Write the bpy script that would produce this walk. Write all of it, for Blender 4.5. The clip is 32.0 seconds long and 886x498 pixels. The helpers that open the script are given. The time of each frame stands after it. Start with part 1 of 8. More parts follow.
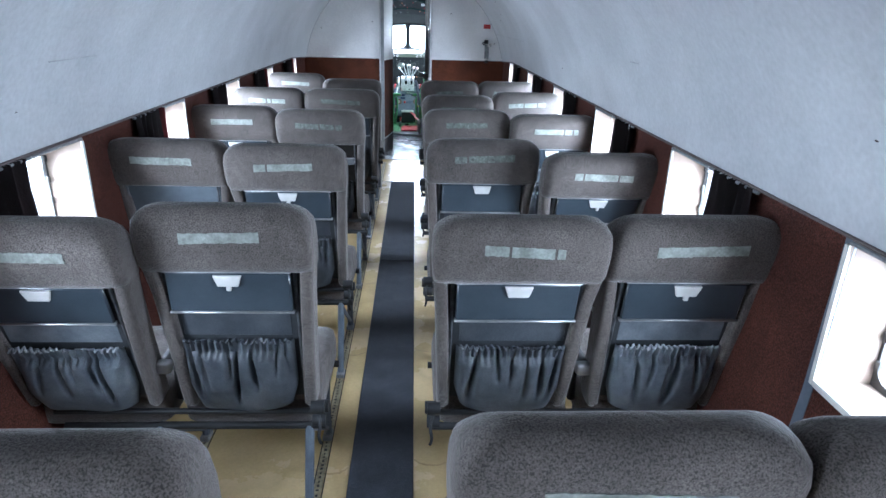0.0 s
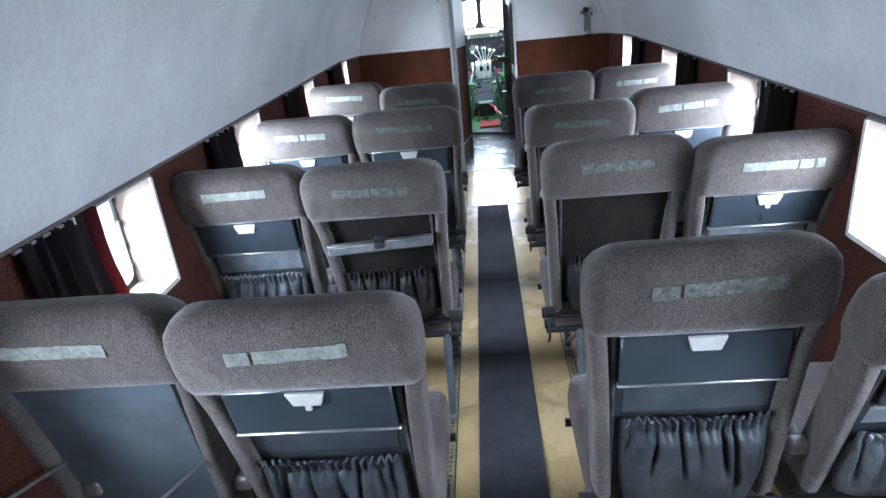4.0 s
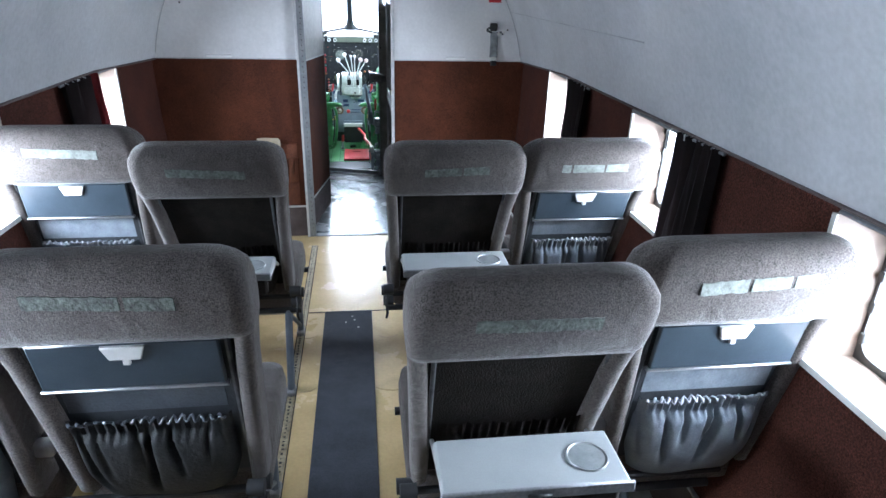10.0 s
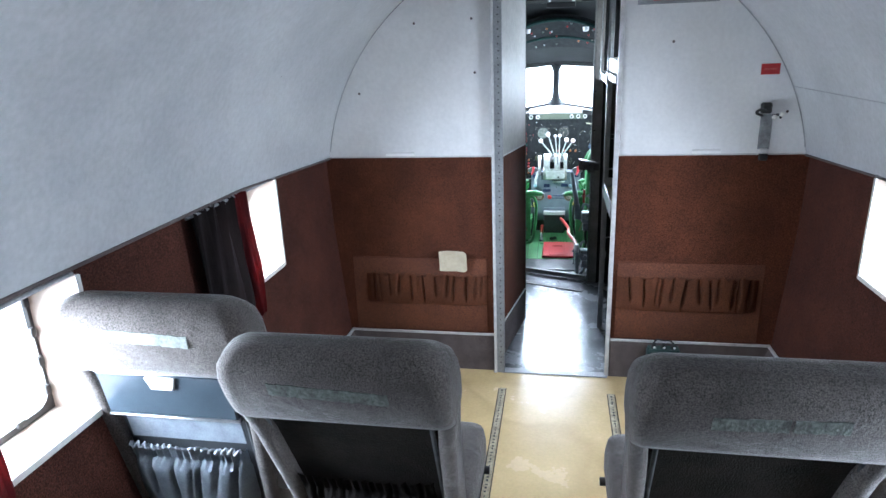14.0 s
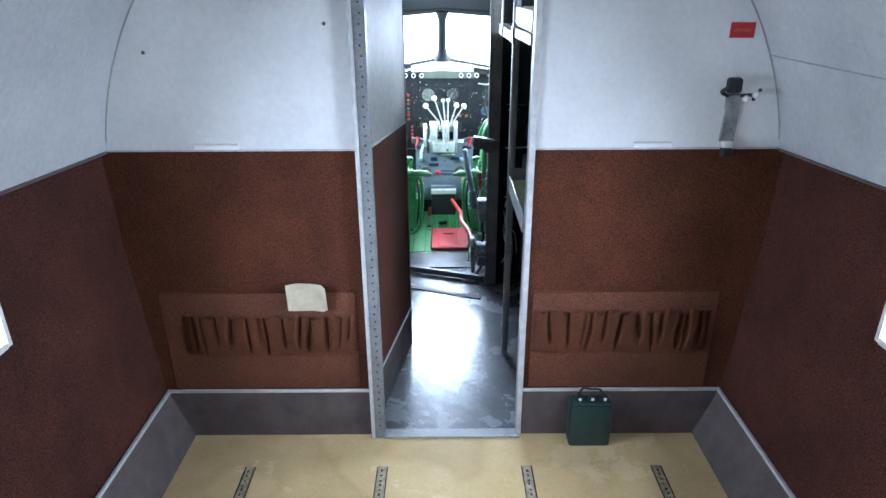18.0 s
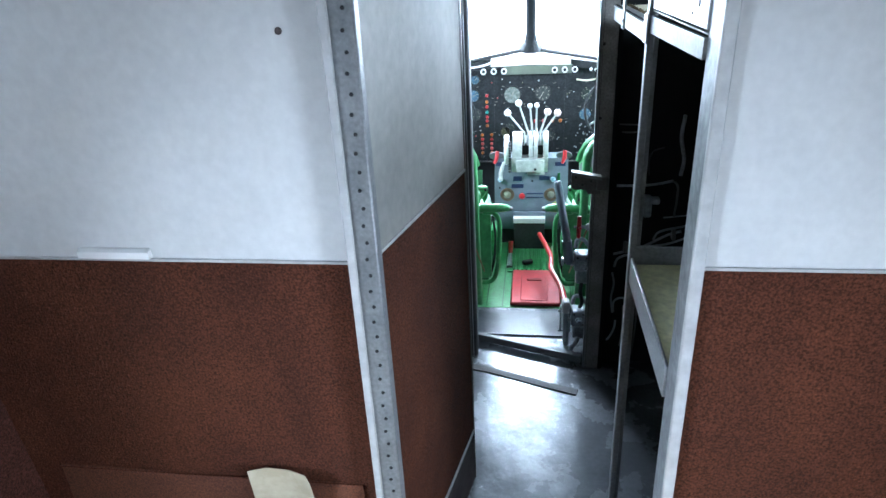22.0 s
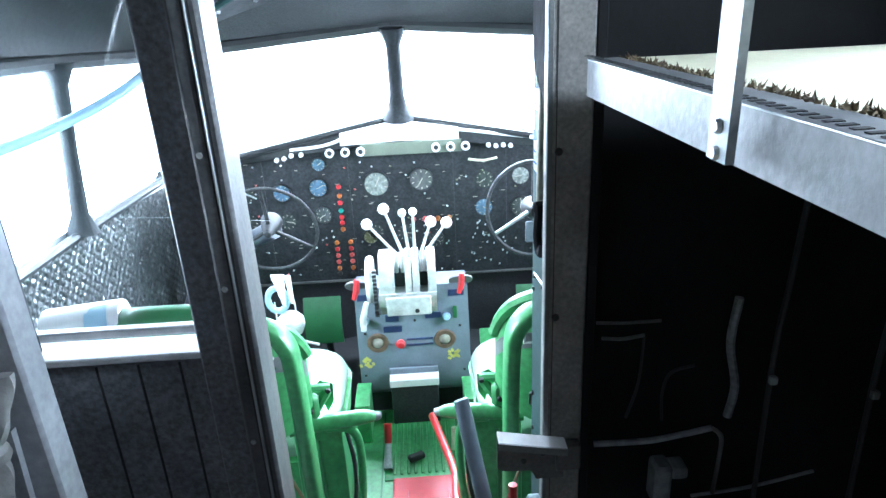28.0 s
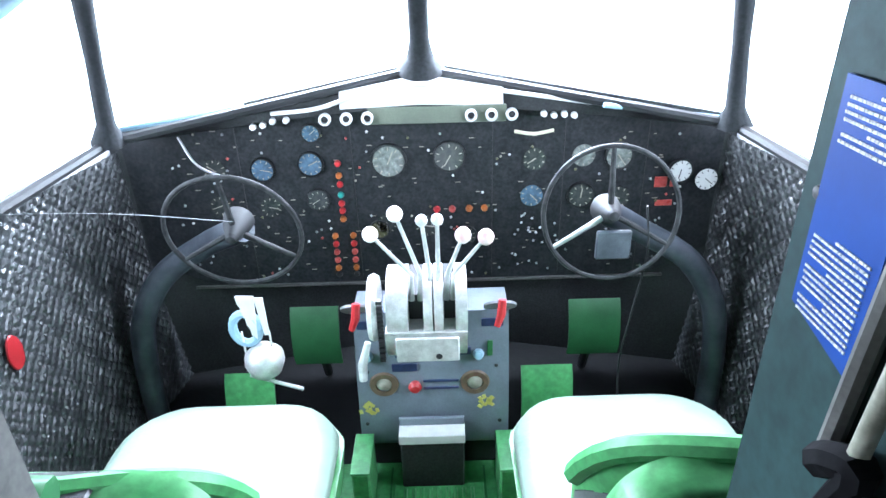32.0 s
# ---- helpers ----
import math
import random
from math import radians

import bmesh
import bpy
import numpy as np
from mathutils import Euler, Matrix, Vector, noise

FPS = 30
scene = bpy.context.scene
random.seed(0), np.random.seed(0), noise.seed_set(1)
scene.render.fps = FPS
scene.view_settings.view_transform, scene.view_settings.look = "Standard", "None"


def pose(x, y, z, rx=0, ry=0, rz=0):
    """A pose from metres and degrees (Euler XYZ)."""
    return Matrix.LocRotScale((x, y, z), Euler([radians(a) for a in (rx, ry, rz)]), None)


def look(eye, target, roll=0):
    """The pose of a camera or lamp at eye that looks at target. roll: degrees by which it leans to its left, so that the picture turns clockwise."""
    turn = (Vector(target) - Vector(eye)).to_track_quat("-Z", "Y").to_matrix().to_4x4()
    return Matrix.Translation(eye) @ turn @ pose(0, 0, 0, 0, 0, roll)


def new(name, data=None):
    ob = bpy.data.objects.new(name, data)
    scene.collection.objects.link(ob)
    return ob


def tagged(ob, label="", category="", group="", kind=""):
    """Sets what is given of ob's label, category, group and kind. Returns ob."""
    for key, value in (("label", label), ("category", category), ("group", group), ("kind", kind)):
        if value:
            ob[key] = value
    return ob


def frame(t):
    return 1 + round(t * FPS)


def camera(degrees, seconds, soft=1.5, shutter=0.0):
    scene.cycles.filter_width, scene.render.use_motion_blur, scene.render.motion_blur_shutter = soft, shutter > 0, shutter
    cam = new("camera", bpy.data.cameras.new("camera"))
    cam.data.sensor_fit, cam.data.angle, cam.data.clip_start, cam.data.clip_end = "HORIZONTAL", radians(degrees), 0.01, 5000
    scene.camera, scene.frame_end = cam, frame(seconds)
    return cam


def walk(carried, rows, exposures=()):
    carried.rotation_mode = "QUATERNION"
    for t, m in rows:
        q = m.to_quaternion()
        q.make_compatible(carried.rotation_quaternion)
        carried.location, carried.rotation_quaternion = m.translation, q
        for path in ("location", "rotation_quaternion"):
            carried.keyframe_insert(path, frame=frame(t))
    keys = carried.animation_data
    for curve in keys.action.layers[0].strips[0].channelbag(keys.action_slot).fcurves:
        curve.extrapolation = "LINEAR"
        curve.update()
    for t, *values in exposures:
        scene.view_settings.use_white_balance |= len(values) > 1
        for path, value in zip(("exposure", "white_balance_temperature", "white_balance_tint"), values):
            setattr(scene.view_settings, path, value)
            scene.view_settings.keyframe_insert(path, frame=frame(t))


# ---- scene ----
cam = camera(70.6, 32.0)
PATH = [
    (0, (0.111, -0.084, 1.6), (0.206, 1.786, 0.895), 1.5),
    (0.5, (0.097, 0.133, 1.565), (0.194, 1.99, 0.828), 1.7),
    (1, (0.028, 0.396, 1.58), (0.058, 2.241, 0.811), -0.6),
    (1.5, (0.041, 0.626, 1.588), (-0.021, 2.461, 0.795), -1.9),
    (2, (0.025, 0.788, 1.615), (-0.05, 2.644, 0.873), -0.7),
    (2.5, (-0.03, 0.934, 1.624), (-0.019, 2.82, 0.956), -0.1),
    (4.5, (-0.01, 1.552, 1.6), (-0.206, 3.381, 0.816), -6.9),
    (5, (-0.026, 1.712, 1.628), (-0.196, 3.575, 0.921), -5.4),
    (5.5, (0.001, 1.931, 1.652), (-0.07, 3.826, 1.017), -2.8),
    (6, (0.014, 2.099, 1.626), (-0.065, 4.0, 1.008), -2.3),
    (6.5, (0.003, 2.272, 1.604), (-0.122, 4.165, 0.97), -2.4),
    (7, (-0.018, 2.38, 1.645), (-0.124, 4.266, 0.989), -1.0),
    (7.5, (0.034, 2.482, 1.651), (-0.14, 4.374, 1.027), -1.1),
    (8, (0.068, 2.614, 1.618), (-0.216, 4.5, 1.013), -2.3),
    (8.5, (0.066, 2.791, 1.643), (-0.108, 4.692, 1.046), -2.6),
    (9, (0.053, 2.919, 1.619), (0.076, 4.823, 1.006), -3.0),
    (9.5, (0.065, 3.096, 1.604), (0.222, 4.979, 0.949), -0.8),
    (10, (0.092, 3.207, 1.573), (0.339, 5.028, 0.781), 1.5),
    (10.5, (0.004, 3.303, 1.58), (0.335, 5.095, 0.755), 2.7),
    (11, (-0.027, 3.456, 1.593), (0.292, 5.277, 0.832), 2.4),
    (11.5, (0.008, 3.652, 1.628), (0.14, 5.541, 0.985), 1.1),
    (12, (0.031, 3.837, 1.583), (0.033, 5.729, 0.936), -0.0),
    (12.5, (-0.001, 3.965, 1.578), (-0.104, 5.836, 0.879), -2.4),
    (13, (0.002, 4.045, 1.541), (-0.225, 5.859, 0.729), -6.6),
    (13.5, (-0.003, 4.118, 1.598), (-0.442, 5.902, 0.807), -10.2),
    (14, (0.025, 4.202, 1.615), (-0.33, 6.072, 1.001), -2.3),
    (14.5, (0.036, 4.307, 1.604), (-0.152, 6.219, 1.051), 3.0),
    (15, (0.031, 4.517, 1.599), (-0.005, 6.443, 1.06), 3.0),
    (15.5, (-0.008, 4.673, 1.593), (0.091, 6.581, 1.003), 1.2),
    (17.5, (-0.02, 5.038, 1.614), (0.027, 6.89, 0.86), -0.5),
    (18, (0.001, 5.149, 1.599), (0.0, 6.993, 0.826), -0.3),
    (18.5, (0.036, 5.235, 1.603), (-0.027, 7.103, 0.891), -1.0),
    (19, (0.026, 5.398, 1.576), (-0.036, 7.27, 0.875), -1.9),
    (19.5, (-0.007, 5.52, 1.598), (-0.114, 7.385, 0.884), -5.4),
    (20, (0.015, 5.654, 1.603), (-0.222, 7.506, 0.887), -7.4),
    (20.5, (0.009, 5.767, 1.59), (-0.282, 7.617, 0.886), -6.3),
    (21, (-0.05, 5.878, 1.576), (-0.291, 7.724, 0.846), -5.3),
    (21.5, (-0.07, 5.999, 1.543), (-0.342, 7.804, 0.727), -4.6),
    (22, (0.028, 6.179, 1.578), (-0.256, 7.978, 0.751), -3.0),
    (22.5, (0.036, 6.358, 1.54), (-0.217, 8.161, 0.713), -2.1),
    (23, (-0.001, 6.569, 1.568), (-0.17, 8.388, 0.752), -0.8),
    (23.5, (-0.002, 6.698, 1.54), (-0.037, 8.526, 0.73), 0.2),
    (24, (0.079, 6.931, 1.56), (0.066, 8.763, 0.757), 0.3),
    (24.5, (0.084, 7.064, 1.529), (0.019, 8.885, 0.704), -0.1),
    (26.5, (0.061, 7.423, 1.497), (-0.118, 9.227, 0.653), -0.6),
    (27, (0.063, 7.477, 1.524), (0.008, 9.316, 0.741), -0.7),
    (27.5, (0.069, 7.499, 1.538), (0.158, 9.364, 0.821), -1.4),
    (28, (0.066, 7.601, 1.5), (0.131, 9.464, 0.777), -2.8),
    (28.5, (0.092, 7.734, 1.48), (0.059, 9.572, 0.691), -5.0),
    (29, (0.095, 7.859, 1.476), (0.008, 9.668, 0.629), -5.7),
    (29.5, (0.072, 7.9, 1.489), (-0.05, 9.689, 0.603), -3.4),
    (30, (0.065, 8.006, 1.481), (-0.056, 9.797, 0.599), -2.7),
    (30.5, (0.07, 8.089, 1.482), (0.017, 9.883, 0.599), -2.3),
    (31, (0.081, 8.122, 1.49), (0.078, 9.929, 0.634), -1.9),
    (31.5, (0.074, 8.198, 1.451), (0.117, 10.011, 0.609), -1.4),
    (32, (0.053, 8.296, 1.442), (0.051, 10.084, 0.546), -1.7),
]
walk(cam, [(t, look(eye, target, roll)) for t, eye, target, roll in PATH],
     exposures=[(0, 0.5, 5300, 10), (5, 0.45, 5500, 11), (8, 0.55, 5500, 11), (11, 0.65, 5500, 11), (13, 0.98, 5500, 10), (15, 0.88, 5500, 10), (19, 1.0, 5200, 9), (22, 0.85, 5300, 7), (24, 1.1, 5300, 7), (27, 1.38, 5300, 7), (28, 1.3, 5300, 7), (30, 1.0, 5400, 9), (32, 0.72, 5500, 13)])

# ---- light ----
world = bpy.data.worlds.new("sky")
scene.world = world
world.use_nodes = True
wn = world.node_tree.nodes
sky = wn.new("ShaderNodeTexSky")
sky.sky_type = "NISHITA"
sky.sun_disc = False
sky.sun_elevation, sky.sun_rotation = radians(38), radians(20)
sky.dust_density = 4.0
wn["Background"].inputs["Strength"].default_value = 0.15
world.node_tree.links.new(sky.outputs[0], wn["Background"].inputs[0])

sun_data = bpy.data.lights.new("sun", "SUN")
sun_data.energy, sun_data.angle, sun_data.color = 1.5, radians(12), (1.0, 0.97, 0.93)
sun = new("sun", sun_data)
sun.matrix_world = look((0, 0, 10), (-2.2, -6.0, 3.0))


def window_light(name, eye, target, sx, sy, watts, colour=(0.93, 0.97, 1.0), spread=180):
    d = bpy.data.lights.new(name, "AREA")
    d.spread = radians(spread)
    d.shape, d.size, d.size_y, d.energy, d.color = "RECTANGLE", sx, sy, watts, colour
    ob = new(name, d)
    ob.matrix_world = look(eye, target)
    return ob


# ---- materials ----
def surf(name, a, b=None, scale=8.0, rough=0.6, metal=0.0, bump=0.0, bscale=60.0, grain=0.0, gscale=300.0, rvar=0.1, spread=0.0, coat=0.0, spec=0.5, wrinkle=0.0, wscale=12.0, sheen=0.0, fleck=0.0, fscale=150.0):
    """Two-tone surface: patches (a to b) at scale, fine grain at gscale, relief at bscale."""
    m = bpy.data.materials.new(name)
    m.use_nodes = True
    t = m.node_tree
    n, l = t.nodes, t.links
    p = n["Principled BSDF"]
    b = b or tuple(v * 0.8 for v in a)
    co = n.new("ShaderNodeTexCoord")
    info = n.new("ShaderNodeObjectInfo")
    add = n.new("ShaderNodeVectorMath")
    add.operation = "MULTIPLY_ADD"
    comb = n.new("ShaderNodeCombineXYZ")
    for k in range(3):
        l.new(info.outputs["Random"], comb.inputs[k])
    l.new(comb.outputs[0], add.inputs[0])
    add.inputs[1].default_value = (17, 31, 23)
    l.new(co.outputs["Object"], add.inputs[2])
    n1 = n.new("ShaderNodeTexNoise")
    n1.inputs["Scale"].default_value, n1.inputs["Detail"].default_value, n1.inputs["Roughness"].default_value = scale, 6, 0.6
    l.new(add.outputs[0], n1.inputs["Vector"])
    ramp = n.new("ShaderNodeValToRGB")
    ramp.color_ramp.elements[0].position, ramp.color_ramp.elements[1].position = 0.35, 0.65
    ramp.color_ramp.elements[0].color, ramp.color_ramp.elements[1].color = (*b, 1), (*a, 1)
    l.new(n1.outputs["Fac"], ramp.inputs[0])
    col = ramp.outputs[0]
    n2 = n.new("ShaderNodeTexNoise")
    n2.inputs["Scale"].default_value, n2.inputs["Detail"].default_value = gscale, 3
    l.new(add.outputs[0], n2.inputs["Vector"])
    if grain:
        mr = n.new("ShaderNodeMapRange")
        mr.inputs["From Min"].default_value, mr.inputs["From Max"].default_value = 0.3, 0.7
        mr.inputs["To Min"].default_value, mr.inputs["To Max"].default_value = 1 - grain, 1 + grain
        l.new(n2.outputs["Fac"], mr.inputs[0])
        mul = n.new("ShaderNodeVectorMath")
        mul.operation = "SCALE"
        l.new(col, mul.inputs[0])
        l.new(mr.outputs[0], mul.inputs["Scale"])
        col = mul.outputs[0]
    if fleck:
        n5 = n.new("ShaderNodeTexNoise")
        n5.inputs["Scale"].default_value, n5.inputs["Detail"].default_value = fscale, 2
        l.new(add.outputs[0], n5.inputs["Vector"])
        mr3 = n.new("ShaderNodeMapRange")
        mr3.inputs["From Min"].default_value, mr3.inputs["From Max"].default_value = 0.36, 0.5
        mr3.inputs["To Min"].default_value, mr3.inputs["To Max"].default_value = 1 - fleck, 1
        l.new(n5.outputs["Fac"], mr3.inputs[0])
        mul3 = n.new("ShaderNodeVectorMath")
        mul3.operation = "SCALE"
        l.new(col, mul3.inputs[0])
        l.new(mr3.outputs[0], mul3.inputs["Scale"])
        col = mul3.outputs[0]
    if spread:
        mr2 = n.new("ShaderNodeMapRange")
        mr2.inputs["To Min"].default_value, mr2.inputs["To Max"].default_value = 1 - spread, 1 + spread
        l.new(info.outputs["Random"], mr2.inputs[0])
        mul2 = n.new("ShaderNodeVectorMath")
        mul2.operation = "SCALE"
        l.new(col, mul2.inputs[0])
        l.new(mr2.outputs[0], mul2.inputs["Scale"])
        col = mul2.outputs[0]
    l.new(col, p.inputs["Base Color"])
    rr = n.new("ShaderNodeMapRange")
    rr.inputs["To Min"].default_value, rr.inputs["To Max"].default_value = max(0.02, rough - rvar), min(1, rough + rvar)
    l.new(n1.outputs["Fac"], rr.inputs[0])
    l.new(rr.outputs[0], p.inputs["Roughness"])
    p.inputs["Metallic"].default_value = metal
    p.inputs["Coat Weight"].default_value = coat
    p.inputs["Specular IOR Level"].default_value = spec
    p.inputs["Sheen Weight"].default_value, p.inputs["Sheen Roughness"].default_value = sheen, 0.35
    if bump:
        n3 = n.new("ShaderNodeTexNoise")
        n3.inputs["Scale"].default_value, n3.inputs["Detail"].default_value = bscale, 4
        l.new(add.outputs[0], n3.inputs["Vector"])
        bp = n.new("ShaderNodeBump")
        bp.inputs["Strength"].default_value, bp.inputs["Distance"].default_value = bump, 0.01
        l.new(n3.outputs["Fac"], bp.inputs["Height"])
        l.new(bp.outputs[0], p.inputs["Normal"])
        if wrinkle:
            n4 = n.new("ShaderNodeTexNoise")
            n4.inputs["Scale"].default_value, n4.inputs["Detail"].default_value, n4.inputs["Distortion"].default_value = wscale, 3, 0.8
            l.new(add.outputs[0], n4.inputs["Vector"])
            b2 = n.new("ShaderNodeBump")
            b2.inputs["Strength"].default_value, b2.inputs["Distance"].default_value = wrinkle, 0.03
            l.new(n4.outputs["Fac"], b2.inputs["Height"])
            l.new(b2.outputs[0], bp.inputs["Normal"])
    return m


def stained(m, colour, scale, width, amount):
    """Adds water-mark rings: thin dark contour lines with soft edges."""
    t = m.node_tree
    n, l = t.nodes, t.links
    p = n["Principled BSDF"]
    old = p.inputs["Base Color"].links[0].from_socket
    co = n.new("ShaderNodeTexCoord")
    no = n.new("ShaderNodeTexNoise")
    no.inputs["Scale"].default_value, no.inputs["Detail"].default_value = scale, 2
    l.new(co.outputs["Object"], no.inputs["Vector"])
    r = n.new("ShaderNodeValToRGB")
    r.color_ramp.elements[0].position, r.color_ramp.elements[0].color = 0.52 - width, (0, 0, 0, 1)
    r.color_ramp.elements[1].position, r.color_ramp.elements[1].color = 0.52, (1, 1, 1, 1)
    e = r.color_ramp.elements.new(0.52 + width * 0.4)
    e.color = (0, 0, 0, 1)
    l.new(no.outputs["Fac"], r.inputs[0])
    mu = n.new("ShaderNodeMath")
    mu.operation = "MULTIPLY"
    mu.inputs[1].default_value = amount
    l.new(r.outputs[0], mu.inputs[0])
    mx = n.new("ShaderNodeMix")
    mx.data_type = "RGBA"
    l.new(mu.outputs[0], mx.inputs[0])
    l.new(old, mx.inputs[6])
    mx.inputs[7].default_value = (*colour, 1)
    l.new(mx.outputs[2], p.inputs["Base Color"])
    return m


def glass_mat(name, gloss=0.05):
    """Thin clear pane: lets light straight through, with a slight gloss."""
    m = bpy.data.materials.new(name)
    m.use_nodes = True
    n, l = m.node_tree.nodes, m.node_tree.links
    n.remove(n["Principled BSDF"])
    tr, gl, mx = n.new("ShaderNodeBsdfTransparent"), n.new("ShaderNodeBsdfGlossy"), n.new("ShaderNodeMixShader")
    tr.inputs["Color"].default_value = (0.96, 0.98, 0.98, 1)
    gl.inputs["Roughness"].default_value = 0.03
    mx.inputs[0].default_value = gloss
    l.new(tr.outputs[0], mx.inputs[1])
    l.new(gl.outputs[0], mx.inputs[2])
    l.new(mx.outputs[0], n["Material Output"].inputs["Surface"])
    return m


def glow_mat(name, colour, strength):
    m = bpy.data.materials.new(name)
    m.use_nodes = True
    p = m.node_tree.nodes["Principled BSDF"]
    p.inputs["Emission Color"].default_value = (*colour, 1)
    p.inputs["Emission Strength"].default_value = strength
    return m


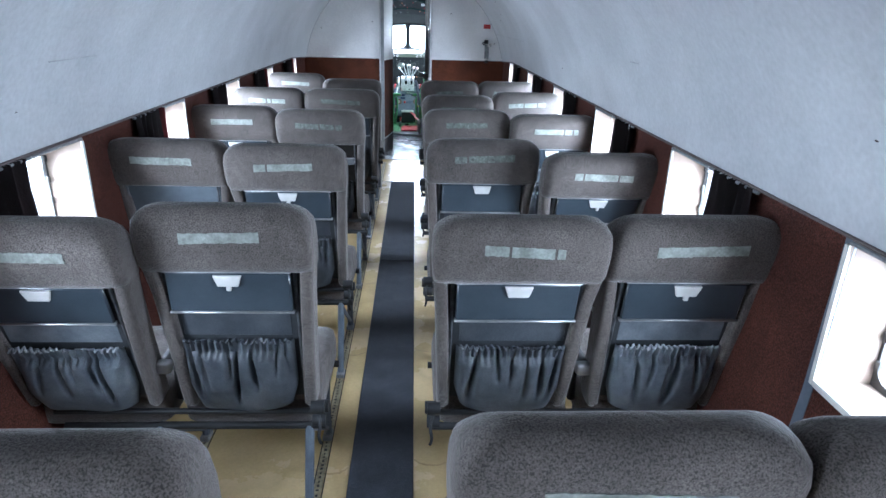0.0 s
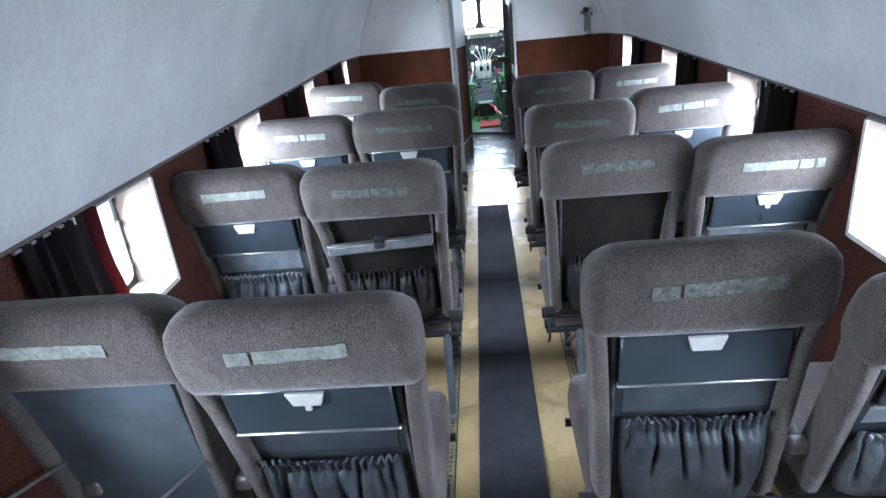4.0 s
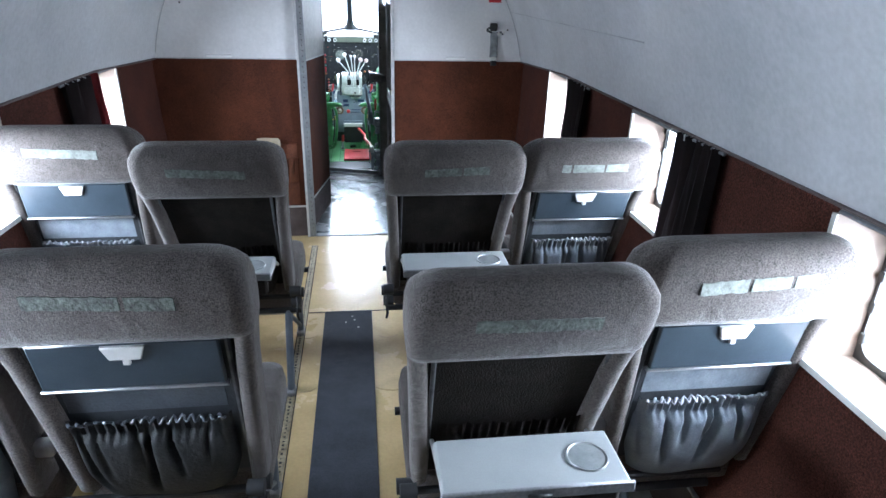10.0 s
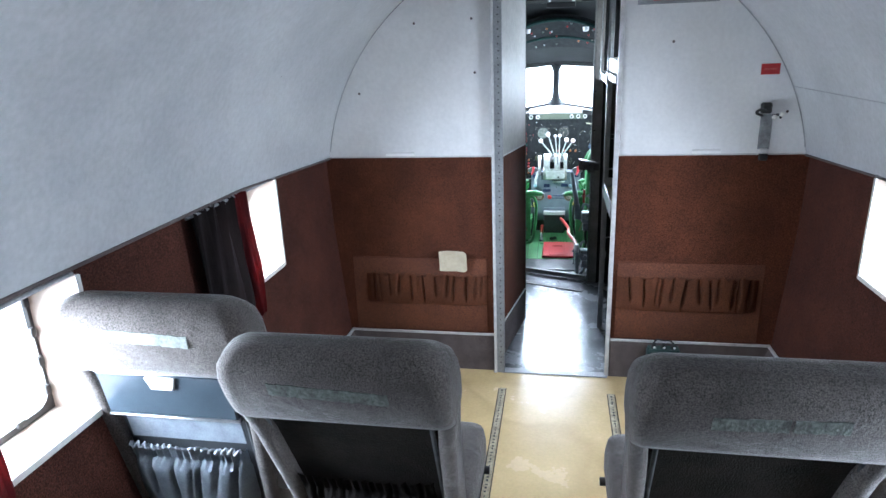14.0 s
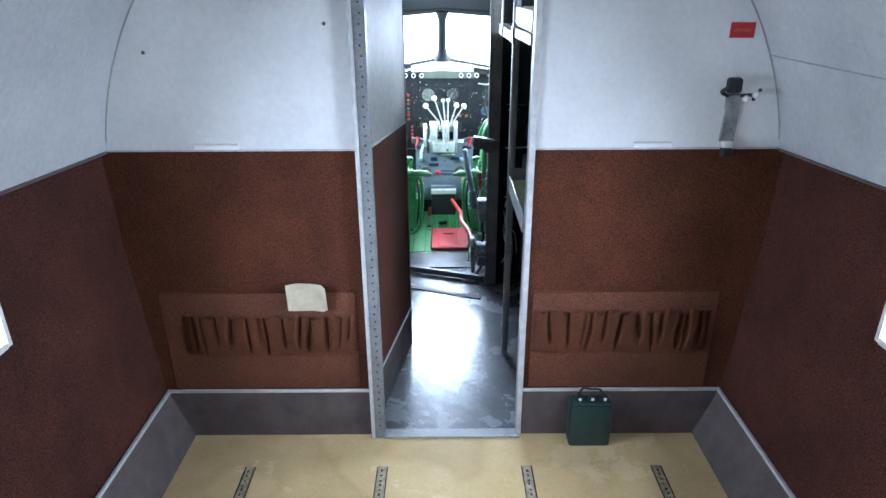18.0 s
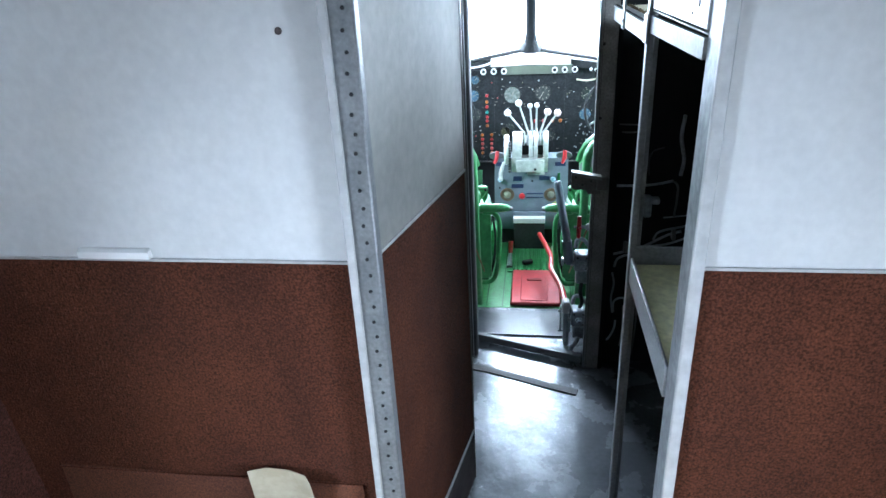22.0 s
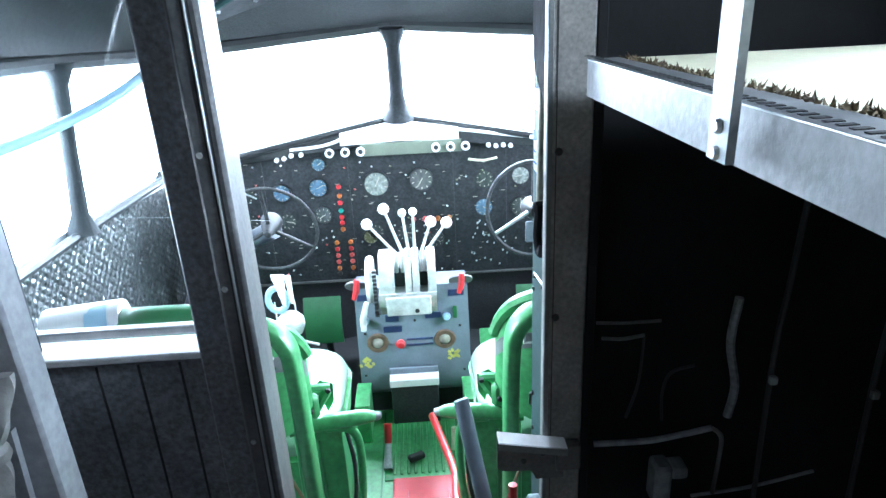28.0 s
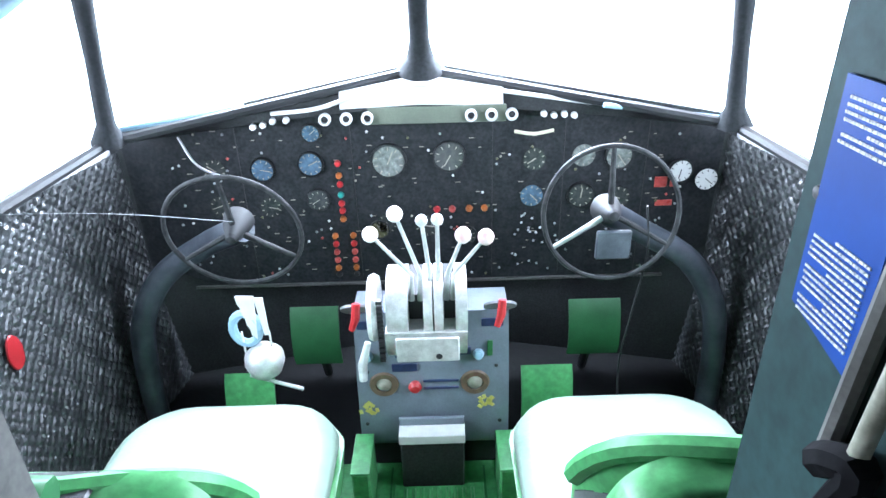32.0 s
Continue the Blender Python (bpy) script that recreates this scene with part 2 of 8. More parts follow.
M = dict(
    lining=surf("ceiling_lining", (0.50, 0.51, 0.52), (0.39, 0.40, 0.41), 2.2, 0.5, bump=0.1, bscale=40, grain=0.07, gscale=60, wrinkle=0.12, wscale=2.2),
    panel_white=surf("panel_white", (0.78, 0.78, 0.78), (0.69, 0.69, 0.69), 3, 0.5, bump=0.06, bscale=30, grain=0.04, gscale=60),
    brown=surf("brown_carpet", (0.122, 0.040, 0.0205), (0.078, 0.0255, 0.0145), 4, 0.95, bump=0.6, bscale=240, grain=0.55, gscale=230, wrinkle=0.1, wscale=5, spec=0.2, fleck=0.3, fscale=210),
    brown_cloth=surf("brown_cloth", (0.24, 0.082, 0.037), (0.165, 0.056, 0.026), 6, 0.85, bump=0.25, bscale=300, grain=0.25, gscale=300, fleck=0.3, fscale=170),
    skirt=surf("grey_skirting", (0.13, 0.105, 0.10), (0.085, 0.068, 0.066), 12, 0.9, bump=0.4, bscale=250, grain=0.25, gscale=350),
    trim=surf("white_trim", (0.62, 0.62, 0.62), (0.48, 0.48, 0.48), 30, 0.4),
    lino=surf("yellow_lino", (0.70, 0.54, 0.29), (0.60, 0.455, 0.22), 2.6, 0.26, bump=0.05, bscale=20, grain=0.05, gscale=90, rvar=0.12),
    rug=surf("dark_rug", (0.055, 0.062, 0.076), (0.034, 0.039, 0.049), 9, 0.95, bump=0.5, bscale=300, grain=0.4, gscale=260, sheen=0.12),
    fabric=surf("seat_fabric", (0.124, 0.107, 0.097), (0.084, 0.072, 0.065), 8, 0.92, bump=0.32, bscale=420, grain=0.5, gscale=330, spread=0.08, wrinkle=0.3, wscale=9, sheen=0.38, fleck=0.3, fscale=330),
    backpanel=surf("seat_back_panel", (0.045, 0.05, 0.055), (0.028, 0.031, 0.035), 10, 0.6, bump=0.15, bscale=80, grain=0.1),
    tray=surf("tray_blue_grey", (0.050, 0.066, 0.082), (0.034, 0.046, 0.058), 6, 0.31, bump=0.05, bscale=30, grain=0.08, spread=0.12, coat=0.25),
    trayopen=surf("tray_top_grey", (0.36, 0.385, 0.385), (0.30, 0.32, 0.325), 5, 0.4, grain=0.04),
    # window-seat pocket cloth, lightened to carry the daylight from the side
    pocket=surf("lit_pocket_cloth", (0.29, 0.325, 0.36), (0.165, 0.19, 0.22), 12, 0.34, bump=0.15, bscale=120, grain=0.12, spread=0.2),
    velcro=surf("pale_velcro", (0.30, 0.325, 0.30), (0.17, 0.185, 0.165), 22, 0.8, bump=0.3, bscale=150, grain=0.2, gscale=120),
    alu=surf("aluminium", (0.55, 0.56, 0.57), (0.42, 0.43, 0.44), 18, 0.4, metal=0.9, bump=0.05, grain=0.08),
    alu_paint=surf("grey_painted_alu", (0.30, 0.31, 0.32), (0.22, 0.23, 0.24), 15, 0.45, metal=0.3, bump=0.08, bscale=60, grain=0.15, gscale=120),
    dark=surf("black_metal", (0.02, 0.021, 0.023), (0.012, 0.013, 0.014), 10, 0.6, bump=0.1),
    frame_blue=surf("seat_frame_blue", (0.16, 0.19, 0.23), (0.11, 0.13, 0.16), 15, 0.45, metal=0.3),
    plastic=surf("white_plastic", (0.68, 0.68, 0.66), (0.58, 0.58, 0.56), 20, 0.4),
    reveal=surf("window_reveal", (0.34, 0.27, 0.225), (0.25, 0.195, 0.155), 8, 0.5, bump=0.05),
    curtain=surf("red_curtain", (0.19, 0.013, 0.015), (0.10, 0.012, 0.014), 7, 0.9, bump=0.2, bscale=200, grain=0.2),
    curtain_dark=surf("dark_curtain", (0.019, 0.011, 0.011), (0.010, 0.006, 0.0065), 5, 0.9, bump=0.2, bscale=200, grain=0.2),
    blackpaint=surf("charcoal_paint", (0.035, 0.037, 0.038), (0.022, 0.024, 0.025), 6, 0.55, bump=0.15, bscale=60, grain=0.3, gscale=160, spec=0.3),
    quilt=surf("quilted_lining", (0.034, 0.037, 0.038), (0.020, 0.022, 0.023), 12, 0.30, bump=0.1),
    green=surf("green_paint", (0.10, 0.335, 0.117), (0.062, 0.235, 0.08), 9, 0.33, bump=0.08, grain=0.2, gscale=60, rvar=0.12),
    dkgreen=surf("dark_green_paint", (0.03, 0.15, 0.045), (0.02, 0.10, 0.03), 9, 0.4, grain=0.1),
    cushion=surf("pale_green_cushion", (0.23, 0.305, 0.25), (0.18, 0.245, 0.195), 6, 0.5, bump=0.1, bscale=70),
    red=surf("red_paint", (0.50, 0.025, 0.03), (0.38, 0.018, 0.022), 12, 0.35, grain=0.06),
    pedestal=surf("pedestal_grey", (0.17, 0.20, 0.24), (0.125, 0.148, 0.18), 9, 0.5, bump=0.06, grain=0.1),
    instr=surf("instrument_panel_black", (0.015, 0.0165, 0.0185), (0.026, 0.0275, 0.030), 25, 0.55, grain=0.35, gscale=90, spec=0.18),
    silver=surf("silver_quadrant", (0.66, 0.67, 0.66), (0.42, 0.43, 0.42), 30, 0.38, metal=0.35, grain=0.08),
    shelf=surf("cream_shelf", (0.58, 0.565, 0.41), (0.48, 0.46, 0.325), 7, 0.6, bump=0.1, grain=0.08),
    walkway=surf("grey_walkway", (0.19, 0.203, 0.217), (0.12, 0.129, 0.14), 6, 0.26, metal=0.4, bump=0.2, bscale=16, rvar=0.16, grain=0.14, gscale=70),
    ground=surf("concrete_ground", (0.7, 0.7, 0.69), (0.62, 0.62, 0.61), 0.5, 0.9),
    skin=surf("fuselage_skin", (0.5, 0.51, 0.52), (0.42, 0.43, 0.44), 4, 0.5, metal=0.3),
    glass=glass_mat("window_glass"),
    paper=surf("old_paper", (0.62, 0.56, 0.42), (0.5, 0.43, 0.3), 25, 0.8),
    boxgreen=surf("green_black_box", (0.02, 0.055, 0.05), (0.013, 0.035, 0.033), 20, 0.4, bump=0.1),
)

M.update(
    fascia_dk=surf("grey_fascia", (0.215, 0.22, 0.228), (0.15, 0.155, 0.163), 14, 0.5, bump=0.15, bscale=50, grain=0.15, gscale=120),
    post_brown=surf("post_brown_grey", (0.24, 0.232, 0.213), (0.15, 0.143, 0.132), 12, 0.5, metal=0.1, bump=0.08, bscale=60, grain=0.25, gscale=140),
    stain=surf("brown_stain", (0.34, 0.23, 0.09), (0.48, 0.35, 0.15), 30, 0.4),
    seam=surf("lining_seam", (0.30, 0.31, 0.32), (0.42, 0.43, 0.44), 9, 0.6),
    # tray grey darkened to stand for shade in the cup recess
    cup_shade=surf("cup_recess_shade", (0.27, 0.29, 0.29), (0.17, 0.185, 0.19), 20, 0.4, grain=0.1),
    plate_white=surf("enamel_white", (0.90, 0.90, 0.89), (0.84, 0.84, 0.83), 20, 0.3),
    hydraulic=surf("hydraulic_grey", (0.33, 0.37, 0.40), (0.20, 0.23, 0.25), 25, 0.4, metal=0.2, bump=0.1, bscale=60, grain=0.2, gscale=90),
    # stained cream, lightened to replace light the upper shelf blocks
    shelf_stained_lit=surf("lit_stained_cream_shelf", (0.80, 0.79, 0.52), (0.66, 0.64, 0.36), 9, 0.6, bump=0.1, grain=0.15, gscale=60),
    post_edge=surf("door_post_grey", (0.105, 0.108, 0.108), (0.06, 0.062, 0.063), 10, 0.45, metal=0.2, bump=0.08, bscale=60, grain=0.22, gscale=120),
    rag=surf("soiled_rag", (0.30, 0.30, 0.285), (0.19, 0.19, 0.18), 22, 0.85, bump=0.3, bscale=60),
    # aisle-seat copy of the pocket cloth, darkened as if shaded
    pocket_shaded=surf("shaded_pocket_cloth", (0.155, 0.172, 0.19), (0.085, 0.097, 0.11), 12, 0.4, bump=0.15, bscale=120, grain=0.15, spread=0.2),
    old_cream=surf("yellowed_tube", (0.33, 0.33, 0.26), (0.20, 0.20, 0.15), 40, 0.45, grain=0.2, gscale=80),
    rail_worn=surf("worn_floor_rail", (0.46, 0.40, 0.26), (0.26, 0.22, 0.14), 22, 0.45, metal=0.2, grain=0.3, gscale=60),
    tray_dull=surf("dull_tray_edge", (0.16, 0.172, 0.178), (0.085, 0.092, 0.097), 18, 0.45, bump=0.1, grain=0.2, gscale=90),
    nose_dark=surf("worn_black_post", (0.020, 0.022, 0.024), (0.012, 0.0135, 0.015), 12, 0.6, bump=0.1, grain=0.3, gscale=90, spec=0.12),
    ruffle=surf("elastic_edging", (0.40, 0.43, 0.46), (0.22, 0.24, 0.26), 60, 0.6),
    frame_rail=surf("worn_frame_rail", (0.16, 0.17, 0.18), (0.05, 0.055, 0.06), 25, 0.4, metal=0.5),
    brown_panel=surf("plain_brown_cloth", (0.165, 0.056, 0.0265), (0.115, 0.038, 0.019), 5, 0.9, bump=0.3, bscale=260, grain=0.4, gscale=260, fleck=0.3, fscale=200),
    wall_brown=surf("maroon_carpet", (0.092, 0.032, 0.022), (0.056, 0.0195, 0.0145), 4, 0.95, bump=0.6, bscale=240, grain=0.55, gscale=230, wrinkle=0.1, wscale=5, spec=0.2, fleck=0.35, fscale=210),
    cloudy=surf("cloudy_blue_panel", (0.15, 0.18, 0.205), (0.075, 0.092, 0.108), 5, 0.4, bump=0.05, bscale=40, grain=0.08),
    slate=surf("slate_paint", (0.19, 0.20, 0.212), (0.13, 0.137, 0.147), 7, 0.5, bump=0.2, bscale=50, grain=0.4, gscale=110),
    doormat=surf("dark_door_mat", (0.06, 0.065, 0.075), (0.035, 0.038, 0.045), 9, 0.33, bump=0.2, bscale=20, grain=0.2),
    # aisle-seat flaps and edging, with their shade put into the colour
    flap_shaded=surf("flap_shaded", (0.075, 0.085, 0.098), (0.042, 0.049, 0.058), 10, 0.42, bump=0.15, bscale=120, grain=0.15, spread=0.15),
    window_metal=surf("window_dark_metal", (0.06, 0.058, 0.055), (0.035, 0.034, 0.033), 20, 0.5, metal=0.2),
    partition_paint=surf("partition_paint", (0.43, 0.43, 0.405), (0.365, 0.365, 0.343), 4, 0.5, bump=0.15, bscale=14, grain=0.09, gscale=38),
    haze=glow_mat("overcast_haze", (0.95, 0.98, 1.0), 4.0),
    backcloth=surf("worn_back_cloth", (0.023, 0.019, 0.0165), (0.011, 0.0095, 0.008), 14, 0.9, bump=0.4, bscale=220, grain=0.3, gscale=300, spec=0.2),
    # dark pocket cloth; on forward aisle seats it stands for shade
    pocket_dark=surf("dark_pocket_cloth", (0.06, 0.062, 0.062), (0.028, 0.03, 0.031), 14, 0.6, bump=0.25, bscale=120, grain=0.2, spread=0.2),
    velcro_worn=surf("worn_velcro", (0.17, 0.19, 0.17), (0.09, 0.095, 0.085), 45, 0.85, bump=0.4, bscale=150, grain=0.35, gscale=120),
    cushion_cloth=surf("off_white_cloth", (0.55, 0.55, 0.52), (0.40, 0.40, 0.38), 22, 0.8, bump=0.3, bscale=60),
    scuffed=surf("scuffed_metal", (0.34, 0.36, 0.37), (0.20, 0.21, 0.22), 22, 0.45, metal=0.4, bump=0.15, bscale=40, grain=0.2, gscale=70),
    fascia=surf("pale_fascia", (0.36, 0.37, 0.385), (0.27, 0.28, 0.295), 14, 0.42, metal=0.15, bump=0.1, bscale=50, grain=0.15, gscale=120),
    frayed=surf("frayed_brown", (0.10, 0.07, 0.03), (0.05, 0.035, 0.02), 60, 0.9),
    blackrubber=surf("black_rubber", (0.012, 0.012, 0.013), (0.006, 0.006, 0.007), 14, 0.9, bump=0.25, bscale=25, spec=0.06),
    # near-black base colour stands in for the shade of the bay and nose
    shade_black=surf("bay_shade_black", (0.010, 0.0105, 0.011), (0.006, 0.0065, 0.007), 5, 0.85, bump=0.2, bscale=30, spec=0.2),
    post_grey=surf("post_grey", (0.19, 0.20, 0.20), (0.12, 0.13, 0.13), 10, 0.45, metal=0.2, grain=0.12),
    post_dk=surf("post_dark_grey", (0.13, 0.127, 0.118), (0.08, 0.078, 0.072), 14, 0.45, metal=0.2, grain=0.2, gscale=160),
    teal=surf("grey_green_panel", (0.026, 0.055, 0.053), (0.018, 0.039, 0.038), 9, 0.6, grain=0.2, gscale=80, spec=0.12),
    blue=surf("placard_blue", (0.010, 0.062, 0.30), (0.007, 0.042, 0.21), 14, 0.45, spec=0.2),
    blue_dk=surf("label_dark_blue", (0.02, 0.035, 0.10), (0.012, 0.02, 0.06), 40, 0.5),
    paleblue=surf("pale_blue", (0.32, 0.47, 0.58), (0.26, 0.40, 0.50), 30, 0.4),
    olive=surf("olive_strip", (0.13, 0.15, 0.11), (0.10, 0.115, 0.085), 12, 0.5, grain=0.1),
    dial_grey=surf("dial_grey", (0.22, 0.24, 0.22), (0.10, 0.11, 0.10), 60, 0.25),
    dial_black=surf("dial_black", (0.03, 0.034, 0.034), (0.055, 0.06, 0.055), 60, 0.2),
    dial_blue=surf("dial_blue", (0.09, 0.15, 0.22), (0.05, 0.08, 0.11), 50, 0.2),
    dial_olive=surf("dial_olive", (0.12, 0.12, 0.05), (0.07, 0.07, 0.03), 60, 0.3),
    amber=surf("amber_lamp", (0.45, 0.14, 0.03), (0.3, 0.09, 0.02), 60, 0.3),
    pinkred=surf("faded_red_lamp", (0.55, 0.10, 0.09), (0.4, 0.06, 0.05), 60, 0.3),
    teal_lamp=surf("teal_lamp", (0.05, 0.35, 0.3), (0.03, 0.25, 0.2), 60, 0.3),
    worn=surf("worn_brown", (0.15, 0.10, 0.06), (0.09, 0.06, 0.04), 40, 0.6),
    lens_grey=surf("grey_lens", (0.35, 0.33, 0.28), (0.26, 0.24, 0.2), 60, 0.2),
    yellow=surf("flaked_yellow", (0.6, 0.55, 0.15), (0.5, 0.45, 0.1), 60, 0.5),
    knob_white=surf("ivory_knob", (0.8, 0.78, 0.74), (0.72, 0.70, 0.66), 40, 0.25),
    knob_pink=surf("faded_pink_knob", (0.62, 0.36, 0.34), (0.7, 0.6, 0.58), 40, 0.3),
    rimgrey=surf("worn_black_rim", (0.016, 0.017, 0.018), (0.04, 0.042, 0.043), 40, 0.55, spec=0.15),
    tubegrey=surf("worn_grey_tube", (0.10, 0.115, 0.135), (0.035, 0.041, 0.05), 10, 0.4, metal=0.2, grain=0.1),
    tubeblue=surf("blue_grey_tube", (0.22, 0.26, 0.31), (0.17, 0.20, 0.24), 20, 0.35, metal=0.3),
    dkgreen2=surf("deep_green_paint", (0.04, 0.15, 0.055), (0.028, 0.11, 0.04), 9, 0.4, grain=0.1),
    red_dk=surf("dark_red_paint", (0.30, 0.014, 0.018), (0.22, 0.01, 0.012), 12, 0.4),
    strap=surf("tan_strap", (0.28, 0.22, 0.12), (0.2, 0.15, 0.08), 50, 0.9),
)

stained(M["lino"], (0.24, 0.15, 0.06), 2.3, 0.16, 0.22)


# ---- mesh tools ----
MESHES = {}


def mesh_of(name, bm, material, smooth=None):
    me = bpy.data.meshes.new(name)
    bmesh.ops.recalc_face_normals(bm, faces=bm.faces)
    bm.to_mesh(me)
    bm.free()
    for m in material if isinstance(material, (list, tuple)) else [material]:
        me.materials.append(m)
    if smooth:
        me.polygons.foreach_set("use_smooth", [True] * len(me.polygons))
        me.set_sharp_from_angle(angle=radians(smooth))
    return me


def part(name, bm, material, parent=None, label="", at=None, smooth=40, key=None):
    """Links a bmesh as ONE mesh object under a thing or a part. key: alike pieces share their mesh. bm: a bmesh, or a function that makes it."""
    me = MESHES.get(key) if key else None
    if me is None:
        me = mesh_of(name, bm() if callable(bm) else bm, material, smooth)
        if key:
            MESHES[key] = me
    ob = new(name, me)
    if parent:
        ob.parent = parent
    if at is not None:
        ob.matrix_basis = at
    if label:
        ob["label"] = label
    return ob


def thing(name, label, category, at=None, group="", kind=""):
    ob = new(name)
    ob.empty_display_size = 0.1
    if at is not None:
        ob.matrix_world = at
    return tagged(ob, label, category, group, kind)


def setting(name, bm, material, label, category, smooth=40):
    return tagged(part(name, bm, material, smooth=smooth), label, category, "", "structure")


def box(bm, x0, x1, y0, y1, z0, z1, bev=0.0, m=None, seg=1):
    vs = [bm.verts.new(v) for v in ((x0, y0, z0), (x1, y0, z0), (x1, y1, z0), (x0, y1, z0), (x0, y0, z1), (x1, y0, z1), (x1, y1, z1), (x0, y1, z1))]
    fs = [bm.faces.new([vs[i] for i in f]) for f in ((3, 2, 1, 0), (4, 5, 6, 7), (0, 1, 5, 4), (1, 2, 6, 5), (2, 3, 7, 6), (3, 0, 4, 7))]
    if bev:
        r = bmesh.ops.bevel(bm, geom=list({e for f in fs for e in f.edges}), offset=bev, segments=seg, affect="EDGES", profile=0.5)
        vs = list({v for f in r["faces"] for v in f.verts} | {v for v in vs if v.is_valid})
    if m is not None:
        bmesh.ops.transform(bm, matrix=m, verts=vs)
    return bm


def B(*a, **k):
    return box(bmesh.new(), *a, **k)


def rings(bm, loops, closed=True, cap=True):
    """Skin between loops of points."""
    rows = [[bm.verts.new(p) for p in lp] for lp in loops]
    for r0, r1 in zip(rows, rows[1:]):
        n = len(r0)
        for i in range(n if closed else n - 1):
            j = (i + 1) % n
            bm.faces.new((r0[i], r0[j], r1[j], r1[i]))
    if cap and closed:
        bm.faces.new(rows[0][::-1])
        bm.faces.new(rows[-1])
    return bm


def tube(bm, pts, r, n=10, cap=True):
    """A round bar along points; r one radius or one for each."""
    pts = [Vector(p) for p in pts]
    rs = r if isinstance(r, (list, tuple)) else [r] * len(pts)
    loops, side = [], None
    for i, p in enumerate(pts):
        d = ((pts[min(i + 1, len(pts) - 1)] - p).normalized() + (p - pts[max(i - 1, 0)]).normalized()).normalized()
        if side is None:
            side = d.orthogonal().normalized()
        side = (side - d * side.dot(d)).normalized()
        up = d.cross(side)
        loops.append([p + rs[i] * (side * math.cos(a) + up * math.sin(a)) for a in (2 * math.pi * k / n for k in range(n))])
    return rings(bm, loops, True, cap)


def T(pts, r, n=10):
    return tube(bmesh.new(), pts, r, n)


def lathe(bm, prof, n=20, m=None):
    """Turned solid round z: prof of (radius, z)."""
    loops = [[(max(r, 1e-4) * math.cos(2 * math.pi * k / n), max(r, 1e-4) * math.sin(2 * math.pi * k / n), z) for k in range(n)] for r, z in prof]
    if m is not None:
        loops = [[m @ Vector(p) for p in lp] for lp in loops]
    return rings(bm, loops)


def rrect(w, h, r, n=4, cx=0.0, cy=0.0):
    """Rounded rectangle as 2D points."""
    out = []
    for sx, sy, a0 in ((1, 1, 0), (-1, 1, 90), (-1, -1, 180), (1, -1, 270)):
        for k in range(n + 1):
            a = radians(a0 + 90 * k / n)
            out.append((cx + sx * (w / 2 - r) + r * math.cos(a), cy + sy * (h / 2 - r) + r * math.sin(a)))
    return out


def prism(bm, outline, axis, lo, hi):
    """Extrudes a 2D outline along an axis (x: outline is y,z; y: x,z; z: x,y)."""
    def place(p, v):
        return {"x": (v, p[0], p[1]), "y": (p[0], v, p[1]), "z": (p[0], p[1], v)}[axis]
    return rings(bm, [[place(p, lo) for p in outline], [place(p, hi) for p in outline]])


def curve_pts(ctrl, n=8):
    """Catmull-Rom through control points."""
    P = [Vector(c) for c in ctrl]
    P = [2 * P[0] - P[1]] + P + [2 * P[-1] - P[-2]]
    out = []
    for i in range(1, len(P) - 2):
        for k in range(n):
            t = k / n
            a, b, c, d = P[i - 1], P[i], P[i + 1], P[i + 2]
            out.append(0.5 * (2 * b + (c - a) * t + (2 * a - 5 * b + 4 * c - d) * t * t + (3 * b - a - 3 * c + d) * t ** 3))
    out.append(P[-2])
    return out


# ---- cabin shell ----
REAR, FRONT = -1.9, 7.115
ARC_Z, ARC_R = 0.96, 1.087
WIN_FRONT = (0.12, 1.18, 2.20, 3.26, 4.33, 5.40, 6.49)
WIN_W, WIN_Z0, WIN_Z1 = 0.45, 0.79, 1.14


def wall_x(z):
    """Half width of the cabin's side wall at a height."""
    zs, xs = (0.0, 0.2, 0.75, 1.16), (0.965, 1.04, 1.085, 1.095)
    return float(np.interp(z, zs, xs))


setting("floor", B(-1.0, 1.0, REAR, FRONT, -0.06, 0.0), M["lino"], "worn yellow linoleum cabin floor", "floor")

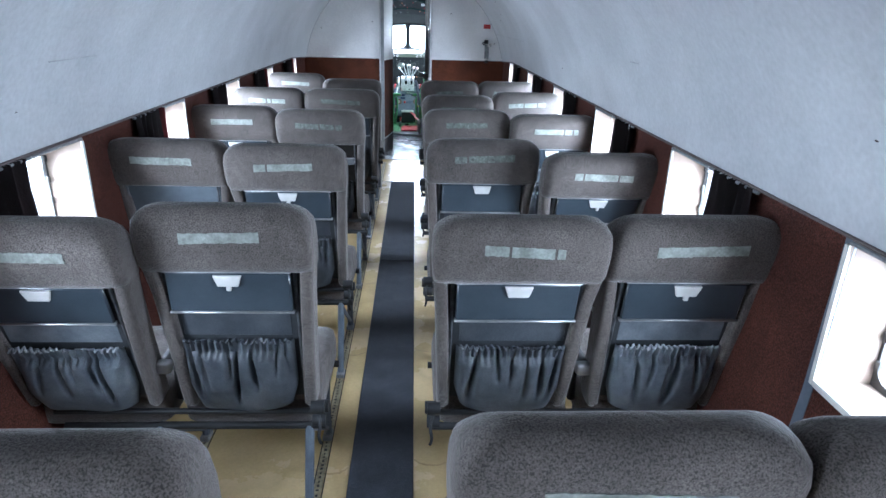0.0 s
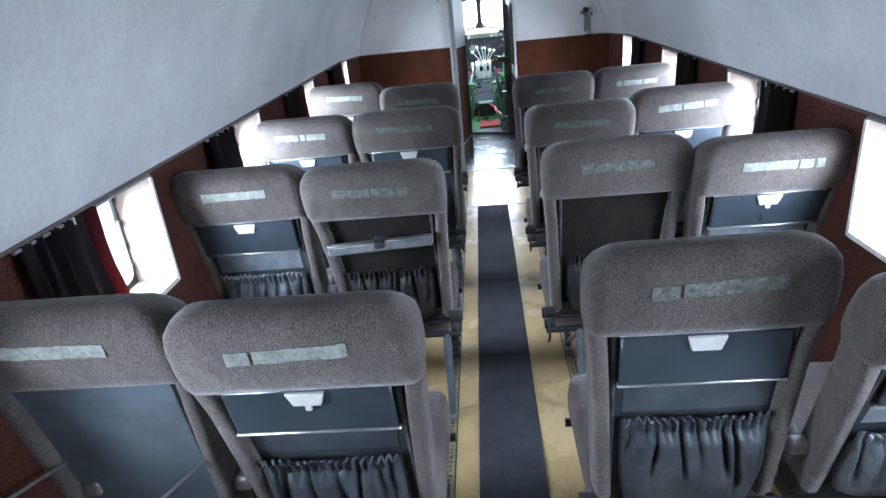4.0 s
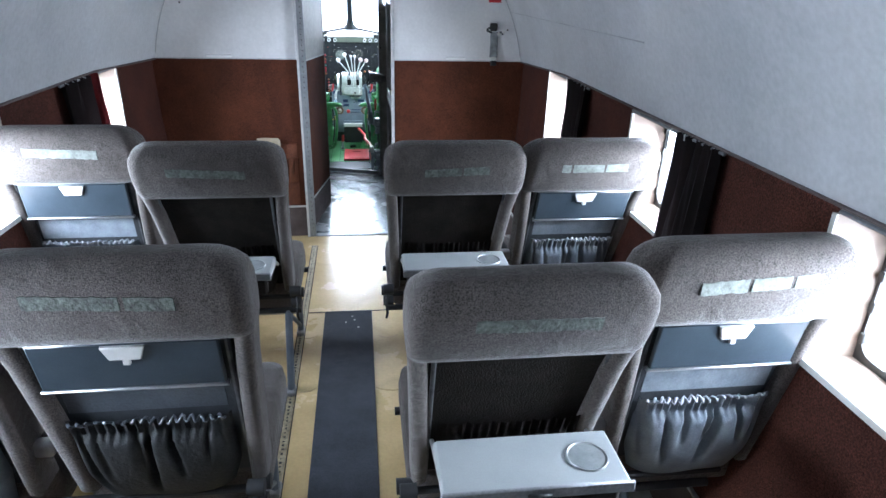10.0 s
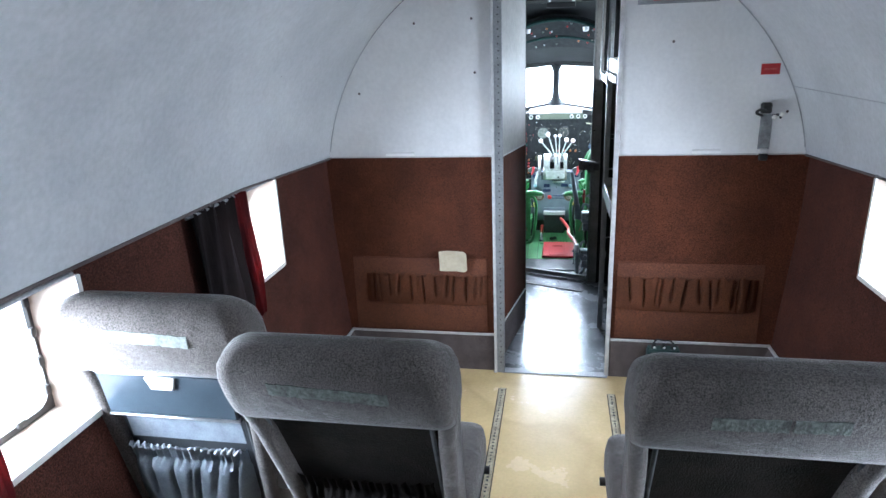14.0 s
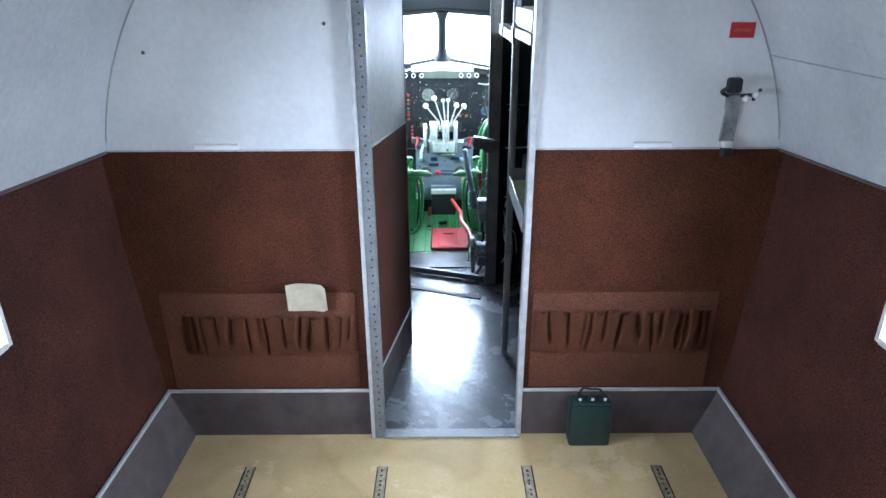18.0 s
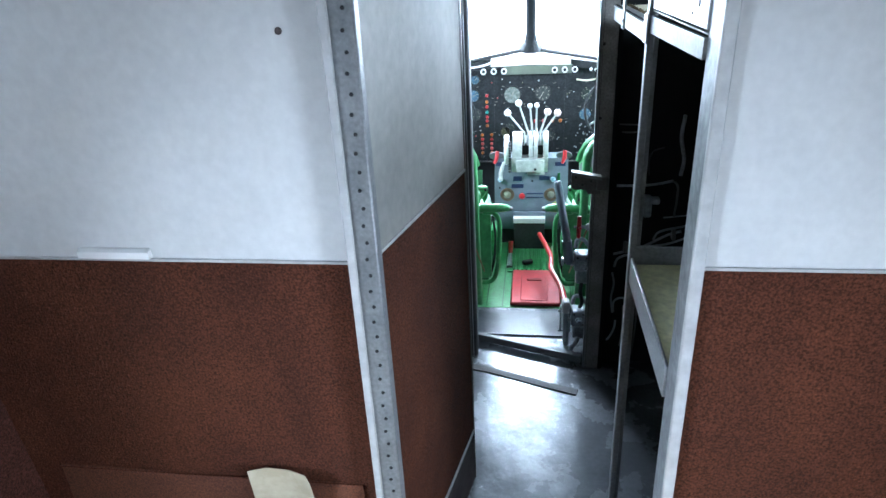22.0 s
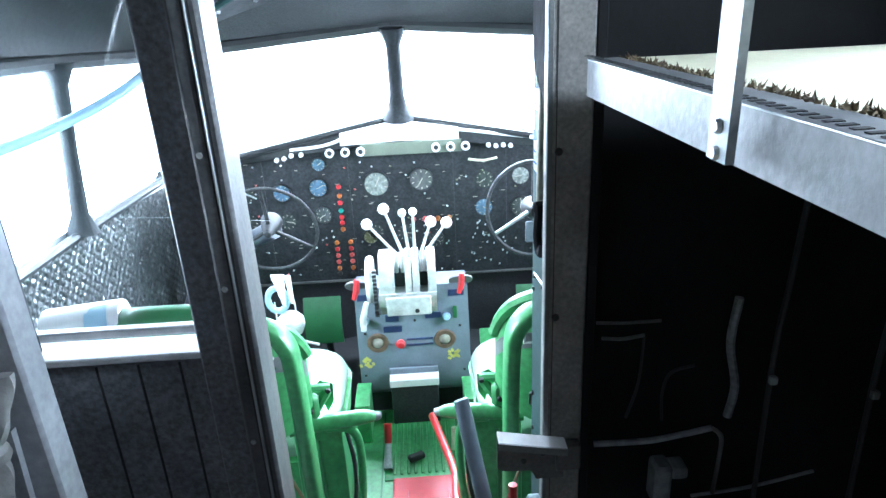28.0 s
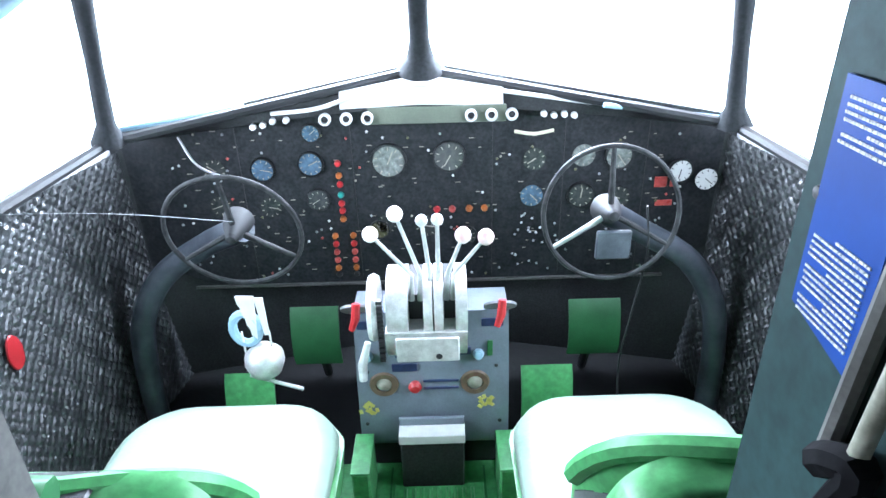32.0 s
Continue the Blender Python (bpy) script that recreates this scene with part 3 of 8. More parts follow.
for side, nm in ((-1, "wall_west"), (1, "wall_east")):
    wins = WIN_FRONT
    cuts = sorted([REAR, FRONT] + [f for f in wins] + [f - WIN_W for f in wins])
    zs = [0.0, 0.2, WIN_Z0, WIN_Z1, 1.18]
    bm = bmesh.new()
    for y0, y1 in zip(cuts, cuts[1:]):
        mid = (y0 + y1) / 2
        hole = any(f - WIN_W < mid < f for f in wins)
        for z0, z1 in zip(zs, zs[1:]):
            if hole and z0 == WIN_Z0:
                continue
            a0, a1 = side * wall_x(z0), side * wall_x(z1)
            t = side * 0.02
            rings(bm, [[(a0, y0, z0), (a0 + t, y0, z0), (a1 + t, y0, z1), (a1, y0, z1)], [(a0, y1, z0), (a0 + t, y1, z0), (a1 + t, y1, z1), (a1, y1, z1)]])
    wall = setting(nm, bm, M["wall_brown"], "dark maroon-brown carpeted cabin side wall", "wall", smooth=None)
    bm = bmesh.new()
    x0, x1 = side * (wall_x(0.0) - 0.006), side * (wall_x(0.195) - 0.006)
    rings(bm, [[(x0, y, 0.002), (x0 + side * 0.005, y, 0.002), (x1 + side * 0.005, y, 0.195), (x1, y, 0.195)] for y in (REAR, FRONT)])
    part("skirting", bm, M["skirt"], wall, "dark grey carpet skirting")
    wall_w = wall if side < 0 else wall_w
    part("skirting_trim", B(side * 1.031 - 0.006, side * 1.031 + 0.006, REAR, FRONT, 0.194, 0.207, 0.002), M["trim"], wall, "thin white trim strip")

bm = bmesh.new()
N = 40


def ceiling_loop(edge, k=1.0):
    a0 = math.asin((edge - ARC_Z) / ARC_R)
    return [(k * ARC_R * math.cos(a0 + (math.pi - 2 * a0) * i / N), ARC_Z + k * ARC_R * math.sin(a0 + (math.pi - 2 * a0) * i / N)) for i in range(N + 1)]


outer = ceiling_loop(1.165, 1.03)
rings(bm, [[(x, y, z) for x, z in ceiling_loop(e) + ceiling_loop(e, 1.03)[::-1]] for y, e in ((REAR, 1.165), (6.2, 1.165), (FRONT, 1.115))])
ceiling = setting("ceiling", bm, M["lining"], "white smooth arched cabin ceiling lining", "ceiling")

for side in (-1, 1):
    edge = [(side * math.sqrt(ARC_R ** 2 - (z - ARC_Z) ** 2), y, z) for y, z in ((REAR, 1.165), (6.2, 1.165), (FRONT - 0.002, 1.115))]
    part("edge_bead", T([(x - side * 0.002, y, z) for x, y, z in edge], 0.005, 6), M["skirt"], ceiling, "dark edge bead")
rnd = random.Random(21)
screws = bmesh.new()
for k in range(26):
    y, a = rnd.uniform(0.5, 7.0), radians(rnd.choice((24, 38, 52, 128, 142, 156)) + rnd.uniform(-6, 6))
    lathe(screws, [(0, 0), (0.005, 0), (0.004, 0.002), (0, 0.003)], 6, pose((ARC_R - 0.0005) * math.cos(a), y, ARC_Z + (ARC_R - 0.0005) * math.sin(a)) @ Matrix.Rotation(-math.pi / 2 - (math.pi / 2 - a) + math.pi, 4, "Y") @ Matrix.Rotation(math.pi, 4, "X"))
tagged(part("ceiling_screws", screws, M["skirt"], ceiling), kind="stuff")
for a, y0, y1 in ((24.1, 5.2, FRONT - 0.002), (154, 1.9, 2.2), (26, 2.4, 2.5)):
    a = radians(a)
    r = ARC_R - 0.0015
    part("seam", T([(r * math.cos(a), y, ARC_Z + r * math.sin(a)) for y in (y0, y1)], 0.0022, 5), M["seam"], ceiling, "thin lining seam")

# rear wall behind the walk
bm = bmesh.new()
prism(bm, [(-1.1, -0.06), (1.1, -0.06), (1.1, 1.16)] + outer + [(-1.1, 1.16)], "y", REAR - 0.05, REAR)
setting("wall_south", bm, M["panel_white"], "plain white rear cabin wall", "wall")


# ---- windows ----
def cabin_window(side, f, n):
    w = thing(f"window_{n}", "square cabin window with a deep cream reveal", "window", pose(side * 1.09, f - WIN_W / 2, 0.965), kind="structure")
    h = WIN_W / 2
    zc0, zc1 = WIN_Z0 - 0.965, WIN_Z1 - 0.965
    xo = side * 0.115
    def quad(a, b, c, d, t):
        bm = bmesh.new()
        rings(bm, [[a, b, c, d], [tuple(Vector(p) + Vector(t)) for p in (a, b, c, d)]])
        return bm
    key = f"reveal{side}"
    xi = -side * 0.006
    part("reveal_front", lambda: quad((xi, h, zc0), (xi, h, zc1), (xo, h - 0.02, zc1), (xo, h - 0.02, zc0), (0, 0.012, 0)), M["reveal"], w, key=key + "f")
    part("reveal_rear", lambda: quad((xi, -h, zc0), (xi, -h, zc1), (xo, -h + 0.02, zc1), (xo, -h + 0.02, zc0), (0, -0.012, 0)), M["reveal"], w, key=key + "r")
    part("window_sill", lambda: quad((xi, -h + 0.0005, zc0 + 0.004), (xi, h - 0.0005, zc0 + 0.004), (xo, h - 0.02, zc0 + 0.004), (xo, -h + 0.02, zc0 + 0.004), (0, 0, -0.016)), M["reveal"], w, key=key + "s")
    part("reveal_top", lambda: quad((xi, -h, zc1), (xi, h, zc1), (xo, h, zc1 - 0.02), (xo, -h, zc1 - 0.02), (0, 0, 0.012)), M["reveal"], w, key=key + "t")
    part("trim_edge", lambda: B(min(xi, xi * 2.2), max(xi, xi * 2.2), h - 0.001, h + 0.014, zc0 - 0.012, zc1, 0.002), M["knob_white"], w, "white window trim strip", key=key + "e")
    part("trim_edge", lambda: B(min(xi, xi * 2.2), max(xi, xi * 2.2), -h, h - 0.0015, zc0 - 0.014, zc0 + 0.005, 0.002), M["knob_white"], w, "white window trim strip", key=key + "b")
    def ring():
        bm = bmesh.new()
        big = rrect(WIN_W + 0.03, 0.38, 0.002, 4)
        hole = rrect(0.392, 0.308, 0.04, 4)
        x0, x1 = xo, xo + side * 0.012
        loops = [[(x0, y, z) for y, z in hole], [(x0, y, z) for y, z in big], [(x1, y, z) for y, z in big], [(x1, y, z) for y, z in hole], [(x0, y, z) for y, z in hole]]
        return rings(bm, loops, True, False)
    part("window_frame", ring, M["window_metal"], w, "dark metal window frame", key=key + "w")
    for k in range(4):
        part("pane_clip", lambda: B(-0.005, 0.005, -0.009, 0.007, -0.012, 0.012, 0.002), M["window_metal"], w, "small dark pane clip", at=pose(xo - side * 0.003, 0.194, -0.115 + 0.077 * k), key="pclip")
    for k in range(3):
        part("pane_clip", lambda: B(-0.005, 0.005, -0.012, 0.012, -0.009, 0.007, 0.002), M["window_metal"], w, "small dark pane clip", at=pose(xo - side * 0.003, -0.1 + 0.1 * k, -0.152), key="pclip2")
    g = part("pane", lambda: prism(bmesh.new(), rrect(0.396, 0.312, 0.04, 4), "x", xo + side * 0.004, xo + side * 0.008), M["glass"], w, key=key + "g")
    g.visible_shadow = False
    return w


for i, f in enumerate(WIN_FRONT):
    for side in (-1, 1):
        cabin_window(side, f, 2 * i + (1 if side < 0 else 2))
        window_light("daylight", (side * 1.23, f - WIN_W / 2, 0.965), (0, f - WIN_W / 2, 0.45), 0.38, 0.29, 11.6, spread=150)



def curtain_mesh(seed, side, front, rear=-0.62):
    """A gathered curtain hanging at the rear part of a window, drawn together towards its foot."""
    rnd = random.Random(seed)
    ph = [rnd.uniform(0, 6.28) for _ in range(3)]
    nx, nz = 40, 10
    bm = bmesh.new()
    rows = []
    for j in range(nz + 1):
        v = j / nz
        z = 0.70 + 0.46 * v
        fr = front + 0.06 * (1 - v) * math.sin(v * 3 + 0.5) - 0.03 * (1 - v) + rnd.uniform(-0.002, 0.002)
        row = []
        for i in range(nx + 1):
            u = i / nx
            y = rear + (fr + rear * -1) * u
            d = 0.014 * math.sin(u * 30 + ph[0] + v) + 0.008 * math.sin(u * 53 + ph[1] - 2 * v)
            row.append(bm.verts.new((side * (wall_x(z) - 0.028 + d * (0.55 + 0.45 * v) - 0.012 * (1 - v)), y, z)))
        rows.append(row)
    for a, b in zip(rows, rows[1:]):
        for i in range(nx):
            bm.faces.new((a[i], a[i + 1], b[i + 1], b[i]))
    bmesh.ops.solidify(bm, geom=bm.faces[:], thickness=0.0025)
    return bm


for i, f in enumerate(WIN_FRONT):
    for side in (-1, 1):
        red = side < 0 and i in (3, 5, 6)
        cu = thing("curtain", "dark red gathered curtain beside the cabin window" if red else "black-brown gathered curtain beside the cabin window", "curtain", pose(0, f, 0), "cabin curtains")
        fr = -0.285 if red and i == 6 else -0.33 if red else -0.375
        part("cloth", curtain_mesh(3 * i + side, side, fr - (0.055 if red else 0.0)), M["curtain_dark"], cu, smooth=60)
        if red:
            part("lining", curtain_mesh(3 * i + side + 50, side, fr, fr - 0.065), M["curtain"], cu, "faded red lining", smooth=60)
        part("rail", T([(side * 1.068, -0.64, 1.153), (side * 1.068, -0.02, 1.153)], 0.005, 6), M["alu_paint"], cu, "thin curtain rail")
        for k in range(4):
            part("hook", lambda: T([(0, 0, 0.009), (0, 0, -0.011)], 0.0024, 6), M["plastic"], cu, at=pose(side * 1.064, -0.59 + 0.085 * k, 1.15), key="chook")

# ---- front bulkhead ----
DL, DR, DTOP = -0.28, 0.29, 1.94
TRIM_Z = 1.119


def bulk_piece(x0, x1, z0, z1, y0=FRONT, y1=FRONT + 0.03):
    """A panel of the bulkhead between two heights, bounded by the arch."""
    bm = bmesh.new()
    n = 14
    cols = []
    for k in range(n + 1):
        x = x0 + (x1 - x0) * k / n
        top = min(z1, ARC_Z + math.sqrt(max(ARC_R ** 2 - x * x, 0)) + 0.012)
        bot = z0
        cols.append([(x, y0, bot), (x, y1, bot), (x, y1, max(top, bot + 0.001)), (x, y0, max(top, bot + 0.001))])
    return rings(bm, cols)


bulkhead = thing("bulkhead", "cabin bulkhead, white above and brown carpet below, with an open doorway", "bulkhead", kind="structure")
for a, b in ((-1.115, DL + 0.008), (DR, 1.115)):
    part("white_panel", bulk_piece(a, b, TRIM_Z, 2.1), M["panel_white"], bulkhead, "off-white upper panel")
    part("brown_panel", B(a, b, FRONT, FRONT + 0.03, 0.0, TRIM_Z), M["brown"], bulkhead, "brown carpeted lower panel")
    part("skirting", B(max(a, -1.03), min(b, 1.03), FRONT - 0.006, FRONT - 0.001, 0.0, 0.2), M["skirt"], bulkhead, "grey carpet skirting")
    part("trim_strip", B(max(a, -1.035), min(b, 1.035), FRONT - 0.012, FRONT - 0.001, 0.198, 0.21, 0.002), M["trim"], bulkhead, "thin white trim strip")
    part("trim_strip", B(max(a, -1.07), min(b, 1.07), FRONT - 0.004, FRONT - 0.0005, TRIM_Z - 0.002, TRIM_Z + 0.004, 0.001), M["trim"], bulkhead, "thin white trim strip")
part("door_head", bulk_piece(DL, DR, DTOP, 2.1), M["panel_white"], bulkhead)
for a0, a1 in ((10, 74), (106, 170)):
    pts = [((ARC_R - 0.003) * math.cos(radians(a0 + (a1 - a0) * k / 30)), FRONT - 0.003, ARC_Z + (ARC_R - 0.003) * math.sin(radians(a0 + (a1 - a0) * k / 30))) for k in range(31)]
    part("arch_bead", T(pts, 0.002, 6), M["seam"], bulkhead, "grey joint line under the arched ceiling")

rug = thing("carpet_runner", "narrow dark charcoal carpet runner along the aisle", "rug")
for y0, y1 in ((REAR + 0.1, 1.62), (1.623, 3.9), (3.903, 6.05)):
    part("runner_length", B(-0.118, 0.118, y0, y1, 0.001, 0.009, 0.003), M["rug"], rug)

RAILS = (-0.698, -0.222, 0.297, 0.763)
for x in RAILS:
    tr = tagged(part("seat_rail", B(x - 0.014, x + 0.014, REAR + 0.1, 6.93, 0.0005, 0.005, 0.002), M["rail_worn"]), "worn perforated seat rail let into the yellow floor", "rail", "seat rails")
    for sgn in (-1, 1):
        part("rail_groove", B(x + sgn * 0.0175 - 0.0022, x + sgn * 0.0175 + 0.0022, REAR + 0.1, 6.93, 0.0004, 0.0012), M["dark"], tr, "dirty black groove")
    holes = bmesh.new()
    rnd = random.Random(int(x * 1000))
    for k in range(300):
        y, w = 0.2 + k * 0.0224 + rnd.uniform(-0.003, 0.003), rnd.uniform(0.003, 0.006)
        box(holes, x - w, x + w * rnd.uniform(0.3, 1.0), y, y + rnd.uniform(0.006, 0.013), 0.0051, 0.0056)
    tagged(part("perforation", holes, M["dark"], tr), kind="stuff")
setting("floor_joint", B(-0.96, 0.96, 6.052, 6.058, 0.0004, 0.0022), M["skirt"], "dark joint across the cabin floor", "floor joint")


for y, rr, side in ((1.85, 0.09, -1), (2.72, 0.11, -1), (3.6, 0.12, -1), (4.6, 0.1, -1), (5.45, 0.11, -1), (5.85, 0.07, -1), (1.9, 0.1, 1), (2.75, 0.1, 1), (3.75, 0.12, 1), (4.68, 0.11, 1), (5.44, 0.12, 1), (5.83, 0.07, 1)):
    rnd = random.Random(int(y * 100) + side)
    loops = []
    for k in range(19):
        a = radians(200 + 140 * k / 18)
        r, w = rr * (1 + rnd.uniform(-0.03, 0.03)), 0.006 * math.sin(math.pi * k / 18) * rnd.uniform(0.6, 1.4) + 0.0008
        c, sn = math.cos(a), math.sin(a)
        loops.append([(side * 0.19 + (r + q) * c * 0.75, y + (r + q) * sn * 0.6, z) for q, z in ((-w, 0.0003), (w, 0.0003), (w, 0.0007), (-w, 0.0007))])
    tagged(part("floor_stain", rings(bmesh.new(), loops), M["stain"]), "curved brown stain on the yellow floor", "stain", "floor stains")
for side, y in ((1, 1.195), (-1, 1.195)):
    part("joint_strip", rings(bmesh.new(), [[(side * (wall_x(z) - 0.004), y - 0.017, z), (side * (wall_x(z) - 0.004), y + 0.017, z), (side * (wall_x(z) + 0.001), y + 0.017, z), (side * (wall_x(z) + 0.001), y - 0.017, z)] for z in (0.22, 0.75, 1.16)]), M["frame_blue"], wall if side > 0 else wall_w, "blue-grey joint strip")

# ---- bulkhead fittings ----
def pleated_pocket(x0, x1, z0, z1, seed):
    """Gathered cloth: narrow puckers along an elastic mouth that open into leaning folds and flatten towards the foot."""
    rnd = random.Random(seed)
    n = 13
    cuts = [((k + 0.5) / n + rnd.uniform(-0.028, 0.028), rnd.uniform(0.005, 0.012), rnd.uniform(0.35, 1.3), rnd.uniform(-0.03, 0.03), rnd.uniform(0.0, 0.3)) for k in range(n)]
    nx, nz = 190, 14
    bm = bmesh.new()
    rows = []
    for j in range(nz + 1):
        v = j / nz
        row = []
        for i in range(nx + 1):
            u = i / nx
            edge = 1 - (2 * u - 1) ** 10
            crease = min(1.0, sum(math.exp(-((u - c - lean * (v - 0.8)) / (w * (0.55 + 0.8 * (1 - abs(2 * v - 1))))) ** 2) * h * min(1, max(0, (v - foot) / 0.22)) for c, w, h, lean, foot in cuts))
            d = 0.004 + edge * (0.012 + 0.018 * math.sin(math.pi * min(1, 0.15 + v * 0.72))) * (1 - crease)
            mouth = 0.007 * math.sin(u * 95 + seed) + 0.006 * math.sin(u * 41 + 1.3 * seed) - 0.02 * crease
            row.append(bm.verts.new((x0 + (x1 - x0) * u, FRONT - max(d, 0.0045), z0 + (z1 - z0) * v + mouth * max(0, (v - 0.6) / 0.4) * edge)))
        rows.append(row)
    for a, b in zip(rows, rows[1:]):
        for i in range(nx):
            bm.faces.new((a[i], a[i + 1], b[i + 1], b[i]))
    bmesh.ops.solidify(bm, geom=bm.faces[:], thickness=0.0025)
    return bm


def sewn_panel(x0, x1, z0, z1):
    """Cloth sewn flat to the bulkhead behind and below a pocket's folds, slightly slack."""
    bm = bmesh.new()
    loops = []
    for k in range(31):
        u = k / 30
        d = 0.0015 + 0.0015 * math.sin(u * 17) ** 2
        loops.append([(x0 + (x1 - x0) * u, FRONT - 0.0005, z0), (x0 + (x1 - x0) * u, FRONT - d - 0.001, z0 + 0.004), (x0 + (x1 - x0) * u, FRONT - d, z1 - 0.006), (x0 + (x1 - x0) * u, FRONT - 0.0005, z1 + 0.002 * math.sin(u * 9))])
    return rings(bm, loops)


for x0, x1, z0, z1 in ((-0.93, -0.31, 0.372, 0.525), (0.315, 0.95, 0.378, 0.54)):
    pk = thing("bulkhead_pocket", "pleated brown cloth pocket sewn to the bulkhead", "pocket", group="bulkhead pockets")
    wide = (x0 - 0.07, x1) if x0 < 0 else (x0, x1 + 0.02)
    part("backing_panel", sewn_panel(*wide, 0.215, 0.612), M["brown_panel"], pk, "plain brown cloth panel", smooth=60)
    part("cloth", pleated_pocket(x0, x1, z0, z1, int(x0 * 100)), M["brown_cloth"], pk, "gathered brown cloth", smooth=70)
    part("top_seam", T([(wide[0], FRONT - 0.0035, 0.609), (wide[1], FRONT - 0.0035, 0.612)], 0.0016, 5), M["brown"], pk, "sewn seam")
    part("side_seam", T([(wide[0 if x0 > 0 else 1], FRONT - 0.0035, 0.22), (wide[0 if x0 > 0 else 1], FRONT - 0.0035, 0.61)], 0.0016, 5), M["brown"], pk, "sewn seam")
tagged(part("paper_note", rings(bmesh.new(), [[(x, FRONT - 0.012 - c, 0.545 + e), (x, FRONT - 0.010 - c, 0.545 + e), (x, FRONT - 0.014 - c * 2, 0.655 - e * 0.6), (x, FRONT - 0.016 - c * 2, 0.655 - e * 0.6)] for x, c, e in ((-0.545, 0.006, 0.004), (-0.51, 0.0, 0.0), (-0.46, 0.001, 0.002), (-0.42, 0.008, 0.0), (-0.405, 0.016, 0.012))]), M["paper"]), "creased cream paper tucked above the bulkhead pocket", "paper")
lab = thing("red_label", "small red label on the white bulkhead", "label", pose(0.894, FRONT, 1.476))
part("plate", B(-0.037, 0.037, -0.003, -0.0005, -0.022, 0.022, 0.001), M["red"], lab)
part("writing", B(-0.026, 0.026, -0.0042, -0.0032, -0.004, 0.004), M["pinkred"], lab, "unreadable pale lettering")
br = thing("wall_clamp", "chromed fire extinguisher clamp screwed to the bulkhead", "bracket", pose(0.9, FRONT, 1.24))
part("back_plate", B(-0.024, 0.024, -0.008, -0.0005, -0.10, 0.05, 0.003), M["scuffed"], br, "mottled grey strap")
part("spring_arm", T(curve_pts([(-0.02, -0.008, 0.045), (-0.05, -0.03, 0.06), (-0.04, -0.05, 0.075), (-0.02, -0.055, 0.07)], 5), 0.006, 6), M["dark"], br, "dark spring arm")
part("spring_arm", T(curve_pts([(0.02, -0.008, 0.045), (0.045, -0.03, 0.05), (0.04, -0.05, 0.04)], 5), 0.006, 6), M["dark"], br, "dark spring arm")
part("upper_block", B(-0.03, 0.012, -0.03, -0.0005, 0.055, 0.10, 0.006), M["dark"], br, "dark spring block")
for x in (0.012, 0.04):
    part("wing_nut", lathe(bmesh.new(), [(0, 0), (0.008, 0), (0.011, 0.008), (0.006, 0.018), (0, 0.02)], 10, pose(x, -0.05, 0.045 + (x - 0.02) * 0.4, 80, 0, 20)), M["knob_white"], br, "bright wing nut")
part("lower_latch", B(-0.016, 0.016, -0.03, -0.0005, -0.145, -0.115, 0.004), M["dark"], br)
part("lower_block", B(-0.02, 0.016, -0.026, -0.0005, -0.115, -0.095, 0.004), M["plastic"], br)
for x0, x1, z in ((-0.787, -0.648, 1.125), (0.608, 0.727, 1.125)):
    pl = thing("name_plate", "blank white plate on the bulkhead trim", "plate", pose((x0 + x1) / 2, FRONT, z))
    part("plate", prism(bmesh.new(), [(-0.012, 0.0), (-0.0005, 0.0), (-0.0005, 0.017), (-0.004, 0.017), (-0.011, 0.012)], "x", -(x1 - x0) / 2, (x1 - x0) / 2), M["plate_white"], pl)
sign = thing("notice", "grey framed notice with faded red lettering", "sign", pose(0.507, FRONT, 1.793))
part("board", B(-0.163, 0.163, -0.006, -0.0005, -0.042, 0.042, 0.002), M["fascia"], sign)
bars = bmesh.new()
rnd = random.Random(6)
for r in range(3):
    u = -0.14 + 0.02 * r
    while u < 0.13:
        w = rnd.uniform(0.012, 0.04)
        box(bars, u, u + w, -0.0072, -0.0062, 0.016 - r * 0.022, 0.027 - r * 0.022)
        u += w + 0.012
tagged(part("writing", bars, M["pinkred"], sign, "faded unreadable red lettering"), kind="stuff")
for x, z in ((-0.35, 1.5), (-0.36, 1.73), (-0.62, 1.72), (-0.9, 1.42), (0.5, 1.6), (0.98, 1.3)):
    part("screw", lambda: lathe(bmesh.new(), [(0, 0), (0.006, 0), (0.005, 0.002), (0, 0.003)], 8, pose(0, 0, 0, 90)), M["skirt"], bulkhead, at=pose(x, FRONT, z), key="bscrew")
batt = thing("battery_box", "dark green box with capped terminals on the floor", "box", pose(0.545, FRONT - 0.05, 0))
part("case", B(-0.076, 0.076, -0.032, 0.034, 0.0, 0.182, 0.008, seg=2), M["boxgreen"], batt)
part("lid", B(-0.072, 0.072, -0.029, 0.031, 0.182, 0.192, 0.004), M["boxgreen"], batt)
for x in (-0.046, 0.0, 0.046):
    part("terminal", T([(x, 0.0, 0.19), (x, 0.0, 0.212)], [0.014, 0.010], 10), M["dark"], batt, "black terminal cap")
    part("terminal_stud", lathe(bmesh.new(), [(0, -0.006), (0.005, -0.004), (0.006, 0), (0.005, 0.004), (0, 0.006)], 10, pose(x + 0.002, -0.012, 0.199)), M["plate_white"], batt, "small bright stud")
part("cord", T(curve_pts([(-0.05, 0.0, 0.212), (-0.03, 0.016, 0.228), (0.0, 0.02, 0.222), (0.03, 0.012, 0.226), (0.05, 0.0, 0.212)], 5), 0.004, 6), M["dark"], batt, "black cord")


# ---- seats ----
SLOPE = math.atan(0.2)


def back_y(z):
    return (0.895 - z) * 0.2


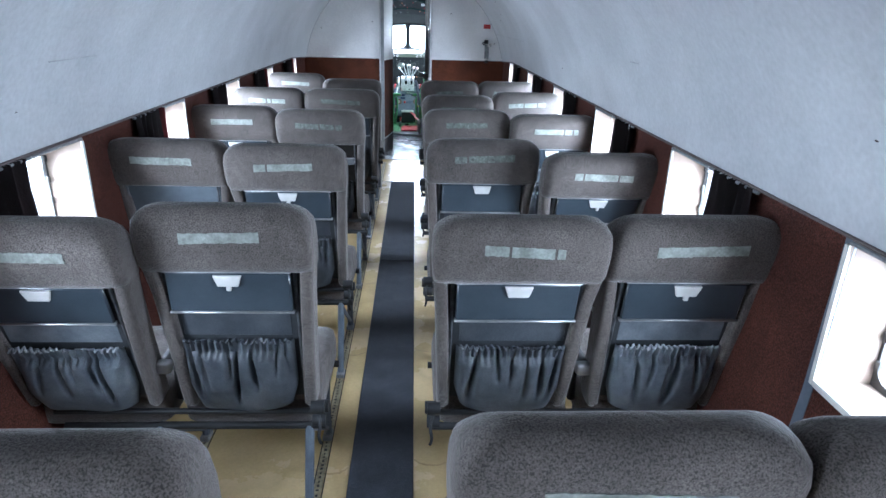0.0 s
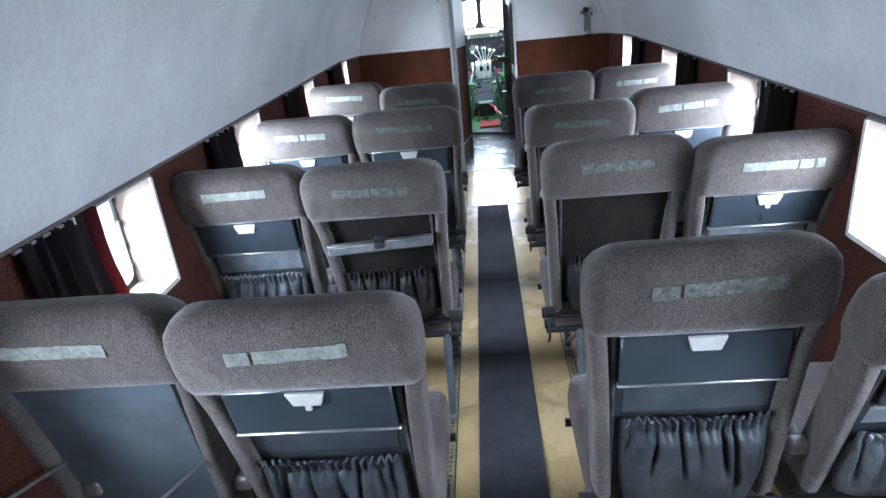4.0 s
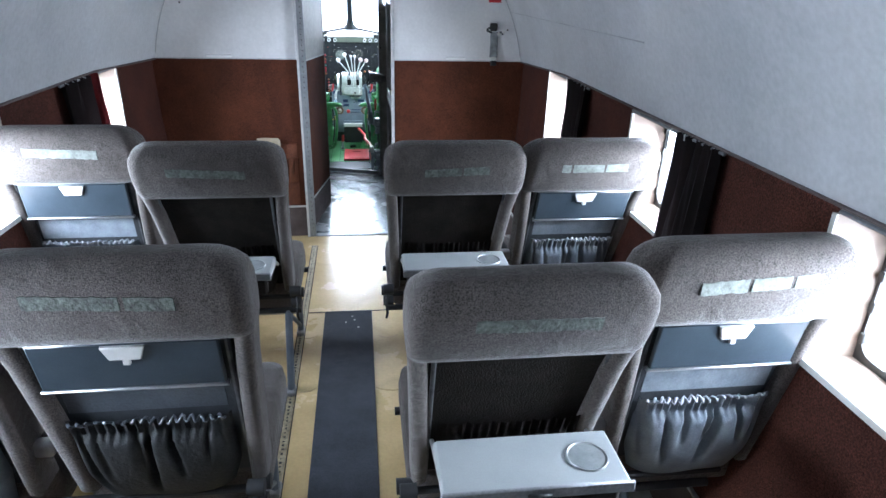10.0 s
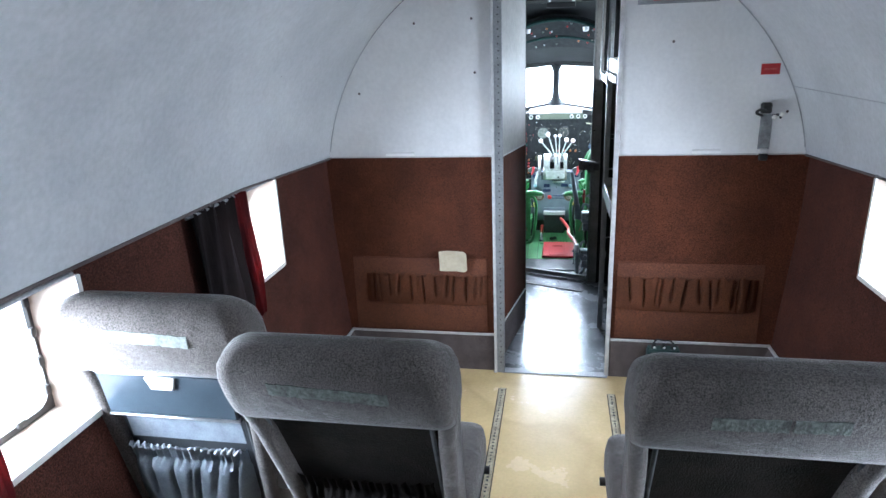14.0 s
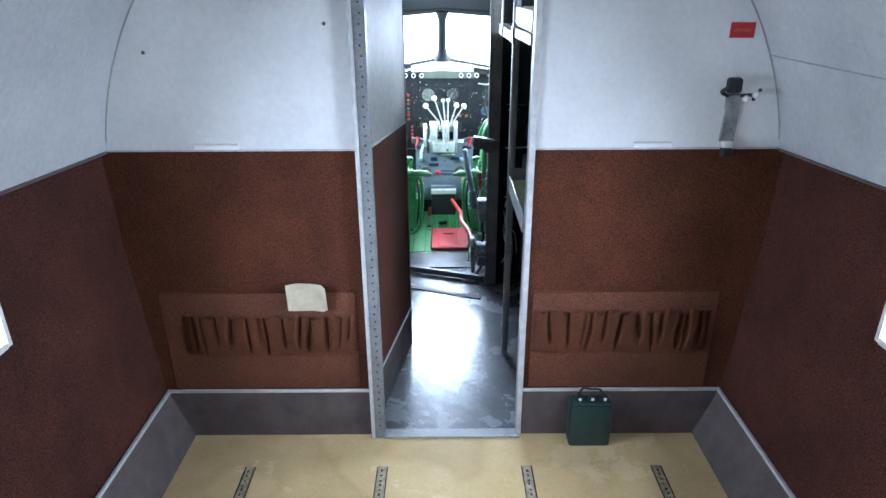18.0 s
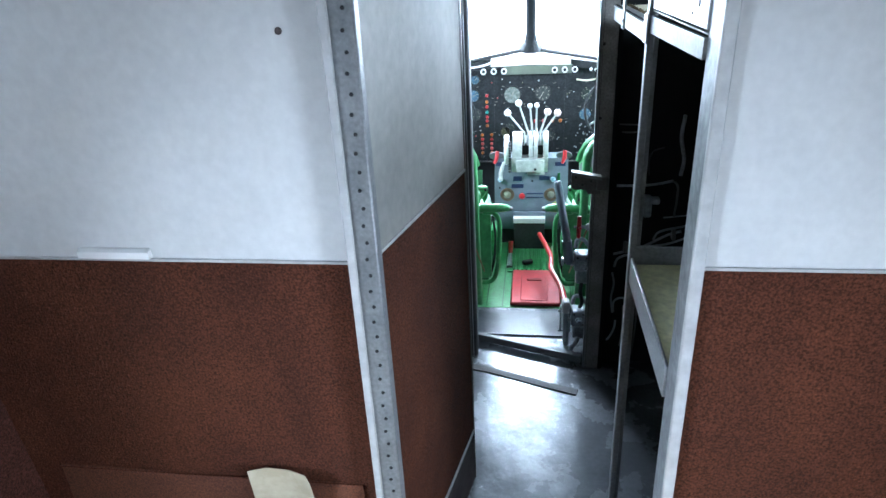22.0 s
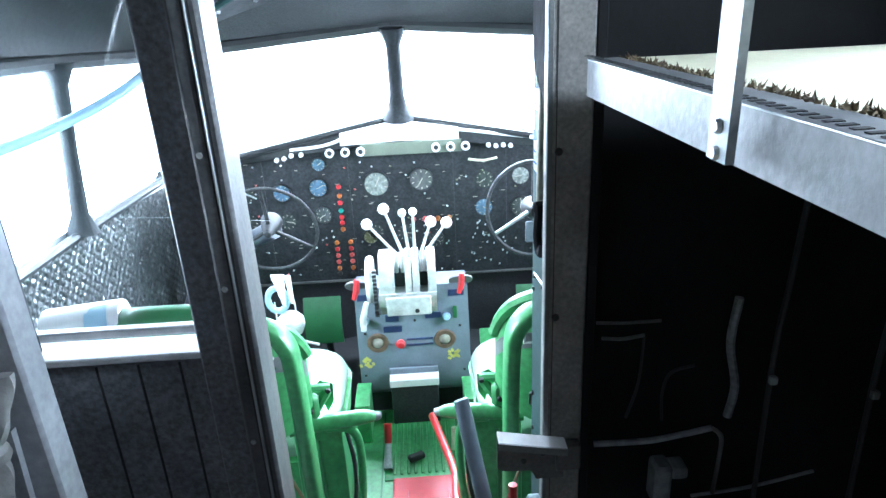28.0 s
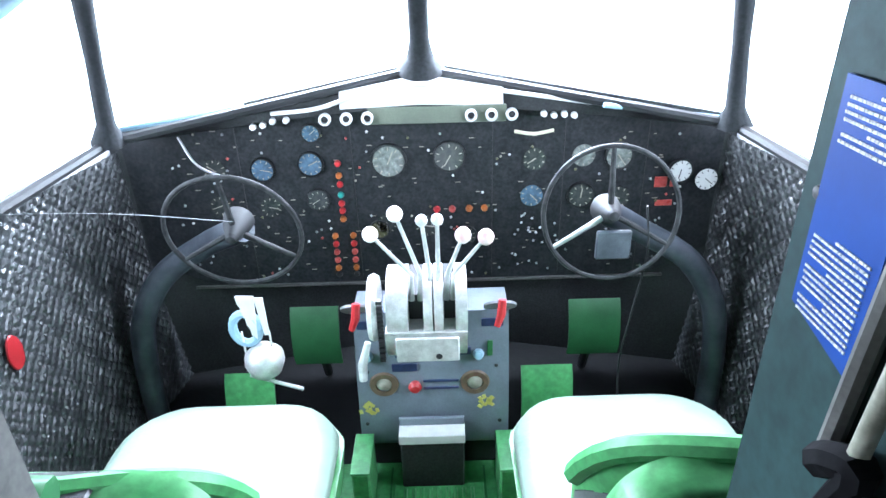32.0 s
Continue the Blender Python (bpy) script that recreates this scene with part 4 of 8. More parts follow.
def back_edges(z, s):
    w = float(np.interp(z, (0.44, 0.62, 0.90, 0.935, 0.96, 1.04, 1.07, 1.09, 1.104, 1.111, 1.114), (0.216, 0.222, 0.234, 0.24, 0.243, 0.242, 0.238, 0.226, 0.207, 0.185, 0.14)))
    n = float(np.interp(z, (0.44, 0.88, 0.95), (0.022, 0.010, 0.0)))
    return (-w + (n if s < 0 else 0), w - (n if s > 0 else 0))


def back_sec(z, xl, xr, yb, yf, r):
    c, w, h = (xl + xr) / 2, xr - xl, yf - yb
    r = min(r, w / 2 - 0.002, h / 2 - 0.002)
    return [(c + px, (yb + yf) / 2 + py + back_y(z), z) for px, py in rrect(w, h, r, 5)]


def head_mesh(s):
    head = [(0.918, 0.012, 0.10, 0.02), (0.926, -0.006, 0.115, 0.03), (0.945, -0.014, 0.125, 0.034), (0.99, -0.018, 0.13, 0.036), (1.04, -0.018, 0.126, 0.038), (1.07, -0.012, 0.118, 0.04), (1.09, 0.0, 0.105, 0.04), (1.104, 0.016, 0.09, 0.03), (1.111, 0.028, 0.078, 0.022), (1.114, 0.04, 0.066, 0.012)]
    return rings(bmesh.new(), [back_sec(z, *back_edges(z, s), yb, yf, r) for z, yb, yf, r in head])


BACK_Z = (0.44, 0.455, 0.55, 0.7, 0.85, 0.924)


def bolster_mesh(s, sgn):
    loops = []
    for k, z in enumerate(BACK_Z):
        l, r = back_edges(z, s)
        g = 0.012 if k == 0 else 0.0
        wd = 0.038 if sgn != s else 0.046
        loops.append(back_sec(z, l + g, l + wd - g, 0.002 + g, 0.1, 0.02) if sgn < 0 else back_sec(z, r - wd + g, r - g, 0.002 + g, 0.1, 0.02))
    return rings(bmesh.new(), loops)


def pad_mesh(s):
    return rings(bmesh.new(), [back_sec(z, back_edges(z, s)[0] + 0.02, back_edges(z, s)[1] - 0.02, 0.048, 0.12, 0.03) for z in BACK_Z])


def seat_plate(x0, x1, z0, z1, off, thick, bev=0.004):
    """A plate lying on the sloped seat back, off metres behind its face."""
    bm = bmesh.new()
    box(bm, x0, x1, -off - thick, -off, z0 - 0.895, z1 - 0.895, bev)
    bmesh.ops.transform(bm, matrix=pose(0, 0, 0.895) @ Matrix.Rotation(SLOPE, 4, "X"), verts=bm.verts)
    return bm


def pocket_mesh(seed, w=0.33, torn=False):
    """Slack pocket: puckers along its elastic mouth run down into leaning folds over a sagging bag."""
    rnd = random.Random(seed * 13 + 5)
    bm = bmesh.new()
    nx, nz = 84, 16
    n = 7
    cuts = [((k + 0.5) / n + rnd.uniform(-0.05, 0.05), rnd.uniform(0.018, 0.034), rnd.uniform(0.3, 0.95), rnd.uniform(-0.14, 0.14), rnd.uniform(0.0, 0.55)) for k in range(n)]
    ph = rnd.uniform(0, 6.28)
    rows = []
    for j in range(nz + 1):
        v = j / nz
        row = []
        for i in range(nx + 1):
            u = i / nx
            edge = 1 - (2 * u - 1) ** 8
            x = (u - 0.5) * w * (0.86 + 0.14 * min(1, v / 0.35))
            crease = min(1.0, sum(math.exp(-((u - c - lean * (v - 0.9)) / (wd * (0.6 + 0.9 * (1 - v)))) ** 2) * h * min(1, max(0, (v - foot) / 0.3)) for c, wd, h, lean, foot in cuts))
            bag = 0.012 + 0.038 * math.sin(math.pi * min(1, 0.12 + 0.8 * v)) ** 0.8
            depth = 0.006 + edge * bag * (1 - 0.8 * crease)
            z = 0.447 + 0.235 * v - 0.012 * math.sin(math.pi * u) * (1 - v) + 0.004 * math.sin(u * 9 + ph) * (1 - v)
            if j >= nz - 2:
                ruf = math.sin(u * 110 + ph)
                depth = 0.012 + edge * (0.012 * (1 - crease) + 0.005 * ruf)
                z += 0.005 * ruf * (j - nz + 2) / 2 + (0.010 if j == nz else 0)
            if torn and v < 0.3:
                z -= 0.06 * (0.3 - v) / 0.3 * (0.6 + 0.4 * math.sin(u * 5 + 1))
            row.append(bm.verts.new((x, back_y(z) + 0.03 - depth, z)))
        rows.append(row)
    for a, b in zip(rows, rows[1:]):
        for i in range(nx):
            bm.faces.new((a[i], a[i + 1], b[i + 1], b[i]))
    bmesh.ops.solidify(bm, geom=bm.faces[:], thickness=0.003)
    return bm


def ruffle_mesh(seed):
    """Pale elastic edging along the top of a pocket."""
    rnd = random.Random(seed)
    ph = [rnd.uniform(0, 6.28) for _ in range(2)]
    pts = []
    for i in range(91):
        u = i / 90
        x = (u - 0.5) * 0.306
        z = 0.690 + 0.006 * math.sin(u * 104 + ph[0]) + 0.003 * math.sin(u * 23 + ph[1])
        pts.append((x, back_y(z) + 0.004 + 0.006 * math.sin(u * 110 + ph[1]), z))
    return T(pts, 0.0036, 6)


def strip_mesh(seed):
    """A worn strip of velcro: ragged edges, bits torn away."""
    rnd = random.Random(seed)
    bm = bmesh.new()
    n = 30
    x0, x1 = -0.125 + rnd.uniform(-0.005, 0.02), 0.125 + rnd.uniform(-0.02, 0.005)
    tilt = rnd.uniform(-0.006, 0.006)
    gap = {rnd.randrange(4, n - 3) for _ in range(rnd.choice((0, 0, 1, 2)))}
    run = []
    def flush():
        if len(run) > 1:
            rings(bm, list(run))
        run.clear()
    for k in range(n + 1):
        x = x0 + (x1 - x0) * k / n
        zt, zb = 1.046 + rnd.uniform(-0.0015, 0.001) + tilt * x / 0.12, 1.016 + rnd.uniform(-0.001, 0.002) + tilt * x / 0.12
        y = -0.0168 + back_y(1.03)
        run.append([(x, y - 0.003 + rnd.uniform(0, 0.001), zb), (x, y + 0.006, zb), (x, y + 0.004, zt), (x, y - 0.005, zt)])
        if k in gap:
            flush()
    flush()
    return bm


def latch_mesh():
    bm = prism(bmesh.new(), [(-0.040, 0.016), (0.040, 0.016), (0.029, -0.019), (-0.029, -0.019)], "y", -0.010, 0.0)
    bmesh.ops.bevel(bm, geom=bm.edges[:], offset=0.002, segments=1, affect="EDGES")
    return bm


def cup_mesh():
    return lathe(bmesh.new(), [(0.043, 0.0), (0.043, 0.003), (0.039, 0.003), (0.037, 0.0012), (0.0001, 0.0012)], 24)


def cushion_mesh():
    loops = []
    for z, g in ((0.33, 0.012), (0.345, 0.0), (0.40, 0.0), (0.44, 0.006), (0.455, 0.03), (0.458, 0.08)):
        loops.append([(px, 0.38 + py, z) for px, py in rrect(0.44 - 2 * g, 0.48 - 2 * g, 0.05, 4)])
    return rings(bmesh.new(), loops)


def one_seat(parent, cx, s, kind, seed, tilt, wide=1.0, tray_up=0.0):
    """One seat of a pair. kind: shut, open, bare or bar. tilt: degrees forward of the usual slope."""
    at = pose(cx, 0.1, 0.438, -tilt) @ pose(0, -0.1, -0.45) @ Matrix.Diagonal((wide, 1, 1, 1))
    dark = kind in ("bare", "open", "bar")
    # forward aisle seats take darker cloth in place of shade
    aisle_shade = seed % 7 == 1 and seed > 40
    panel_key = "cloudy" if kind == "dropped" else str(dark)
    back = part("backrest", lambda: pad_mesh(s), M["fabric"], parent, at=at, key=f"pad{s}", smooth=50)
    part("headrest", lambda: head_mesh(s), M["fabric"], back, key=f"head{s}", smooth=60)
    for sgn in (-1, 1):
        part("bolster", lambda: bolster_mesh(s, sgn), M["fabric"], back, key=f"bol{s}{sgn}", smooth=50)
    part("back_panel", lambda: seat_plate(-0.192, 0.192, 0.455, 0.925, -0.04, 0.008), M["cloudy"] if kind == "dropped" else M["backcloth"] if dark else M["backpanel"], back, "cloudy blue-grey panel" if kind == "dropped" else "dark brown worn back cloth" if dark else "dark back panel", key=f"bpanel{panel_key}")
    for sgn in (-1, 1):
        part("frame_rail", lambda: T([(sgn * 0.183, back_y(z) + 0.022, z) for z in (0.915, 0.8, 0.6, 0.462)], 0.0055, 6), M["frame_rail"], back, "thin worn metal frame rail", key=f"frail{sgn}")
    # window seats keep the pale strip, standing for window light on it
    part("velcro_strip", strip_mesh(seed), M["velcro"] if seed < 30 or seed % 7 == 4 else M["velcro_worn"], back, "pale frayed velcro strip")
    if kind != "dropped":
        # pocket, edging and flap colours carry window light and aisle shade
        part("pocket", lambda: pocket_mesh(seed % 6, torn=seed % 4 == 0), M["backcloth"] if kind == "open" else M["pocket_dark"] if dark or aisle_shade else M["pocket_shaded"] if seed % 7 == 1 else M["pocket"], back, "elasticated blue-grey seat pocket", key=f"pocket{seed % 6}{seed % 4 == 0}{kind}{seed % 7}{aisle_shade}", smooth=60)
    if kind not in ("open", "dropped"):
        part("pocket_edge", lambda: ruffle_mesh(seed % 6), M["backcloth"] if dark else M["flap_shaded"] if seed % 7 == 1 else M["ruffle"], back, "gathered elastic edging", key=f"ruffle{seed % 6}{dark}{seed % 7}")
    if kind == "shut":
        part("flap", lambda: seat_plate(-0.158, 0.158, 0.69, 0.782, -0.034, 0.003, 0.001), M["flap_shaded"] if seed % 7 == 1 else M["pocket"], back, "smooth blue-grey cloth flap", key=f"flap{seed % 7}")
        tray = part("tray_table", lambda: seat_plate(-0.172, 0.172, 0.79, 0.917, -0.018, 0.014), M["tray"], back, "closed blue-grey tray table", key="trayshut")
        part("latch", latch_mesh, M["plastic"], back, "white trapezoid latch", at=pose(0, back_y(0.897) + 0.007, 0.897) @ Matrix.Rotation(SLOPE, 4, "X"), key="latch")
        part("latch_plate", lambda: seat_plate(-0.03, 0.03, 0.872, 0.925, -0.012, 0.004, 0.001), M["dark"], back, key="lplate")
        if seed % 2:
            part("latch_hook", lambda: B(-0.006, 0.008, -0.010, -0.001, -0.032, -0.016, 0.002), M["plastic"], back, at=pose(0, 0.012, 0.895), key="hook")
        for z0, z1 in ((0.783, 0.79), (0.917, 0.922)):
            part("edge_strip", lambda: seat_plate(-0.176, 0.176, z0, z1, -0.02, 0.018, 0.002), M["alu"], back, "bright metal edge strip", key=f"trayedge{z0}")
    if kind == "open":
        tat = pose(cx, -0.05 * max(0, -tilt) / 6, tray_up)
        tray = part("tray_table", lambda: B(-0.185, 0.185, -0.15, 0.005, 0.65, 0.668, 0.006), M["trayopen"], parent, "folded-down grey tray table", tat, key="trayopen")
        # disc on the tray top; its darker grey gives the recess its shade
        part("cup_recess", cup_mesh, M["cup_shade"], tray, "round disc coloured like a shaded cup recess", at=pose(0.118, -0.075, 0.6672), key="cup")
        part("cup_rim", lambda: T([(0.041 * math.cos(a), 0.041 * math.sin(a), 0.002) for a in (math.pi * k / 12 for k in range(25))], 0.0022, 6), M["alu"], tray, "worn bright rim", at=pose(0.118, -0.075, 0.6672), key="cuprim")
        part("tray_rim", lambda: B(-0.188, 0.188, -0.157, -0.149, 0.648, 0.675, 0.003), M["alu_paint"], tray, "metal rim", key="trim")
        part("tray_skirt", lambda: B(-0.17, 0.17, -0.14, -0.10, 0.585, 0.653, 0.008), M["backcloth"], tray, "dark shell under the tray", key="tskirt")
        part("tray_clip", lambda: B(-0.024, 0.024, -0.164, -0.155, 0.638, 0.664, 0.003), M["dark"], tray, "black clip", key="tclip")
        for sx in (-1, 1):
            part("tray_arm", lambda: T([(sx * 0.178, -0.12, 0.65), (sx * 0.182, 0.0, 0.645), (sx * 0.178, 0.08, 0.60)], 0.006, 6), M["alu"], tray, key=f"tarm{sx}")
    if kind == "dropped":
        tray = part("tray_table", lambda: B(-0.182, 0.182, -0.022, 0.022, -0.009, 0.009, 0.005), M["trayopen"], parent, "pale tray table hanging half open", at=pose(cx + 0.015, -0.25, 0.775, 15), key="traydrop")
        part("tray_clip", lambda: B(-0.02, 0.02, -0.026, -0.02, -0.012, 0.012, 0.003), M["dark"], tray, "black clip", key="dclip")
        for sx in (-1, 1):
            part("tray_arm", lambda: T([(sx * 0.172, 0.015, -0.005), (sx * 0.172, 0.15, -0.10), (sx * 0.172, 0.29, -0.19)], 0.004, 6), M["alu"], tray, key=f"darm{sx}")
    if kind == "bar":
        edge = part("tray_edge", lambda: B(-0.184, 0.184, -0.062, -0.018, -0.016, 0.016, 0.006), M["tray_dull"], back, "dull grey edge of a half-open tray table", at=pose(0, 0.03, 0.815, -8, -2.5, 0), key="tedge")
        for u, v in ((-0.184, -0.022), (0.022, 0.184)):
            part("edge_strip", lambda: B(u, v, -0.060, -0.03, 0.0162, 0.0205, 0.0015), M["alu"], edge, "bright worn edge strip", key=f"tedge{u}")
        part("tray_clip", lambda: B(-0.018, 0.018, -0.067, -0.03, -0.004, 0.021, 0.003), M["dark"], edge, "black clip", key="teclip")
        part("hinge_clip", lambda: B(-0.018, 0.018, -0.036, -0.01, -0.014, 0.03, 0.002), M["dark"], back, "black clip", at=pose(0, 0.028, 0.82, 0, -3, 0), key="hclip")
    part("seat_cushion", cushion_mesh, M["fabric"], parent, at=pose(cx, 0, 0), key="cushion", smooth=50)


def double_seat(y, side, kinds, n, tilts):
    """A pair of seats on one frame. kinds: aisle seat, window seat."""
    label = "grey-brown tweed double aircraft seat with folding trays and rear pockets"
    if "open" in kinds or "dropped" in kinds:
        label = "grey-brown tweed double aircraft seat with one tray folded down"
    elif "bar" in kinds or "bare" in kinds:
        label = "grey-brown tweed double aircraft seat with one tray table missing"
    s = thing("double_seat", label, "seat", pose(0, y, 0), "rows of cabin seats")
    xi, xo = side * 0.405, side * 0.885
    spread_out = side < 0 and n == 8
    one_seat(s, xi + (0.018 if spread_out else 0.0), side, kinds[0], 7 * n + 1, tilts[0], 1.06 if spread_out else 1.0, 0.03 if n == 9 else 0.0)
    one_seat(s, xo, side, kinds[1], 7 * n + 4, tilts[1])
    for x in (side * 0.645, side * 1.02):
        arm = part("armrest", lambda: B(-0.02, 0.02, -0.16, 0.17, -0.02, 0.02, 0.014, seg=2), M["dark"], s, at=pose(x, 0.28 if abs(x) > 0.3 else 0.36, 0.57 if abs(x) > 0.3 else 0.46), key="arm")
        part("arm_cap", lambda: B(-0.023, 0.023, -0.022, 0.012, -0.022, 0.02, 0.011, seg=3), M["alu"], arm, "bright rounded end cap", at=pose(0, -0.168, 0), key="armcap", smooth=60)
        part("arm_bracket", lambda: B(-0.012, 0.012, -0.03, 0.03, -0.18, 0.0, 0.006), M["dark"], arm, at=pose(0, -0.06, 0), key="armbr")
    for yy, zz in ((0.14, 0.33), (0.52, 0.33)):
        part("cross_tube", lambda: T([(side * 0.17, yy, zz), (side * 1.0, yy, zz)], 0.013, 10), M["dark"], s, key=f"ctube{side}{yy}")
    part("rear_spar", lambda: B(min(side * 0.18, side * 1.0), max(side * 0.18, side * 1.0), 0.09, 0.11, 0.405, 0.42, 0.004), M["dark"], s, key=f"spar{side}")
    for x in (RAILS[0], RAILS[1]) if side < 0 else (RAILS[2], RAILS[3]):
        part("rear_leg", lambda: T([(0, 0.14, 0.33), (0, 0.03, 0.02)], 0.015, 8), M["frame_blue"], s, at=pose(x, 0, 0), key="rleg")
        part("front_leg", lambda: T([(0, 0.52, 0.33), (0, 0.50, 0.02)], 0.015, 8), M["frame_blue"], s, at=pose(x, 0, 0), key="fleg")
        part("leg_brace", lambda: T([(0, 0.5, 0.05), (0, 0.16, 0.30)], 0.009, 8), M["frame_blue"], s, at=pose(x, 0, 0), key="brace")
        for yy in (0.03, 0.50):
            part("floor_foot", lambda: B(-0.018, 0.018, -0.03, 0.03, 0.0062, 0.028, 0.004), M["alu_paint"], s, at=pose(x, yy, 0), key="ffoot")
    for k, (dy, dz) in enumerate(((0.05, 0.46), (0.10, 0.43), (0.07, 0.40))):
        part("pivot", lambda: lathe(bmesh.new(), [(0.0, -0.02), (0.02, -0.02), (0.02, 0.02), (0.0, 0.02)], 12, Matrix.Rotation(radians(90), 4, "Y")), M["dark"], s, at=pose(side * (0.178 - 0.006 * (k % 2)), dy, dz), key="pivot")
    part("belt_end", T(curve_pts([(side * 0.18, 0.06, 0.45), (side * 0.168, 0.02, 0.42), (side * 0.172, 0.01, 0.38), (side * 0.168, 0.02, 0.35)], 5), 0.005, 6), M["dark"], s, "black belt end hanging down")
    return s


# row, side: tray states (aisle, window), shift along the cabin, tilts (aisle, window)
ROW_Y = (0.45, 1.42, 2.385, 3.355, 4.335, 5.31)
ROWS = (
    (0, -1, "shut", "shut", 0.13, -2, -2), (0, 1, "shut", "shut", 0.15, -1, -2),
    (1, -1, "shut", "shut", 0.085, 4, -5), (1, 1, "shut", "shut", 0.075, -1, 0),
    (2, -1, "shut", "dropped", 0.045, -2, 2), (2, 1, "shut", "shut", 0.09, 6, -8),
    (3, -1, "bar", "shut", 0.08, -4, 0), (3, 1, "bare", "shut", 0.065, 1, -5),
    (4, -1, "shut", "shut", 0.0, -1, -1), (4, 1, "open", "shut", -0.05, -7, 1),
    (5, -1, "open", "shut", 0.04, -10, 2), (5, 1, "open", "shut", 0.03, -10, -9),
)
for r, side, k0, k1, dy, t0, t1 in ROWS:
    double_seat(ROW_Y[r] + dy, side, (k0, k1), 2 * r + (side > 0), (t0, t1))


# ---- under the seats ----
def pouch_mesh(seed):
    rnd = random.Random(seed)
    loops = []
    for k in range(9):
        u = k / 8
        w = 0.035 + 0.012 * math.sin(math.pi * u) + rnd.uniform(-0.004, 0.004)
        loops.append([(-0.12 + 0.24 * u, w * 1.2 * math.cos(a) * rnd.uniform(0.9, 1.1), 0.035 + 0.75 * w * math.sin(a) * rnd.uniform(0.9, 1.05)) for a in (2 * math.pi * i / 12 for i in range(12))])
    return rings(bmesh.new(), loops)


for k, (x, y) in enumerate(((-0.87, 1.62), (0.9, 1.6), (-0.86, 3.6), (0.97, 4.66), (0.97, 2.02), (-0.98, 2.0), (-0.52, 3.97))):
    tagged(part("life_vest_pouch", pouch_mesh(k), M["cushion_cloth"], at=pose(x, y, 0.0, 0, 0, (7, -5, 12, 0, -16, 9, 4)[k])), "crumpled off-white cloth pouch on the floor under a seat", "pouch", "pouches under the seats")


for k, (x, y) in enumerate(((0.018, 5.99), (0.048, 5.88), (-0.012, 5.93), (0.03, 5.95))):
    tagged(part("paper_flake", rings(bmesh.new(), [[(-0.005, -0.003, z), (0.0045, -0.004, z), (0.0055, 0.002, z), (-0.002, 0.0045, z)] for z in (0.0, 0.0012)]), M["plastic"], at=pose(x, y, 0.0085, 0, 0, 50 * k)), "tiny white paper flake on the dark aisle runner", "paper", "paper flakes on the runner")

# ---- companionway ----
CB = 8.49  # cockpit bulkhead
setting("floor_companionway", B(-1.12, 1.12, FRONT, CB + 0.43, -0.06, -0.001), M["walkway"], "worn grey metal walkway floor", "floor")
setting("ground", B(-300, 300, -300, 300, -2.75, -2.6), M["ground"], "pale concrete apron", "ground")
bm = bmesh.new()
rings(bm, [[(16 * math.cos(a), 5 + 16 * math.sin(a), z) for a in (2 * math.pi * k / 48 for k in range(48))] for z in (-2.6, 7.0)], True, False)
setting("backdrop", bm, M["haze"], "bright overcast haze beyond the apron", "backdrop")

part_wall = thing("partition", "companionway partition, white above and brown below", "partition", kind="structure")


def along(p, q, t0, t1, z0, z1, thick, zf=None):
    """Upright panel from p to q in plan (fractions t0, t1), z0 to z1. zf: bottom height at the far end."""
    p, q = Vector((*p, 0)), Vector((*q, 0))
    n = (q - p).cross(Vector((0, 0, 1))).normalized() * thick
    a, b = p.lerp(q, t0), p.lerp(q, t1)
    up = lambda v, z: (v.x, v.y, z)
    return rings(bmesh.new(), [[up(a, z0), up(b, z0), up(b, z1), up(a, z1)], [up(a - n, z0), up(b - n, z0), up(b - n, z1), up(a - n, z1)]])


PA, PB = (-0.2738, FRONT + 0.0015), (-0.155, 7.77)


def slope_panel(za0, zb0, za1, zb1, thick, off=0.0):
    """Partition panel whose lower and upper edges slope from the door to the far end."""
    p, q = Vector((PA[0] + off, PA[1], 0)), Vector((PB[0] + off, PB[1], 0))
    n = (q - p).cross(Vector((0, 0, 1))).normalized() * thick
    up = lambda v, z: (v.x, v.y, z)
    return rings(bmesh.new(), [[up(v, a), up(w, b), up(w, d), up(v, c)] for v, w, a, b, c, d in ((p, q, za0, zb0, za1, zb1), (p - n, q - n, za0, zb0, za1, zb1))])


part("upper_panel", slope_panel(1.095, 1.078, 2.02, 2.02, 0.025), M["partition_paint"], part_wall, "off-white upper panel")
part("lower_panel", slope_panel(0.2, 0.2, 1.095, 1.078, 0.025), M["brown"], part_wall, "brown carpeted lower panel")
part("kick_panel", along(PA, PB, 0, 1, 0.0, 0.2, 0.028), M["skirt"], part_wall, "grey kick panel")
part("trim_strip", slope_panel(1.092, 1.075, 1.099, 1.082, 0.004, 0.003), M["trim"], part_wall)
part("far_edge", along((PB[0] - 0.026, PB[1]), (PB[0] + 0.004, PB[1]), 0, 1, 0.0, 2.02, 0.008), M["post_dk"], part_wall, "dark metal edge strip")
part("trim_strip", along((PA[0] + 0.004, PA[1]), (PB[0] + 0.004, PB[1]), 0, 1, 0.195, 0.206, 0.006), M["trim"], part_wall)

jamb = thing("door_jamb", "grey painted metal door post with a row of rivets", "door frame", kind="structure")
part("jamb_post", B(-0.268, -0.224, FRONT - 0.028, FRONT + 0.0005, 0.0, 2.0, 0.003), M["alu_paint"], jamb, "scuffed grey metal post")
part("jamb_edge", B(-0.276, -0.262, FRONT - 0.034, FRONT - 0.026, 0.0, 2.0, 0.002), M["trim"], jamb, "pale edge strip")
rivets = bmesh.new()
